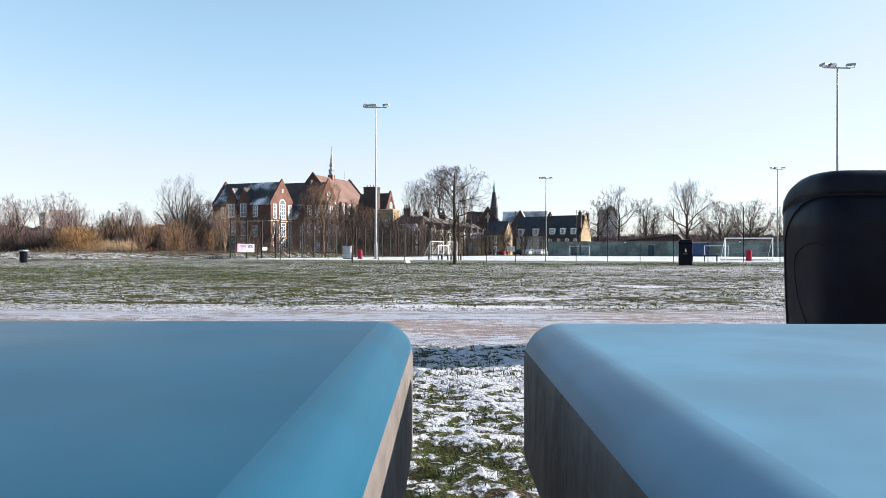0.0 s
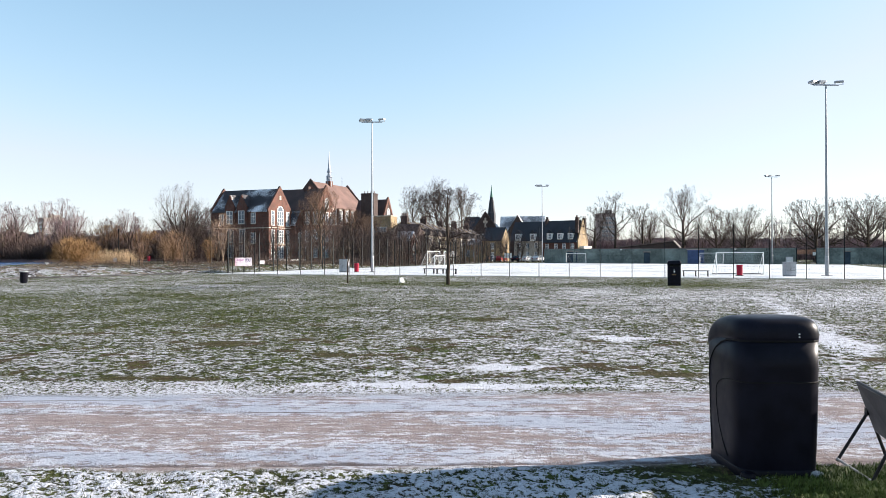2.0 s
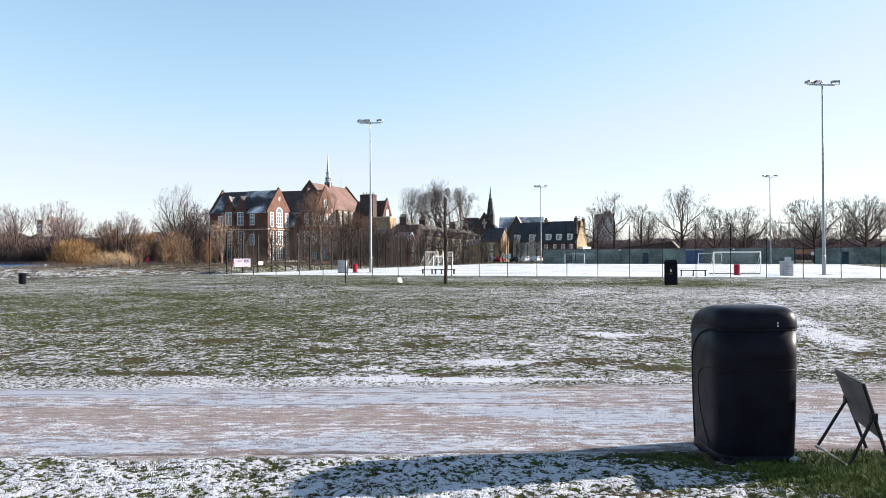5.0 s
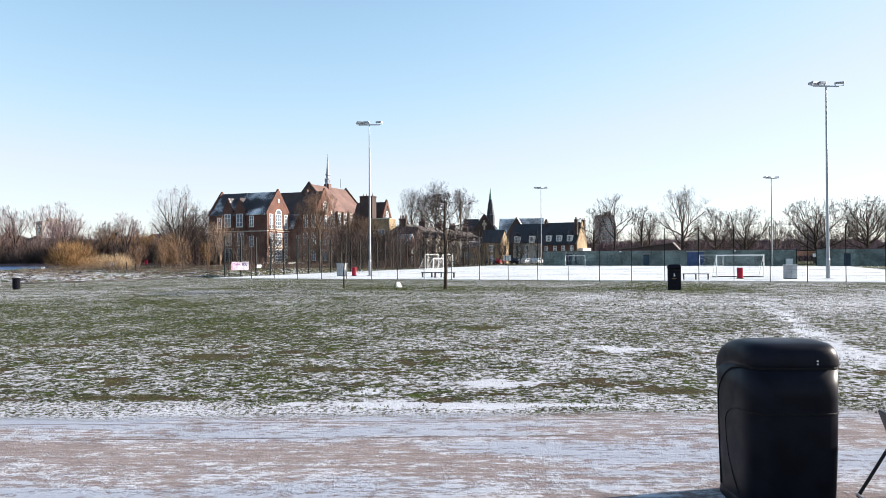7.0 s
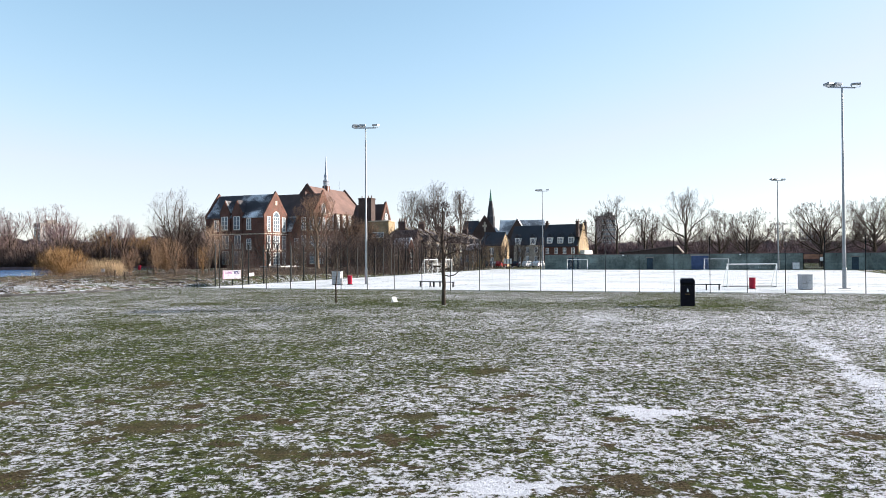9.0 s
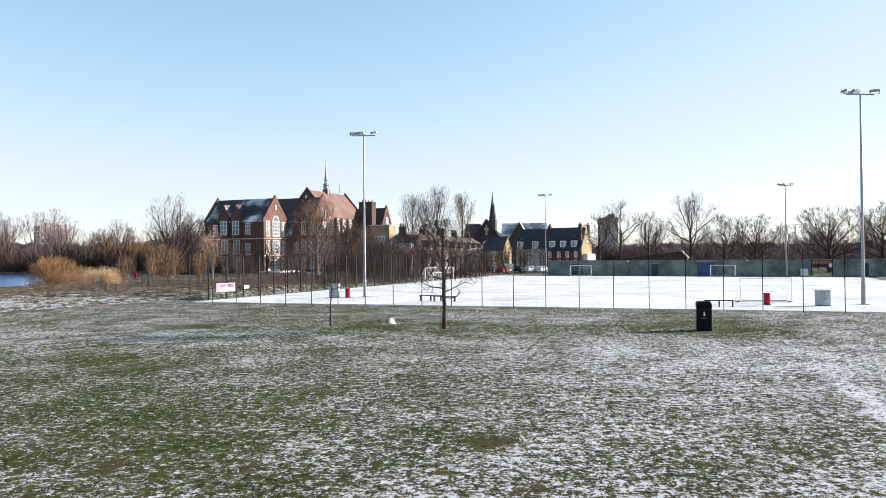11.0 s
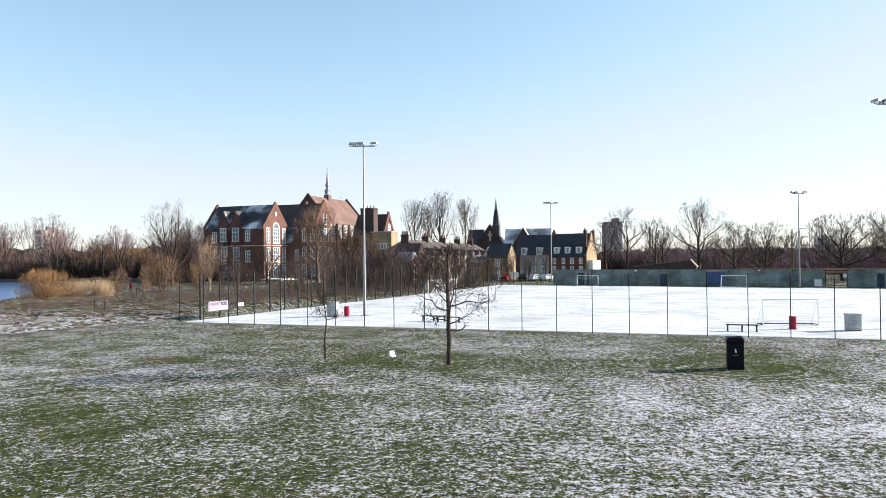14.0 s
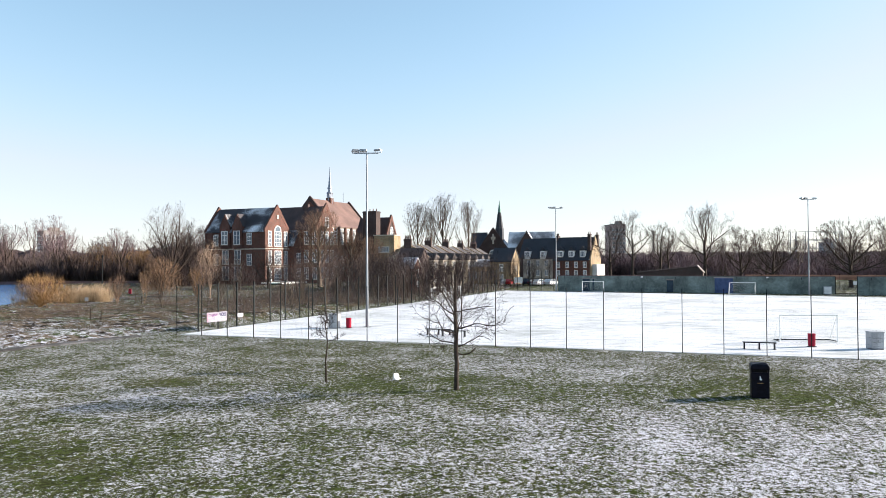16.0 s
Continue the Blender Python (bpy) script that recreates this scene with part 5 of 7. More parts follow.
tubes("trunk", thick + [((0, 0, 1.62), (0.25, -0.18, 1.56), 0.034, 0.03), ((0.25, -0.18, 1.56), (0.52, -0.32, 1.64), 0.03, 0.028), ((0.52, -0.32, 1.64), (0.72, -0.42, 1.84), 0.028, 0.022)], M_BARK_DARK, t, 7)
tubes("crown", thin, M_TWIG_DARK, t, 3, tips=tips)
young_tree(pose(-7.75, 42.3, 0), "slender bare sapling with a thin crooked crown", 5, 3.6, 1.9, 1.05, 12, 0.045, 0.005)

round_a = bare_tree("bare_tree", pose(60.8, 160, 0), "large rounded bare tree behind the painted wall", M_BARK_DARK, M_TWIG, 21, "bare park trees",
                    height=13, spread=6.8, fork=2.4, radius=0.36, limbs=13, kids=(9, 6, 5, 5), twig=0.0115, lift=0.45, leader=0.35, ratio=0.46, rise=(0.15, 1.1), lop=0.1)
tall_a = bare_tree("bare_tree", pose(34.2, 172, 0, 0, 0, 40), "tall open bare tree with upswept limbs", M_BARK_DARK, M_TWIG, 23, "bare park trees",
                   height=17.6, spread=5.8, fork=6.5, radius=0.34, limbs=8, kids=(8, 6, 5, 5), twig=0.0115, lift=0.5, leader=0.3, ratio=0.44, curl=0.16, rise=(0.5, 1.15), lop=0.25)
tall_b = bare_tree("bare_tree", pose(50.4, 172, 0), "tall bare tree with heavy spreading limbs", M_BARK_DARK, M_TWIG, 28, "bare park trees",
                   height=18.4, spread=8.0, fork=4.8, radius=0.42, limbs=11, kids=(9, 6, 5, 5), twig=0.0115, lift=0.5, leader=0.4, ratio=0.45, curl=0.15, rise=(0.3, 1.15), lop=0.2)
fine_a = bare_tree("bare_tree", pose(-12.2, 232, 0), "tall fine-twigged bare tree above the terrace roofs", M_BARK, M_TWIG, 31, "bare town trees",
                   height=28.2, spread=7.4, fork=7.5, radius=0.36, limbs=15, kids=(10, 7, 5, 4), twig=0.012, lift=0.75, leader=0.55, ratio=0.36, curl=0.09, rise=(0.75, 1.25), lop=0.1)
wide_a = bare_tree("bare_tree", pose(-36.5, 165, 0), "broad bare tree with rust-brown twigs before the school", M_BARK, M_TWIG_RUST, 37, "bare park trees",
                   height=17.8, spread=7.0, fork=2.6, radius=0.5, limbs=17, kids=(10, 6, 5, 4), twig=0.0135, lift=0.7, leader=0.5, ratio=0.42, curl=0.11, rise=(0.4, 1.2), lop=0.12)
pale_a = bare_tree("bare_tree", pose(-70.6, 166, 0), "tall many-stemmed bare tree beside the school", M_BARK_DARK, M_TWIG, 41, "bare park trees",
                   height=19.8, spread=7.6, fork=2.0, radius=0.46, limbs=15, kids=(10, 6, 5, 4), twig=0.0105, lift=0.7, leader=0.2, ratio=0.4, curl=0.1, rise=(0.5, 1.25), lop=0.18)
small_a = bare_tree("bare_tree", pose(-30.2, 122, 0), "small bare purple-brown tree beyond the fence", M_BARK_DARK, M_TWIG_DARK, 43, "bare park trees",
                    height=9.0, spread=3.2, fork=1.6, radius=0.13, tips=280, limbs=7, upright=0.8, twig=0.0075, sprays=3, spray=0.8)
small_b = bare_tree("bare_tree", pose(-24.5, 126, 0), "small bare tree beyond the fence", M_BARK, M_TWIG, 47, "bare park trees",
                    height=8.2, spread=3.4, fork=1.2, radius=0.12, tips=280, limbs=8, upright=0.7, twig=0.0075, sprays=3, spray=0.8)
dark_a = bare_tree("bare_tree", pose(-72.5, 178, 0, 0, 0, 50), "broad dark bare tree leaning on the school's corner", M_BARK_DARK, M_TWIG_DARK, 53, "bare park trees",
                   height=15.5, spread=6.8, fork=2.0, radius=0.4, limbs=13, kids=(9, 6, 5, 4), twig=0.011, lift=0.5, leader=0.4, ratio=0.45, rise=(0.2, 1.1), lop=0.15)
far_a = bare_tree("bare_tree", pose(-100, 222, 0), "bare woodland tree across the lake", M_BARK_DARK, M_FAR, 57, "far woodland trees",
                  height=13.5, spread=6.2, fork=2.4, radius=0.3, limbs=11, kids=(6, 5, 4), twig=0.021, lift=0.5, leader=0.4, ratio=0.46, rise=(0.3, 1.1), lop=0.15)
far_b = bare_tree("bare_tree", pose(-150, 226, 0), "tall bare woodland tree across the lake", M_BARK, M_FAR, 58, "far woodland trees",
                  height=15.5, spread=5.6, fork=3.0, radius=0.3, limbs=11, kids=(6, 5, 4), twig=0.021, lift=0.65, leader=0.45, ratio=0.44, rise=(0.5, 1.2), lop=0.15)


def plant(src, x, y, s=1.0, sz=None, turn=0.0, label=""):
    c = copy_thing(src, pose(x, y, 0, 0, 0, turn) @ Matrix.Diagonal((s, s, sz or s, 1)))
    return tagged(c, label) if label else c


# behind the painted wall
for src, x, y, s, sz, turn in ((round_a, 72.5, 152, 1.22, 1.08, 60), (round_a, 82.0, 150, 1.15, 1.0, 200), (tall_a, 43.0, 182, 0.78, 0.88, 100), (tall_a, 48.5, 196, 0.8, 0.85, 190),
                               (round_a, 56.3, 166, 0.8, 1.02, 140), (tall_a, 31.0, 182, 0.95, 0.85, 260), (small_b, 54.0, 170, 1.3, 1.0, 20), (round_a, 66.5, 178, 0.8, 0.7, 20),
                               (tall_b, 90.0, 165, 0.9, 0.85, 80), (round_a, 98.0, 160, 1.1, 1.1, 310), (small_a, 30.5, 178, 1.1, 1.1, 10), (round_a, 92, 190, 1.0, 0.8, 15), (tall_b, 104, 172, 0.9, 0.8, 200)):
    plant(src, x, y, s, sz, turn)
# above the terrace and round the school
for src, x, y, s, sz, turn in ((fine_a, -4.3, 234, 0.82, 0.91, 120), (fine_a, -20.9, 232, 0.95, 0.9, 210), (fine_a, -16.5, 240, 0.7, 0.85, 30), (dark_a, -67.5, 176, 0.8, 0.85, 20),
                               (dark_a, -76.5, 184, 0.85, 0.75, 150), (pale_a, -80.5, 190, 0.8, 0.72, 90), (wide_a, -28.5, 160, 0.75, 0.72, 200), (wide_a, -24.0, 158, 0.6, 0.62, 100),
                               (pale_a, -46.0, 158, 0.55, 0.52, 10), (small_b, -49.5, 150, 1.1, 1.2, 40)):
    plant(src, x, y, s, sz, turn)
# scrubby young trees between the side fence and the school
rng = random.Random(70)
for k in range(84):
    t = rng.random()
    y = 84 + 62 * t
    x = CORNER.x + (y - CORNER.y) * 0.359 - 2.5 - rng.random() ** 1.2 * 30
    low = x / (y - 9) < -0.215
    if not low or k % 2:
        plant((small_a, small_b)[k % 2], x, y, rng.uniform(0.5, 0.95), rng.uniform(0.55, 0.85) if low else rng.uniform(0.6, 1.0), rng.uniform(0, 360))
for k in range(12):  # round the terrace and the lawn before it
    plant((small_a, small_b)[k % 2], rng.uniform(-6, 13), rng.uniform(152, 172), rng.uniform(0.6, 0.95), rng.uniform(0.65, 0.95), rng.uniform(0, 360))
for x, y, s in ((10.6, 176, 0.95), (17.0, 190, 0.9), (7.8, 170, 0.8), (-16, 138, 0.9), (-12.5, 142, 0.85), (-9, 146, 0.8)):
    plant(small_a, x, y, s, s, x * 50)
# belt of woodland across the lake
for k in range(56):
    x = -205 + 132 * (k + rng.random()) / 56
    y = rng.uniform(206, 240)
    plant((far_a, far_b)[k % 2], x, y, rng.uniform(0.8, 1.25), rng.uniform(0.75, 1.12) * (1.25 if x < -135 else 1.0), rng.uniform(0, 360))
for k in range(34):  # far woodland beyond the wall
    x = 30 + 210 * (k + rng.random()) / 34
    plant((far_a, far_b)[k % 2], x, rng.uniform(235, 330), rng.uniform(1.0, 1.5), rng.uniform(0.65, 0.95), rng.uniform(0, 360))


# ---- shrubs, reeds and weeds: uncountable stems ----
def stems(name, spots, mat, label, kind="stuff", category="shrub", lean=0.5):
    """Spots of (x, y, count, spread at foot, height, spread at top): upright arching stems."""
    rng = np.random.RandomState(len(spots) * 7 + int(abs(spots[0][0]) * 10))
    segs = []
    for x, y, n, foot, tall, top in spots:
        for _ in range(n):
            a, r = rng.rand() * 6.2832, rng.rand() ** 0.5
            b = Vector((x + foot * r * math.cos(a), y + foot * r * math.sin(a), -0.05 + float(height_at(np.array(x), np.array(y)))))
            h = tall * (0.45 + 0.55 * rng.rand()) * (1.0 - 0.45 * r * r)
            tip = b + Vector((top * r * math.cos(a) + rng.normal(0, 0.12 * tall), top * r * math.sin(a) + rng.normal(0, 0.12 * tall), h))
            mid = b.lerp(tip, 0.5) + Vector((rng.normal(0, 0.04 * tall), rng.normal(0, 0.04 * tall), 0.06 * h))
            w = (0.005 + 0.0022 * tall) * (3.2 if y > 190 else 1.0)
            segs += [(b, mid, w, w * 0.75), (mid, tip, w * 0.75, w * 0.3)]
            for _ in range(2):
                q = mid.lerp(tip, rng.rand() * 0.8)
                segs.append((q, q + Vector((rng.normal(0, 0.12 * tall), rng.normal(0, 0.12 * tall), 0.22 * tall * rng.rand())), w * 0.6, w * 0.25))
    return tagged(tubes(name, segs, mat, None, 2 if spots[0][1] > 100 else 3), label, category, kind=kind)


def bush(name, m, label, mat, seed, **kw):
    thick, thin = grow(random.Random(seed), **kw)
    t = thing(name, m, label, "shrub")
    tubes("stem", thick, mat, t, 4)
    tubes("crown", thin, mat, t, 2)


bush("willow_shrub", pose(-54.6, 93, 0), "round orange-stemmed willow shrub on the lake bank", M_WILLOW, 61, height=4.4, spread=3.5, fork=0.25, low=0.34, radius=0.12, tips=1700, limbs=36, upright=0.1, twig=0.009, sprays=3, spray=0.8)
bush("shrub", pose(-58.2, 133, 0), "tall round tan-twigged shrub by the bank", M_TAN, 62, height=7.0, spread=3.7, fork=0.3, low=0.32, radius=0.16, tips=1700, limbs=34, upright=0.15, twig=0.011, sprays=3, spray=1.0)
bush("pollard_tree", pose(-43.2, 118, 0), "pale upright pollard with fanned stems beyond the fence", M_POLLARD, 63, height=8.6, spread=2.6, fork=1.6, radius=0.15, tips=380, limbs=9, upright=1.0, twig=0.011, sprays=4, spray=1.0)
bush("shrub", pose(-46.5, 121, 0), "low rust-twigged bush beside the pollard", M_WILLOW, 64, height=5.0, spread=1.6, fork=0.4, radius=0.1, tips=300, limbs=9, upright=0.3, twig=0.01, sprays=3, spray=0.7)
bush("shrub", pose(-49.4, 101.5, 0), "thin brown bush by the footway", M_TWIG_RUST, 65, height=4.0, spread=1.7, fork=0.3, radius=0.08, tips=260, limbs=8, upright=0.7, twig=0.008, sprays=3, spray=0.7)
bush("shrub", pose(-46.4, 103, 0), "slim tan sapling by the timber posts", M_TAN, 66, height=4.6, spread=0.9, fork=0.6, radius=0.06, tips=120, limbs=5, upright=1.0, twig=0.008, sprays=3, spray=0.6)
stems("reed_bed", [(-58.2, 107.2, 900, 1.9, 3.1, 1.5), (-55.9, 108.4, 900, 1.7, 3.2, 1.3), (-61.0, 106.8, 200, 1.4, 2.2, 0.8)], M_REED, "pale straw-coloured reeds at the water's edge", "stuff", "reeds")
willow = bare_tree("willow_tree", pose(-111, 209, 0), "spreading orange-twigged willow across the water", M_BARK_DARK, M_WILLOW, 67, "orange willows",
                   height=11.0, spread=6.0, fork=1.6, radius=0.3, limbs=15, kids=(9, 6, 5, 4), twig=0.019, lift=0.3, leader=0.3, ratio=0.46, rise=(0.2, 1.1), lop=0.2)
plant(willow, -101, 210, 0.95, 0.85, 130)
plant(willow, -121, 211, 0.8, 0.7, 60)
spots = []
rs = np.random.RandomState(4)
for k in range(190):
    y = 60 + 50 * rs.rand()
    x = CORNER.x + (y - CORNER.y) * 0.359 - 3.0 - 30 * rs.rand() ** 1.1
    if y < 72:
        x -= 3
    if lake_at(np.array(x), np.array(y)) < 0.1:
        spots.append((x, y, 62, 1.3, 0.3 + 0.8 * rs.rand() ** 2, 0.5))
stems("bramble_mounds", spots[::2], M_BRAMBLE, "dark bramble mounds on the rough bank", "stuff", "brambles")
stems("rough_weeds", spots[1::2], M_DRY, "tangled dry brown weeds on the rough bank", "stuff", "weeds")
spots = []
for k in range(120):
    y = 100 + 60 * rs.rand()
    x = CORNER.x + (y - CORNER.y) * 0.359 - 2.0 - 34 * rs.rand()
    spots.append((x, y, 60, 1.6, (0.9 if x / (y - 9) < -0.215 else 1.6) + 1.6 * rs.rand(), 1.6))
for k in range(110):
    y = 74 + 50 * rs.rand()
    x = CORNER.x + (y - CORNER.y) * 0.359 - 2.5 - 22 * rs.rand()
    spots.append((x, y, 55, 1.5, 0.7 + 1.1 * rs.rand(), 0.9))
stems("undergrowth", spots, M_TWIG, "brown undergrowth between the fence and the school", "stuff", "undergrowth")
spots = [(-210 + 140 * rs.rand(), 203 + 25 * rs.rand(), 110, 3.0, 5.0 + 8.0 * rs.rand(), 3.5) for k in range(150)]
stems("woodland_edge", spots, M_TWIG, "grey-brown leafless thicket along the far bank", "stuff", "woodland")
spots = [(-78 + 26 * rs.rand(), 170 + 25 * rs.rand(), 120, 2.5, 4.0 + 4.5 * rs.rand(), 2.8) for k in range(40)]
spots += [(-22 + 20 * rs.rand(), 130 + 20 * rs.rand(), 60, 1.5, 2.5 + 2.5 * rs.rand(), 1.6) for k in range(40)]
stems("thicket", spots, M_TWIG_DARK, "dark bare thicket beside the school", "stuff", "thicket")
spots = [(62 + 140 * rs.rand(), 205 + 70 * rs.rand(), 60, 3.5, 6.0 + 5.0 * rs.rand(), 3.5) for k in range(210)]
spots += [(40 + 30 * rs.rand(), 252 + 30 * rs.rand(), 70, 3.5, 7.0 + 5.0 * rs.rand(), 3.5) for k in range(60)]
stems("far_thicket", spots, M_FAR, "brown leafless woodland beyond the wall", "stuff", "woodland")


def ridge_mass(name, x0, x1, y, depth, h0, h1, mat, label, seed):
    """A long uneven bank of dense far scrub."""
    n = int((x1 - x0) / 1.1)
    bm = bmesh.new()
    rows = []
    for j, (dy, k) in enumerate(((0, 0), (0.2, 0.6), (0.45, 1.0), (0.8, 0.75), (1.0, 0))):
        xs = np.linspace(x0, x1, n)
        hs = (h0 + (h1 - h0) * fbm(xs * 0.07, xs * 0 + j * 0.2, seed, 5) + 3.0 * (fbm(xs * 0.5, xs * 0 + j * 7.3, seed + 1, 3) - 0.5)) * k
        rows.append([bm.verts.new((x, y + depth * dy + 1.5 * math.sin(x * 0.7 + j), -0.3 + h)) for x, h in zip(xs, hs)])
    for lo, hi in zip(rows, rows[1:]):
        for k in range(n - 1):
            bm.faces.new((lo[k], lo[k + 1], hi[k + 1], hi[k]))
    tagged(part(name, bm, mat), label, "woodland", kind="stuff")


M_MASS = surf("dense_bare_scrub", (0.06, 0.045, 0.047), (0.105, 0.078, 0.078), scale=0.5, fine=3.5, rough=1.0, bump=1.0, dist=0.6, var=0.5, rnd=0)
ridge_mass("far_scrub", -900, -66, 245, 40, 8.0, 13.5, M_MASS, "dense leafless woodland across the lake", 51)
ridge_mass("far_scrub", 22, 900, 300, 40, 6.5, 11.0, M_MASS, "dense leafless woodland beyond the wall", 57)
ridge_mass("far_scrub", -70, 30, 280, 30, 3.0, 6.5, M_MASS, "dense leafless scrub behind the town", 59)


# ---- buildings ----
WINDOWS = {}


def window(parent, m, w, h, cols=2, rows=3, glass=None, arch=False):
    """A sash window: white frame and bars with a pane behind, set on a wall whose face is the local xz plane (looking along -y)."""
    key = (w, h, cols, rows, arch)
    if key not in WINDOWS:
        def cuts(lo, hi, n, edge, bar):
            out = [(lo, lo + edge, 1)]
            for k in range(1, n):
                c = lo + (hi - lo) * k / n
                out += [(out[-1][1], c - bar, 0), (c - bar, c + bar, 1)]
            return out + [(out[-1][1], hi - edge, 0), (hi - edge, hi, 1)]
        cx, cz = cuts(-w / 2, w / 2, cols, 0.15, 0.055), cuts(0, h, rows, 0.14, 0.045)
        fr = bmesh.new()
        seen = {}

        def corner(i, j, y):
            if (i, j, y) not in seen:
                seen[i, j, y] = fr.verts.new((([c[0] for c in cx] + [w / 2])[i], y, ([c[0] for c in cz] + [h])[j]))
            return seen[i, j, y]

        def solid(i, j):
            return 0 <= i < len(cx) and 0 <= j < len(cz) and (cx[i][2] or cz[j][2])
        for i in range(len(cx)):
            for j in range(len(cz)):
                if solid(i, j):
                    ring = [(i, j), (i + 1, j), (i + 1, j + 1), (i, j + 1)]
                    fr.faces.new([corner(*c, -0.06) for c in ring])
                    fr.faces.new([corner(*c, 0.02) for c in ring[::-1]])
                    for (c, d), (di, dj) in zip(zip(ring, ring[1:] + ring[:1]), ((0, -1), (1, 0), (0, 1), (-1, 0))):
                        if not solid(i + di, j + dj):
                            fr.faces.new((corner(*d, -0.06), corner(*c, -0.06), corner(*c, 0.02), corner(*d, 0.02)))
        if arch:
            rim = [[fr.verts.new((w / 2 * c * math.cos(math.pi * k / 10), y, h + 0.001 + w / 2 * c * math.sin(math.pi * k / 10))) for k in range(11)] for c, y in ((1, -0.06), (1, 0.02), (0.8, 0.02), (0.8, -0.06))]
            for r0, r1 in zip(rim, rim[1:] + rim[:1]):
                for k in range(10):
                    fr.faces.new((r0[k], r0[k + 1], r1[k + 1], r1[k]))
        mf = bpy.data.meshes.new("window_frame")
        bmesh.ops.recalc_face_normals(fr, faces=fr.faces)
        fr.to_mesh(mf)
        mf.materials.append(M_WHITE)
        gl = boxes((-w / 2 + 0.05, w / 2 - 0.05, -0.02, 0.01, 0.05, h - 0.05))
        if arch:
            prism(gl, [(w * 0.45 * math.cos(math.pi * k / 10), h - 0.06 + w * 0.45 * math.sin(math.pi * k / 10)) for k in range(11)], -0.02, 0.01)
        mg = bpy.data.meshes.new("pane")
        bmesh.ops.recalc_face_normals(gl, faces=gl.faces)
        gl.to_mesh(mg)
        mg.materials.append(M_GLASS)
        ms = bpy.data.meshes.new("sill")
        sl = boxes((-w / 2 - 0.12, w / 2 + 0.12, -0.14, 0.02, -0.16, 0))
        sl.to_mesh(ms)
        ms.materials.append(M_STONE)
        WINDOWS[key] = (mf, mg, ms)
    mf, mg, ms = WINDOWS[key]
    win = link("window", mf, None, parent, m=m)
    link("pane", mg, None, win)
    link("sill", ms, None, win)
    return win


def gable_wall(x0, x1, y0, y1, eave, ridge, base=-0.3, along="x", parapet=0.0):
    """A block's walls, closed, with gables at the ends of a ridge that runs along x or y."""
    bm = bmesh.new()
    if along == "x":
        c = (y0 + y1) / 2
        prism(bm, [(y0, base), (y1, base), (y1, eave), (c, ridge), (y0, eave)], x0, x1, "x")
    else:
        c = (x0 + x1) / 2
        prism(bm, [(x0, base), (x1, base), (x1, eave), (c, ridge), (x0, eave)], y0, y1, "y")
    return bm


def roof_slope(x0, x1, y0, y1, eave, ridge, along="x", over=0.35, thick=0.22, sides=(1, 1)):
    """The two slopes of a gabled roof, as thick sheets just above the walls."""
    out = []
    for s in (-1, 1):
        bm = bmesh.new()
        if along == "x":
            c, e = (y0 + y1) / 2, (y0 if s < 0 else y1)
        else:
            c, e = (x0 + x1) / 2, (x0 if s < 0 else x1)
        k = (ridge - eave) / abs(e - c)
        foot = e + s * over
        prof = [(c, ridge + 0.03), (foot, eave - k * over + 0.03), (foot, eave - k * over + 0.03 + thick), (c, ridge + 0.03 + thick)]
        prism(bm, prof, x0 if along == "x" else y0, x1 if along == "x" else y1, "x" if along == "x" else "y")
        out.append(bm)
    return out


def parapet(pos, a, b, eave, ridge, along, wide=0.5, up=0.7):
    """A coped gable parapet standing above the roof: pos is where along the ridge."""
    c = (a + b) / 2
    bm = bmesh.new()
    prof = [(a - 0.25, eave - 0.4), (a - 0.25, eave + up * 0.8), (c - 0.4, ridge + up), (c, ridge + up + 0.45), (c + 0.4, ridge + up), (b + 0.25, eave + up * 0.8), (b + 0.25, eave - 0.4), (c, ridge - 0.6)]
    prism(bm, prof, pos - wide / 2, pos + wide / 2, along)
    return bm


def chimney(parent, x, y, z0, z1, w, d, mat, pots=3):
    c = part("chimney", boxes((x - w / 2, x + w / 2, y - d / 2, y + d / 2, z0, z1), (x - w / 2 - 0.1, x + w / 2 + 0.1, y - d / 2 - 0.1, y + d / 2 + 0.1, z1 - 0.35, z1 - 0.1)), mat, parent)
    for k in range(pots):
        px = x + (k - (pots - 1) / 2) * w / max(1, pots)
        part("chimney_pot", rod(bmesh.new(), (px, y, z1), (px, y, z1 + 0.7), 0.16, 0.12, 8), M_TILE, c)
    return c


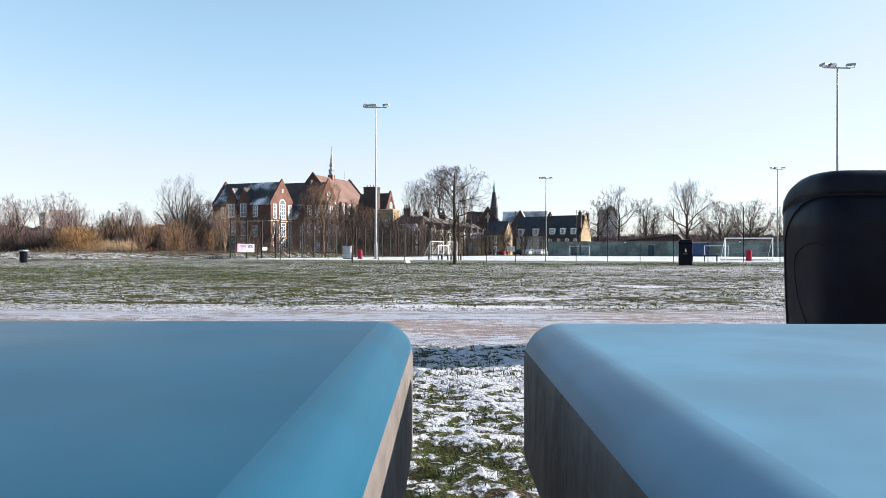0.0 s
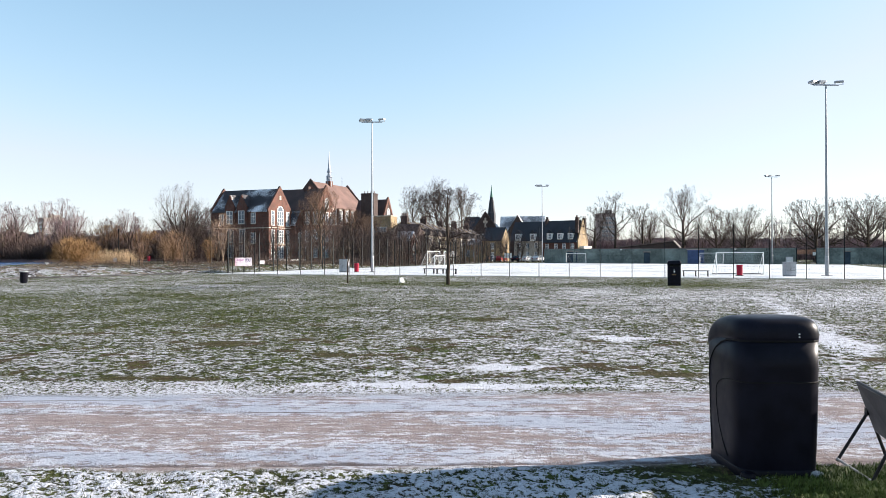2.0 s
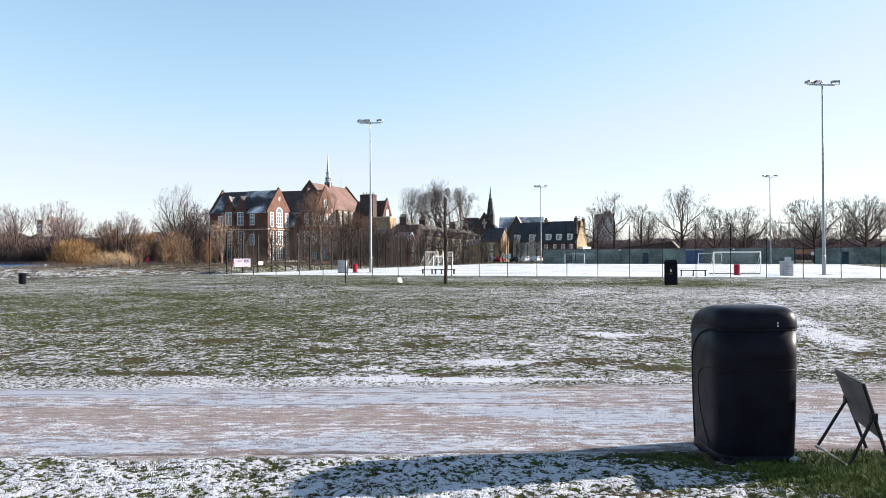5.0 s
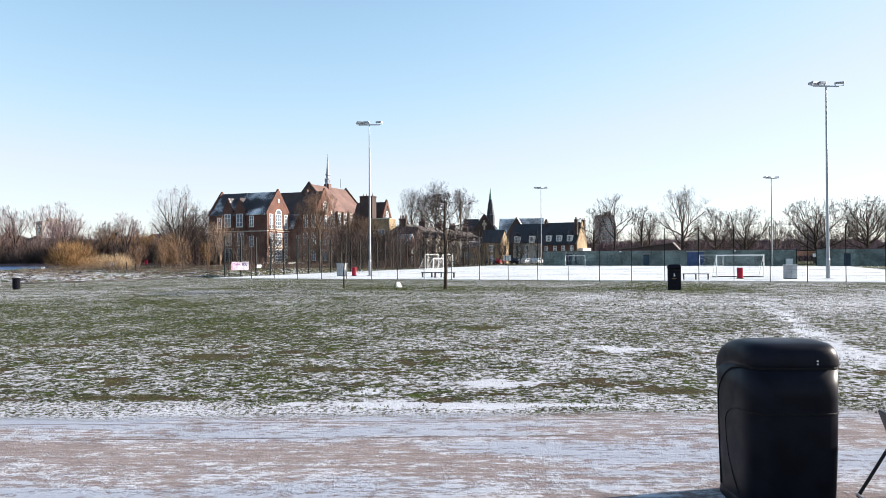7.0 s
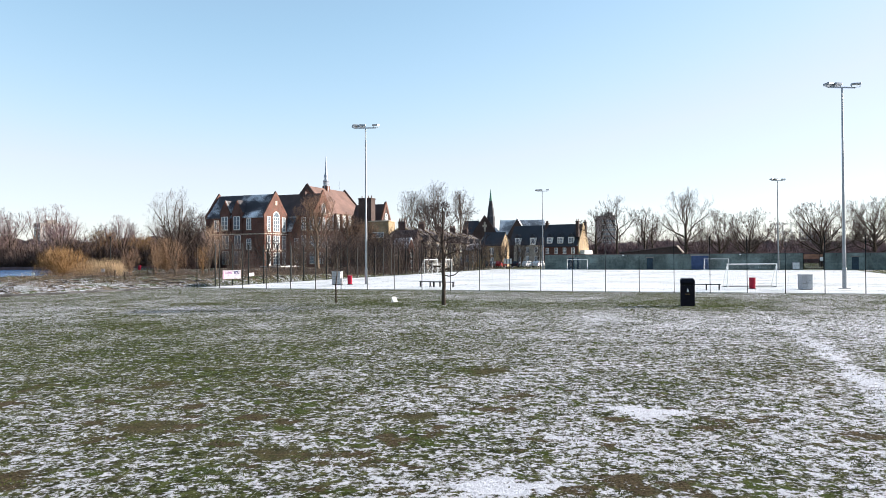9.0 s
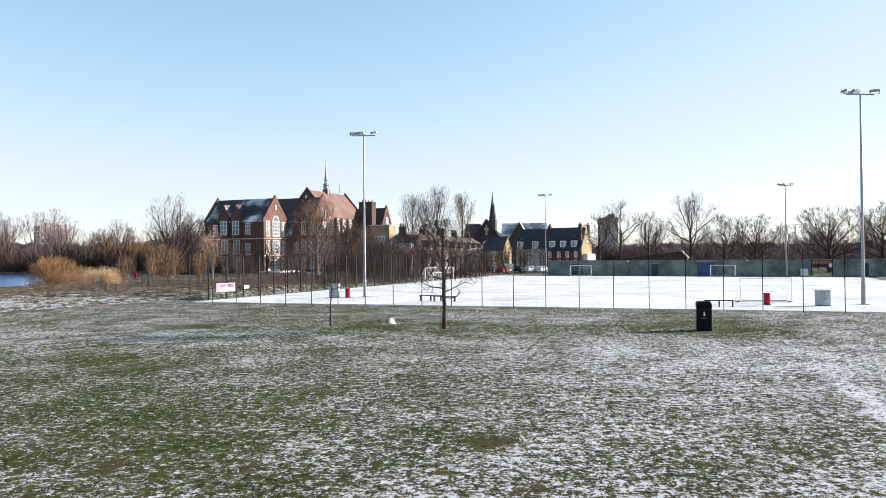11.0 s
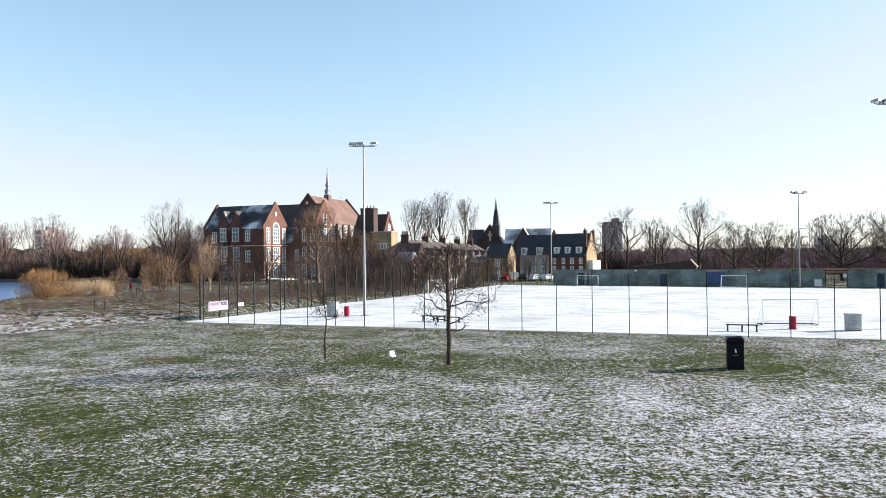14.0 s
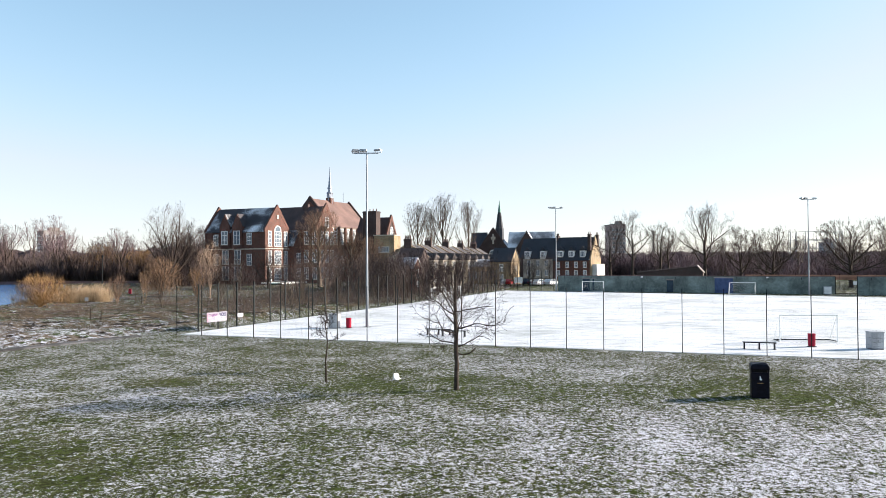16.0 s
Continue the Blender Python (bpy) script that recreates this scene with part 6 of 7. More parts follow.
def school():
    t = thing("school_building", pose(-54.19, 182.0, 0.2, 0, 0, -19.5), "large red-brick gabled school with clay roofs and a lead spirelet", "school")
    # front block
    part("wall", gable_wall(-19, 0, 0, 10.2, 13.3, 19.2), M_BRICK, t)
    for k, bm in enumerate(roof_slope(-18.6, -0.35, 0, 10.2, 13.3, 19.2)):
        part("roof", bm, M_TILE_SNOW if k == 0 else M_TILE_DARK, t, "steep tiled roof patched with snow" if k == 0 else "")
    for x in (-18.8, -0.2):
        part("gable_parapet", parapet(x, 0, 10.2, 13.3, 19.2, "x", 0.5, 0.5), M_BRICK, t)
    part("chimney", boxes((-0.6, 1.0, 17.4, 18.6, 19.0, 21.1), bevel=0.05), M_DARK_BRICK, t)
    # dormer gables over the front's middle windows
    for x in (-12.4, -8.5):
        d = part("dormer", gable_wall(x - 1.6, x + 1.6, -0.35, 3.2, 14.6, 17.6, 9.0, "y"), M_BRICK, t)
        for k, bm in enumerate(roof_slope(x - 1.6, x + 1.6, -0.1, 3.6, 14.6, 17.6, "y", 0.12, 0.14)):
            part("dormer_roof", bm, M_TILE_SNOW, d)
    for x, z, y in ((-12.4, 9.9, -0.4), (-8.5, 9.9, -0.4), (-4.9, 9.9, -0.05), (-15.4, 9.6, -0.05), (-12.4, 4.9, -0.05), (-8.5, 4.9, -0.05), (-4.9, 4.6, -0.05), (-15.4, 4.6, -0.05), (-12.4, 0.8, -0.05), (-8.5, 0.8, -0.05)):
        small = x in (-4.9, -15.4)
        window(t, pose(x, y, z), 1.5 if small else 2.0, 2.9 if small else 3.5, 2, 3)
    part("string_course", boxes((-19.04, 0.06, -0.06, 0.02, 8.6, 8.85)), M_STONE, t)
    # lit gable end
    for z, h in ((9.4, 3.9), (4.7, 3.6), (0.6, 3.3)):
        window(t, pose(0.06, 5.1, z, 0, 0, 90), 2.9, h, 3, 4, arch=z > 9)
        for y in (1.75, 8.45):
            window(t, pose(0.06, y, z, 0, 0, 90), 1.5, h, 2, 4)
    for z in (8.7, 4.2):
        part("string_course", boxes((0.0, 0.09, 0.1, 10.1, z, z + 0.22)), M_STONE, t)
    part("gable_ornament", boxes((0.0, 0.1, 4.7, 5.5, 16.4, 17.5)), M_STONE, t)
    # lower wing beside the gable
    part("wall", gable_wall(-6.0, 1.4, 10.2, 15.0, 10.0, 13.6), M_BRICK, t)
    for bm in roof_slope(-6.0, 1.5, 10.2, 15.0, 10.0, 13.6):
        part("roof", bm, M_TILE_SNOW, t)
    for z in (1.0, 5.0):
        window(t, pose(1.46, 12.6, z, 0, 0, 90), 2.4, 2.8, 3, 3)
    # middle block
    part("wall", gable_wall(-9.0, 6.6, 13.4, 22.6, 14.2, 20.2), M_BRICK, t)
    for bm in roof_slope(-8.7, 6.2, 13.4, 22.6, 14.2, 20.2):
        part("roof", bm, M_TILE_DARK, t)
    part("gable_parapet", parapet(6.4, 13.4, 22.6, 14.2, 20.2, "x"), M_BRICK, t)
    for z, h in ((10.0, 3.6), (5.2, 3.4), (0.8, 3.2)):
        for y in (15.4, 18.0, 20.6):
            window(t, pose(6.66, y, z, 0, 0, 90), 1.7, h, 2, 4)
        for x in (3.2, 5.8):
            window(t, pose(x, 13.34, z), 1.4, h, 2, 4)
    window(t, pose(6.66, 18.0, 14.6, 0, 0, 90), 2.0, 2.0, 2, 2, arch=True)
    # hall, ridge running back
    part("wall", gable_wall(-6.9, 6.5, 20.2, 41.8, 15.3, 22.8, along="y"), M_BRICK, t)
    for bm in roof_slope(-6.9, 6.5, 20.5, 41.5, 15.3, 22.8, "y"):
        part("roof", bm, M_TILE, t, "sunlit red clay tile roof")
    for y in (20.4, 41.6):
        part("gable_parapet", parapet(y, -6.9, 6.5, 15.3, 22.8, "y", 0.5, 0.45), M_DARK_BRICK, t)
    for k in range(6):
        y = 22.4 + k * 3.4
        window(t, pose(6.56, y, 10.2, 0, 0, 90), 2.1, 4.4, 3, 5)
        part("buttress", boxes((6.5, 7.05, y + 1.45, y + 1.95, -0.2, 15.0)), M_BRICK, t)
        window(t, pose(6.56, y, 3.0, 0, 0, 90), 2.1, 4.0, 3, 4)
    part("eaves_band", boxes((6.5, 6.64, 20.6, 41.4, 14.7, 15.1)), M_STONE, t)
    # spirelet
    s = part("spirelet", lathe(bmesh.new(), [(0.85, 21.8), (0.85, 24.0), (0.62, 24.2), (0.6, 25.0), (0.95, 25.2), (0.95, 25.45), (0.55, 25.7), (0.5, 26.4), (0.72, 26.6), (0.68, 26.9), (0.5, 27.2), (0.28, 29.4), (0.05, 33.0)], 8, (-0.2, 30.6)), M_LEAD, t, "slender lead-clad spirelet")
    part("spirelet_base", boxes((-1.0, 0.6, 29.8, 31.4, 21.0, 23.9)), M_BRICK, s)
    for k in range(8):
        a = 0.3927 + 0.7854 * k
        part("louvre", boxes((-0.2 + 0.78 * math.cos(a) - 0.05, -0.2 + 0.78 * math.cos(a) + 0.05, 30.6 + 0.78 * math.sin(a) - 0.05, 30.6 + 0.78 * math.sin(a) + 0.05, 24.2, 25.2)), M_LEAD, s)
    part("finial", rod(bmesh.new(), (-0.2, 38.2, 23.4), (-0.2, 38.2, 26.2), 0.06, 0.03, 6), M_BLACK_METAL, t)
    # far wing with tall stack
    chimney(t, 17.9, 22.5, 8.0, 18.9, 4.0, 2.4, M_DARK_BRICK, 4)
    part("wall", gable_wall(11.5, 21.2, 24.5, 31.0, 11.5, 17.3), M_DARK_BRICK, t)
    for bm in roof_slope(11.5, 21.0, 24.5, 31.0, 11.5, 17.3):
        part("roof", bm, M_TILE_DARK, t)
    part("gable_parapet", parapet(21.1, 24.5, 31.0, 11.5, 17.3, "x", 0.5, 0.5), M_BRICK, t)
    window(t, pose(21.26, 27.75, 11.9, 0, 0, 90), 1.6, 2.2, 2, 3, arch=True)
    part("wall", boxes((6.6, 12.0, 27.0, 31.0, -0.3, 11.0)), M_BRICK, t)
    part("annex", boxes((19.7, 25.6, 20.5, 24.4, -0.3, 12.2)), M_STOCK, t, "yellow brick stair block")
    part("annex_coping", boxes((19.5, 25.8, 20.3, 24.6, 12.2, 12.45)), M_STONE, t)
    window(t, pose(22.4, 20.44, 7.8), 3.6, 1.5, 4, 1)
    part("annex", boxes((25.6, 26.6, 21.5, 24.0, -0.3, 8.6)), M_DARK_BRICK, t)
    part("snowy_step", boxes((-0.2, 6.0, -1.5, 9.5, 0.0, 0.35)), M_WHITE, t, "snow-covered terrace before the gable")


school()


def small_house():
    t = thing("small_house", pose(-13.9, 141, 0, 0, 0, -19.5), "small brick house with a frosted slate roof beyond the fence", "house")
    part("wall", gable_wall(-1.7, 1.7, -1.5, 1.5, 4.6, 6.2), M_BRICK, t)
    for k, bm in enumerate(roof_slope(-1.8, 1.8, -1.5, 1.5, 4.6, 6.2)):
        part("roof", bm, M_SLATE_SNOW, t)
    window(t, pose(1.75, 0, 2.6, 0, 0, 90), 1.0, 1.5, 2, 2)
    window(t, pose(1.75, 0, 0.5, 0, 0, 90), 1.0, 1.5, 2, 2)
    window(t, pose(-0.4, -1.55, 2.6), 1.0, 1.4, 2, 2)


small_house()


def terrace(stack, k=0):
    """One bay-fronted house of the row: front faces local +x; the row runs along local y."""
    t = thing("terraced_house", pose(-11.2 + 1.597 * k, 151 + 6.402 * k, 0, 0, 0, -14), "cream-fronted terraced house with a bay window and brown slate roof", "house", "terrace row")
    part("wall", gable_wall(-8.5, 0, 0, 6.6, 6.4, 8.9, along="y"), M_RENDER, t)
    for bm in roof_slope(-8.5, 0, 0, 6.6, 6.4, 8.9, "y", 0.3):
        part("roof", bm, M_TERRACE_ROOF, t)
    bm = bmesh.new()
    prism(bm, [(-8.7, 6.3), (-8.7, 6.7), (-4.25, 9.35), (0.25, 6.7), (0.25, 6.3), (-4.25, 8.9)], -0.2, 0.2, "y")
    part("party_wall", bm, M_STOCK, t)
    bm = bmesh.new()
    prism(bm, [(0, -0.2), (1.0, -0.2), (1.0, 6.0), (0, 6.0)], 0.9, 3.3)
    b = part("bay", bm, M_RENDER, t)
    part("bay_roof", gable_wall(-1.6, 1.25, 0.7, 3.5, 6.0, 7.4, 5.9), M_TERRACE_ROOF, b, "small gabled bay roof")
    for z in (1.0, 3.9):
        window(t, pose(1.06, 2.1, z, 0, 0, 90), 1.7, 1.6, 3, 2)
        window(t, pose(0.06, 5.2, z, 0, 0, 90), 1.0, 1.6, 2, 2)
    part("door", boxes((0.0, 0.07, 4.0, 4.9, 0, 2.1)), M_DARK_DOOR, t)
    if stack:
        chimney(t, -4.2, 0.0, 7.4, 10.2, 1.5, 0.7, M_DARK_BRICK, 4)
    return t


rows = [terrace(True), terrace(False, 1)]
for k in range(2, 9):
    copy_thing(rows[k % 2], pose(-11.2 + 0.242 * 6.6 * k, 151 + 0.97 * 6.6 * k, 0, 0, 0, -14))
t = thing("end_house", pose(-14.4, 149.5, 0, 0, 0, -14), "dark-roofed house at the near end of the terrace", "house")
part("wall", gable_wall(-1.4, 3.4, -4.5, 1.0, 5.6, 8.0), M_DARK_BRICK, t)
for bm in roof_slope(-1.5, 3.5, -4.5, 1.0, 5.6, 8.0):
    part("roof", bm, M_TILE_DARK, t)


def cottage():
    t = thing("cottage", pose(6.9, 180, 0, 0, 0, -24), "yellow brick cottage with a slate roof and sunlit gable", "house")
    part("wall", gable_wall(-5.6, 0, 0, 5.6, 5.6, 8.6), M_STOCK, t)
    for bm in roof_slope(-5.6, 0.15, 0, 5.6, 5.6, 8.6):
        part("roof", bm, M_SLATE, t)
    window(t, pose(-2.6, -0.06, 3.1), 1.1, 1.7, 2, 2)
    window(t, pose(-2.6, -0.06, 0.6), 1.1, 1.7, 2, 2)
    window(t, pose(0.06, 2.8, 3.0, 0, 0, 90), 0.9, 1.4, 2, 2)
    part("wing_wall", boxes((-11.0, -5.6, -1.0, 4.0, -0.3, 4.3)), M_STOCK, t)
    bm = bmesh.new()
    prism(bm, [(-1.3, 4.2), (4.2, 5.8), (4.2, 6.0), (-1.3, 4.45)], -11.2, -5.5, "x")
    part("wing_roof", bm, M_SLATE_PALE, t)
    window(t, pose(-9.2, -1.06, 1.2), 1.2, 1.8, 2, 2)
    window(t, pose(-7.0, -1.06, 1.2), 1.2, 1.8, 2, 2)


cottage()


def church():
    t = thing("church", pose(3.7, 245, 0, 0, 0, -8), "dark brick church with frosted slate roofs and a copper-tipped spire", "church")
    part("wall", gable_wall(-5.2, 5.2, 0, 18, 8.8, 16.2, along="y"), M_DARK_BRICK, t)
    for bm in roof_slope(-5.2, 5.2, 0.4, 18, 8.8, 16.2, "y"):
        part("roof", bm, M_SLATE_PALE, t, "frosted slate roof")
    part("gable_parapet", parapet(0.1, -5.2, 5.2, 8.8, 16.2, "y", 0.4, 0.2), M_DARK_BRICK, t)
    part("cross_window", boxes((-0.3, 0.3, -0.1, 0.02, 11.2, 14.6), (-0.75, 0.75, -0.1, 0.02, 12.7, 13.6)), M_STONE, t, "pale stone cross")
    window(t, pose(0, -0.06, 6.6), 2.6, 1.4, 3, 2, arch=True)
    part("wall", gable_wall(-8.5, -3.0, 3.0, 14.0, 9.5, 15.2), M_DARK_BRICK, t)
    for bm in roof_slope(-8.5, -3.0, 3.0, 14.0, 9.5, 15.2):
        part("roof", bm, M_SLATE, t)
    # nave to the right and transept
    part("wall", gable_wall(4.0, 20.0, 7.0, 19.0, 8.5, 15.4), M_DARK_BRICK, t)
    for bm in roof_slope(4.0, 20.0, 7.0, 19.0, 8.5, 15.4):
        part("roof", bm, M_SLATE_PALE, t)
    part("wall", gable_wall(7.2, 14.6, 3.0, 13.0, 9.5, 15.6, along="y"), M_DARK_BRICK, t)
    for bm in roof_slope(7.2, 14.6, 3.0, 13.0, 9.5, 15.6, "y"):
        part("roof", bm, M_SLATE_PALE, t)
    part("steeple", lathe(bmesh.new(), [(1.45, 8), (1.45, 16.5), (1.25, 16.9), (0.95, 19.5), (0.55, 22.0)], 8, (1.7, 4.0)), M_SLATE, t)
    part("spire_tip", lathe(bmesh.new(), [(0.56, 22.0), (0.3, 24.0), (0.03, 26.3)], 8, (1.7, 4.0)), M_COPPER, t, "green copper spire tip")


church()


def red_house():
    t = thing("dormered_terrace", pose(32.5, 224, 0, 0, 0, -28), "long red-brick house with slate roof, dormers and a sunlit yellow gable", "house")
    part("wall", gable_wall(-12.0, 0, 0, 9.0, 6.0, 12.6), M_BRICK, t)
    part("wall", gable_wall(-22.5, -12.0, 1.0, 9.5, 6.8, 12.4), M_STONE, t, "pale rendered front")
    for bm in roof_slope(-12.0, -0.3, 0, 9.0, 6.0, 12.6) + roof_slope(-24.0, -12.0, 0.8, 9.3, 6.6, 12.5):
        part("roof", bm, M_SLATE, t)
    part("gable_wall", gable_wall(0, 0.35, -0.2, 9.2, 6.2, 13.2), M_STOCK, t, "yellow stock-brick gable end")
    part("rendered_base", boxes((0.35, 1.8, 1.2, 8.6, -0.2, 4.4)), M_WHITE_RENDER, t, "white rendered outshut")
    for y in (1.0, 8.0):
        chimney(t, -0.4, y, 8.6, 13.6, 0.9, 1.1, M_DARK_BRICK, 2)
    chimney(t, -12.0, 4.5, 10.0, 13.4, 0.8, 1.4, M_DARK_BRICK, 3)
    for x in (-9.6, -6.0, -2.4, -15.5, -20.8):
        d = part("dormer", gable_wall(x - 0.95, x + 0.95, 0.4, 4.0, 8.6, 9.7, 6.2, "y"), M_WHITE, t, "white-framed dormer")
        part("dormer_roof", gable_wall(x - 1.1, x + 1.1, 0.25, 4.0, 8.7, 9.9, 8.6, "y"), M_SLATE, d)
        window(t, pose(x, 0.32, 6.7), 1.5, 1.7, 3, 2)
    for x in (-10.2, -7.2, -4.4, -1.6):
        for z in (0.8, 3.4):
            window(t, pose(x, -0.06, z), 1.1, 1.8, 2, 2)
    for x in (-20.5, -17.5, -14.5):
        for z in (0.8, 3.8):
            window(t, pose(x, 0.94, z), 1.1, 1.8, 2, 2)
    part("string_course", boxes((-12.1, 0.05, -0.15, 0.02, 5.7, 6.0)), M_WHITE, t)


red_house()


def tower_block(m, w, d, h, floors, cols, mat, label):
    t = thing("tower_block", m, label, "tower block", "distant tower blocks")
    part("wall", boxes((-w / 2, w / 2, -d / 2, d / 2, -1, h)), mat, t)
    part("roof_parapet", boxes((-w / 2 - 0.2, w / 2 + 0.2, -d / 2 - 0.2, d / 2 + 0.2, h, h + 0.5)), M_CONCRETE, t)
    part("lift_house", boxes((w * 0.1, w * 0.42, -d * 0.2, d * 0.3, h + 0.5, h + 2.6)), M_CONCRETE, t)
    for f in range(floors):
        z = 2.0 + f * (h - 3.0) / floors
        for k in range(cols):
            window(t, pose(-w / 2 + w * (k + 0.5) / cols, -d / 2 - 0.06, z), 1.7, 1.4, 2, 1)
        for k in range(3):
            window(t, pose(w / 2 + 0.06, -d / 2 + d * (k + 0.5) / 3, z, 0, 0, 90), 1.7, 1.4, 2, 1)
    return t


tower_block(pose(-282, 455, 0, 0, 0, -42), 13, 13, 26, 9, 6, M_PALE_CONCRETE, "pale concrete tower block above the far trees")
tower_block(pose(78, 424, 0, 0, 0, 8), 8.2, 12, 25.7, 9, 4, M_HAZED_CONCRETE, "brown slab tower block beyond the bare trees")
tower_block(pose(282, 600, 0, 0, 0, 10), 8, 8, 19, 6, 3, M_LEAD, "small blue-grey tower in the distance")


def gasholder():
    t = thing("gasholder_frame", pose(229, 505, 0), "skeletal round gasholder guide frame in the distance", "gasholder")
    R, n = 16.5, 16
    for k in range(n):
        a = 6.28319 * k / n
        part("column", rod(bmesh.new(), (R * math.cos(a), R * math.sin(a), 0), (R * math.cos(a), R * math.sin(a), 24), 0.28, 0.2, 6), M_POLE, t)
    for z in (13, 18.5, 24):
        bm = bmesh.new()
        for k in range(n):
            a, b = 6.28319 * k / n, 6.28319 * (k + 1) / n
            rod(bm, (R * math.cos(a), R * math.sin(a), z), (R * math.cos(b), R * math.sin(b), z), 0.14, n=4)
        part("ring_girder", bm, M_POLE, t)


gasholder()
t = thing("chimney_mast", pose(94.2, 400, 0), "slim pale chimney mast on the skyline", "mast")
part("shaft", lathe(bmesh.new(), [(0.75, 0), (0.7, 10), (0.55, 21.2)], 12), M_CONCRETE, t)
part("collar", lathe(bmesh.new(), [(0.7, 20.4), (0.72, 21.0), (0.55, 21.4)], 12), M_CONCRETE, t)

# long low roof and court netting behind the wall
t = thing("low_shed", pose(36.5, 147.5, 0, 0, 0, -20), "long low shed with a sloping dark roof behind the wall", "shed")
bm = bmesh.new()
prism(bm, [(-6.5, 0), (5.6, 0), (5.6, 3.2), (4.6, 4.4), (-6.5, 3.1)], 0, 5, "y")
part("wall", bm, M_DARK_BRICK, t)
bm = bmesh.new()
prism(bm, [(-6.7, 3.15), (4.6, 4.45), (4.6, 4.58), (-6.7, 3.35)], -0.2, 5.2, "y")
part("roof", bm, M_ROOF_BROWN, t)
bm = bmesh.new()
prism(bm, [(4.6, 4.45), (5.8, 3.1), (5.8, 3.22), (4.6, 4.6)], -0.2, 5.2, "y")
part("verge", bm, M_CONCRETE, t)
t = thing("barrier_fence", pose(52, 152, 0, 0, 0, -20), "orange mesh barrier beside the courts", "fence")
for k in range(24):
    part("post", rod(bmesh.new(), (k * 1.5, 0, -0.1), (k * 1.5, 0, 2.9), 0.04, n=6), M_FENCE, t)
part("barrier", boxes((0, 34.5, -0.02, 0.02, 1.7, 2.65)), M_ORANGE, t)


# ---- cars and clutter by the cottage ----
def car(m, paint, label):
    t = thing("parked_car", m, label, "car", "parked cars")
    bm = bmesh.new()
    prism(bm, [(-2.1, 0.3), (2.1, 0.3), (2.15, 0.62), (1.95, 0.86), (1.05, 0.95), (0.45, 1.4), (-1.15, 1.45), (-1.95, 0.98), (-2.12, 0.85)], -0.85, 0.85)
    bmesh.ops.bevel(bm, geom=list(bm.edges), offset=0.06, segments=2, affect="EDGES")
    part("body", bm, paint, t)
    for y in (-0.86, 0.83):
        bm = bmesh.new()
        prism(bm, [(-1.6, 0.98), (0.85, 0.98), (0.4, 1.33), (-1.1, 1.37)], y, y + 0.03)
        part("side_window", bm, M_GLASS, t)
    for x in (-1.35, 1.35):
        for y in (-0.87, 0.67):
            w = part("wheel", rod(bmesh.new(), (x, y, 0.31), (x, y + 0.2, 0.31), 0.32, n=16), M_TYRE, t)
            part("rim", rod(bmesh.new(), (x, y - 0.01, 0.31), (x, y + 0.21, 0.31), 0.19, n=10), M_POLE, w)
    for y in (-0.6, 0.6):
        part("headlight", boxes((2.08, 2.17, y - 0.17, y + 0.17, 0.62, 0.76)), M_LENS, t)
        part("tail_light", boxes((-2.16, -2.08, y - 0.15, y + 0.15, 0.7, 0.86)), M_RED, t)
    return t


dark = car(pose(4.2, 170, 0, 0, 0, 60), M_CAR_DARK, "dark parked car below the cottage")
copy_thing(dark, pose(10.6, 171, 0, 0, 0, 62))
car(pose(6.2, 171.5, 0, 0, 0, 65), M_CAR_RED, "red parked car below the cottage")
white_car = car(pose(12.6, 169, 0, 0, 0, 55), M_CAR_WHITE, "white parked car near the pitch corner")
copy_thing(white_car, pose(15.4, 170, 0, 0, 0, 58))
t = thing("notice_board", pose(7.6, 161, 0, 0, 0, 5), "blank pale notice board on two posts", "sign")
part("board", boxes((-0.9, 0.9, -0.03, 0.03, 0.9, 2.1)), M_WHITE, t)
for x in (-0.8, 0.8):
    part("post", boxes((x - 0.05, x + 0.05, 0.03, 0.1, -0.1, 2.1)), M_BLACK_METAL, t)


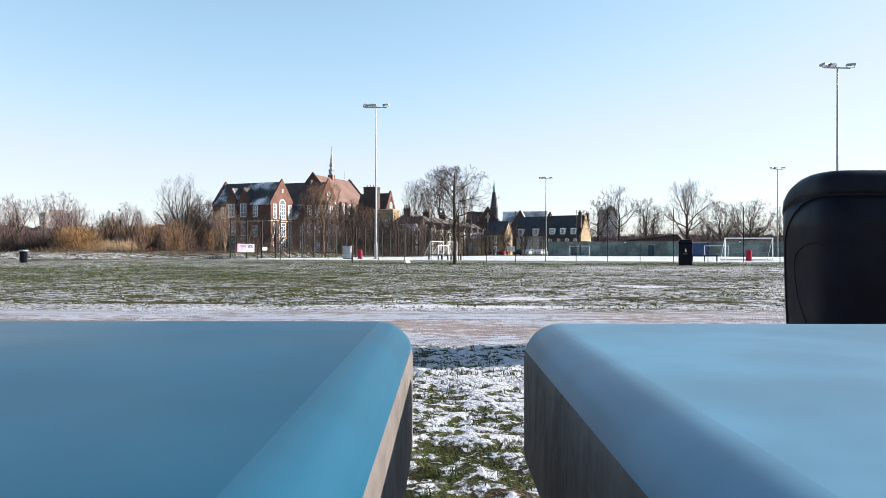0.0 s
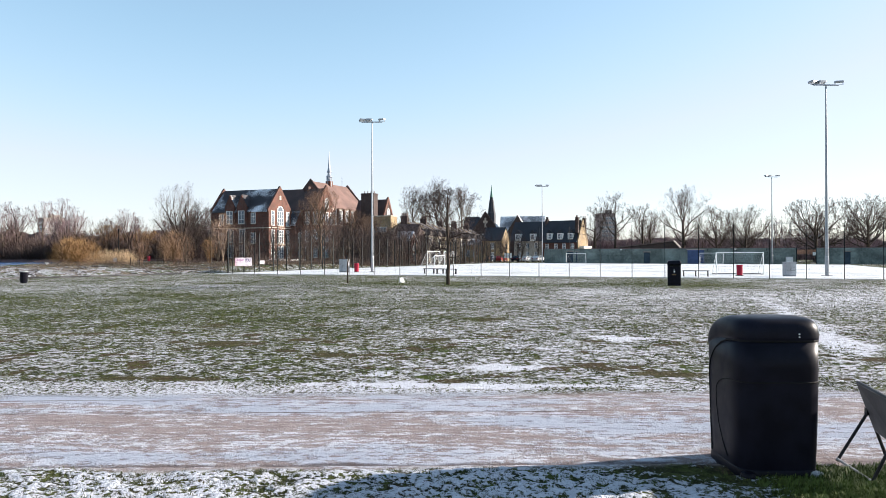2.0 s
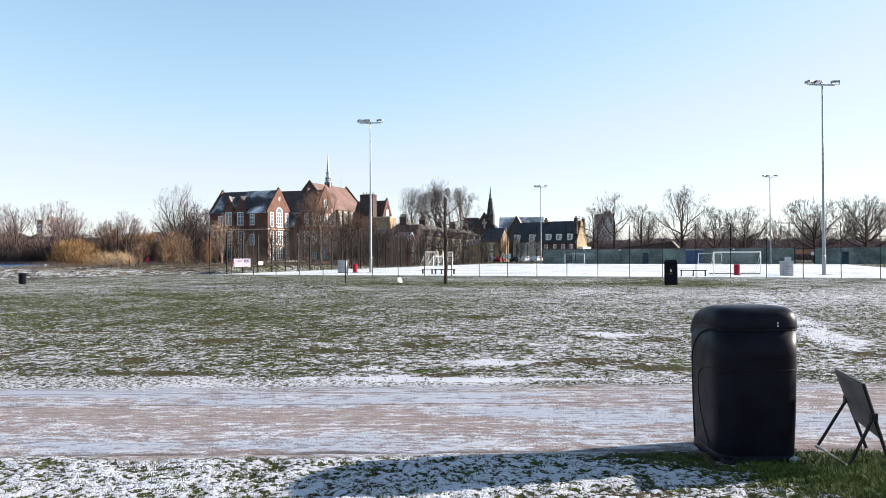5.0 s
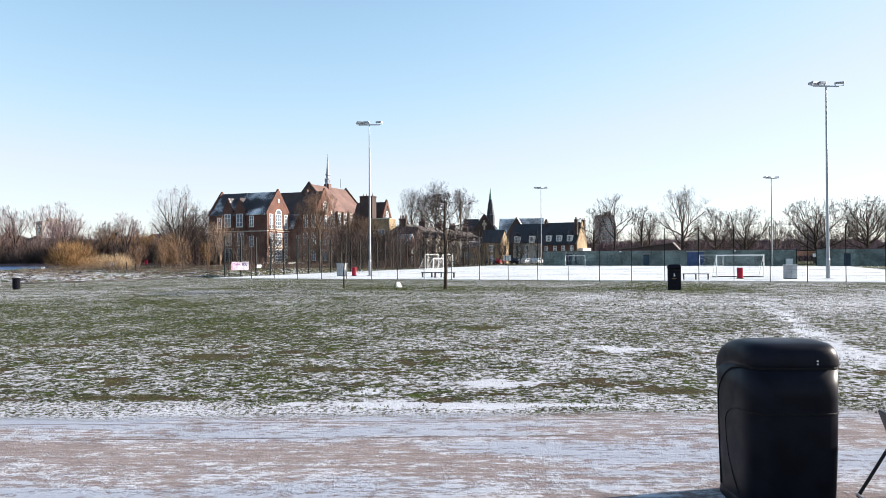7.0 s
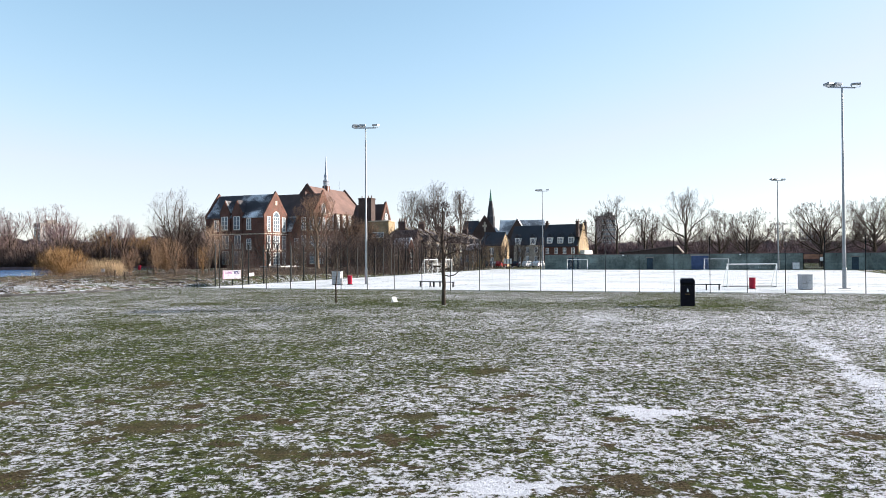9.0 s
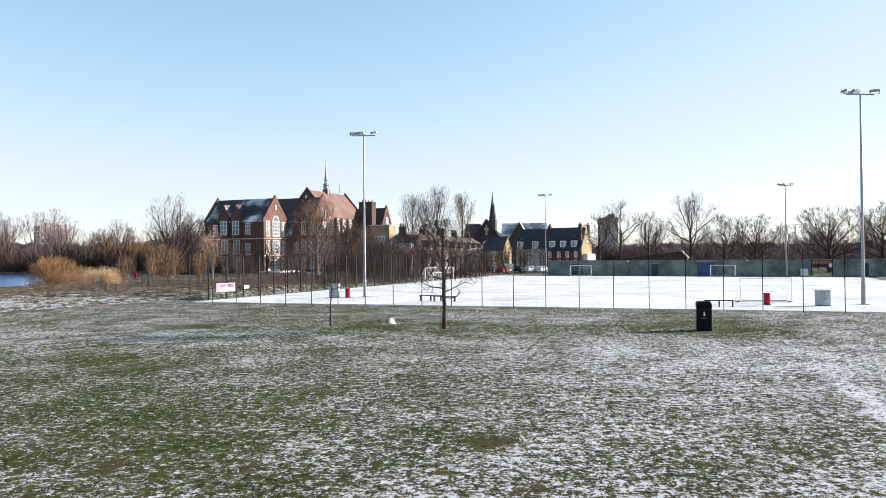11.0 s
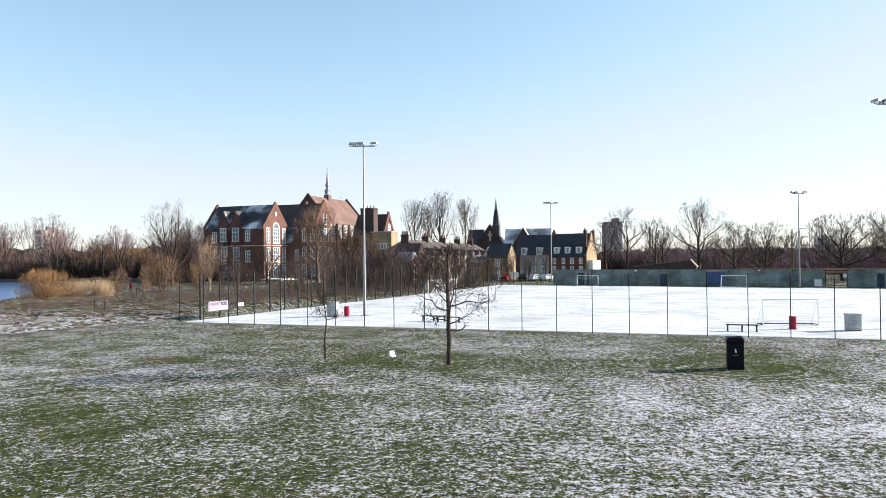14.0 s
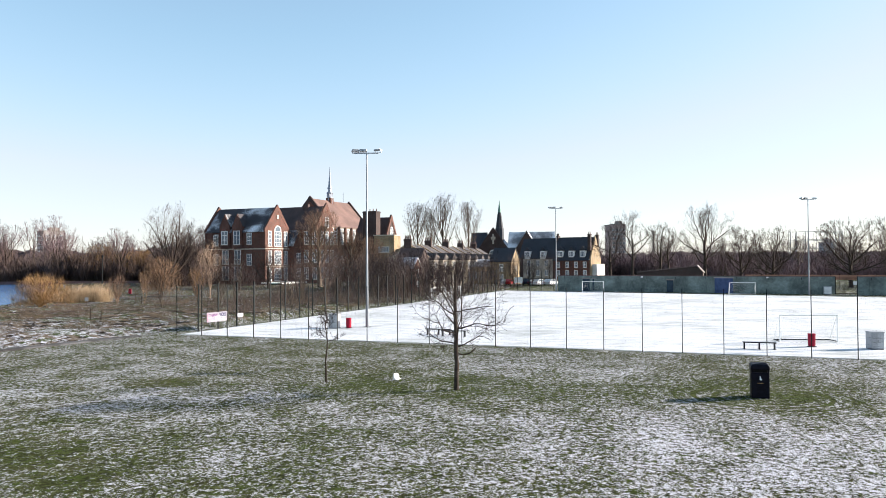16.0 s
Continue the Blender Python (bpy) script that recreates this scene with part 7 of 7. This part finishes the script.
def lifebuoy():
    t = thing("lifebuoy_post", pose(-56.1, 118, 0), "red lifebuoy housing on a post by the lake", "lifebuoy")
    part("post", rod(bmesh.new(), (0, 0, -0.2), (0, 0, 1.6), 0.06, n=8), M_BARK, t)
    part("housing", rounded_box(0.45, 0.22, 0.75, 1.55, 0.07, 0.07, 3), M_RED, t, "red moulded lifebuoy housing")
    s = thing("lake_sign", pose(-63.2, 100.5, 0, 0, 0, 15), "small white sign at the water's edge", "sign")
    part("post", rod(bmesh.new(), (0, 0.05, -0.6), (0, 0.05, 1.0), 0.05, n=8), M_BARK, s)
    part("board", boxes((-0.22, 0.22, -0.03, 0.03, 0.35, 0.7)), M_WHITE, s)
    s = thing("path_sign", pose(-50.5, 96, 0, 0, 0, 20), "small grey sign on a timber post", "sign")
    part("post", rod(bmesh.new(), (0, 0.05, -0.1), (0, 0.05, 1.2), 0.05, n=8), M_BARK, s)
    part("board", boxes((-0.22, 0.22, -0.03, 0.03, 0.85, 1.3)), M_CABINET, s)
    for x, y, h in ((-36.4, 72.2, 1.5), (-35.6, 72.6, 1.3), (-46.7, 101, 1.4), (-46.1, 101.6, 1.2)):
        s = thing("timber_post", pose(x, y, 0), "short weathered timber post on the rough bank", "post", "bank posts")
        part("post", rod(bmesh.new(), (0, 0, -0.1), (0.05, 0, h), 0.07, 0.06, n=8), M_BARK_DARK, s)
    s = thing("lamp_post", pose(-72.8, 140, 0), "dark slim lamp post by the lake path", "lamp post")
    part("pole", lathe(bmesh.new(), [(0.1, -0.2), (0.08, 1.0), (0.055, 6.6)], 10), M_FENCE, s)
    part("lantern", lathe(bmesh.new(), [(0.08, 6.5), (0.16, 6.9), (0.17, 7.0), (0.04, 7.2)], 10), M_FENCE, s)


lifebuoy()


# ---- grass: blades standing out of the snow ----
def tufts(name, n, x0, x1, y0, y1, tall, wide, blades, label, seed, keep, mat=M_GRASS):
    rs = np.random.RandomState(seed)
    x, y = x0 + (x1 - x0) * rs.rand(n), y0 + (y1 - y0) * rs.rand(n)
    ok = keep(x, y, rs.rand(n))
    x, y = x[ok], y[ok]
    z = height_at(x, y)
    m = len(x)
    size = tall * (0.5 + rs.rand(m)) * (1 + 0.6 * lush_at(x, y))
    a = rs.rand(m, blades) * 6.2832
    lean = 0.3 + rs.rand(m, blades) * 1.3
    fx, fy = x[:, None] + 0.02 * np.cos(a * 3), y[:, None] + 0.02 * np.sin(a * 3)
    tx, ty = fx + np.cos(a) * lean * size[:, None], fy + np.sin(a) * lean * size[:, None]
    tz = z[:, None] + size[:, None] * (1.1 - 0.45 * lean)
    px, py = -np.sin(a) * wide, np.cos(a) * wide
    zz = np.broadcast_to(z[:, None] - 0.01, fx.shape)
    mx, my, mz = (fx * 0.45 + tx * 0.55), (fy * 0.45 + ty * 0.55), zz + (tz - zz) * 0.68
    v = np.stack([np.stack([fx - px, fy - py, zz], -1), np.stack([fx + px, fy + py, zz], -1), np.stack([mx + px * 0.8, my + py * 0.8, mz], -1), np.stack([mx - px * 0.8, my - py * 0.8, mz], -1), np.stack([tx, ty, tz], -1)], 2)
    k = m * blades
    base = np.arange(k)[:, None] * 5
    quads, tris = base + [0, 1, 2, 3], base + [3, 2, 4]
    me = bpy.data.meshes.new(name)
    me.vertices.add(k * 5)
    me.vertices.foreach_set("co", v.reshape(-1, 3).ravel())
    me.loops.add(k * 7)
    me.loops.foreach_set("vertex_index", np.concatenate([quads, tris], 1).ravel())
    me.polygons.add(k * 2)
    me.polygons.foreach_set("loop_start", (np.arange(k)[:, None] * 7 + [0, 4]).ravel())
    me.update()
    tagged(link(name, me, mat), label, "grass", kind="stuff")


def patchy(x, y, r):
    return (r < 0.06 + 1.5 * np.clip(0.5 - heap_at(x, y), 0, 1) + 0.6 * lush_at(x, y)) & (path_at(x, y) < 0.4)


def dense(x, y, r):
    return (r < lush_at(x, y) * 1.5) & (path_at(x, y) < 0.3)


tufts("grass_tufts", 38000, -5.0, 6.0, 0.9, 5.5, 0.026, 0.0018, 7, "short green grass standing through the near snow", 1, patchy)
tufts("grass_clump", 14000, 2.2, 5.0, 4.0, 5.7, 0.032, 0.003, 6, "bright green grass round the bin and sign", 2, dense, M_LUSH)
tufts("grass_field", 105000, -14, 16, 8.6, 24, 0.025, 0.006, 3, "frosted grass standing on the park field", 3, lambda x, y, r: r < 2.6 * np.clip(fbm(x * 2.2, y * 2.2, 91) - 0.48, 0, 1) * (1 - mud_at(x, y)))
tufts("grass_field", 56000, -24, 24, 24, 47, 0.034, 0.012, 3, "short frosted grass on the far park field", 4, lambda x, y, r: r < 2.6 * np.clip(fbm(x * 1.6, y * 1.6, 92) - 0.5, 0, 1) + 0.25 * lush_at(x, y))
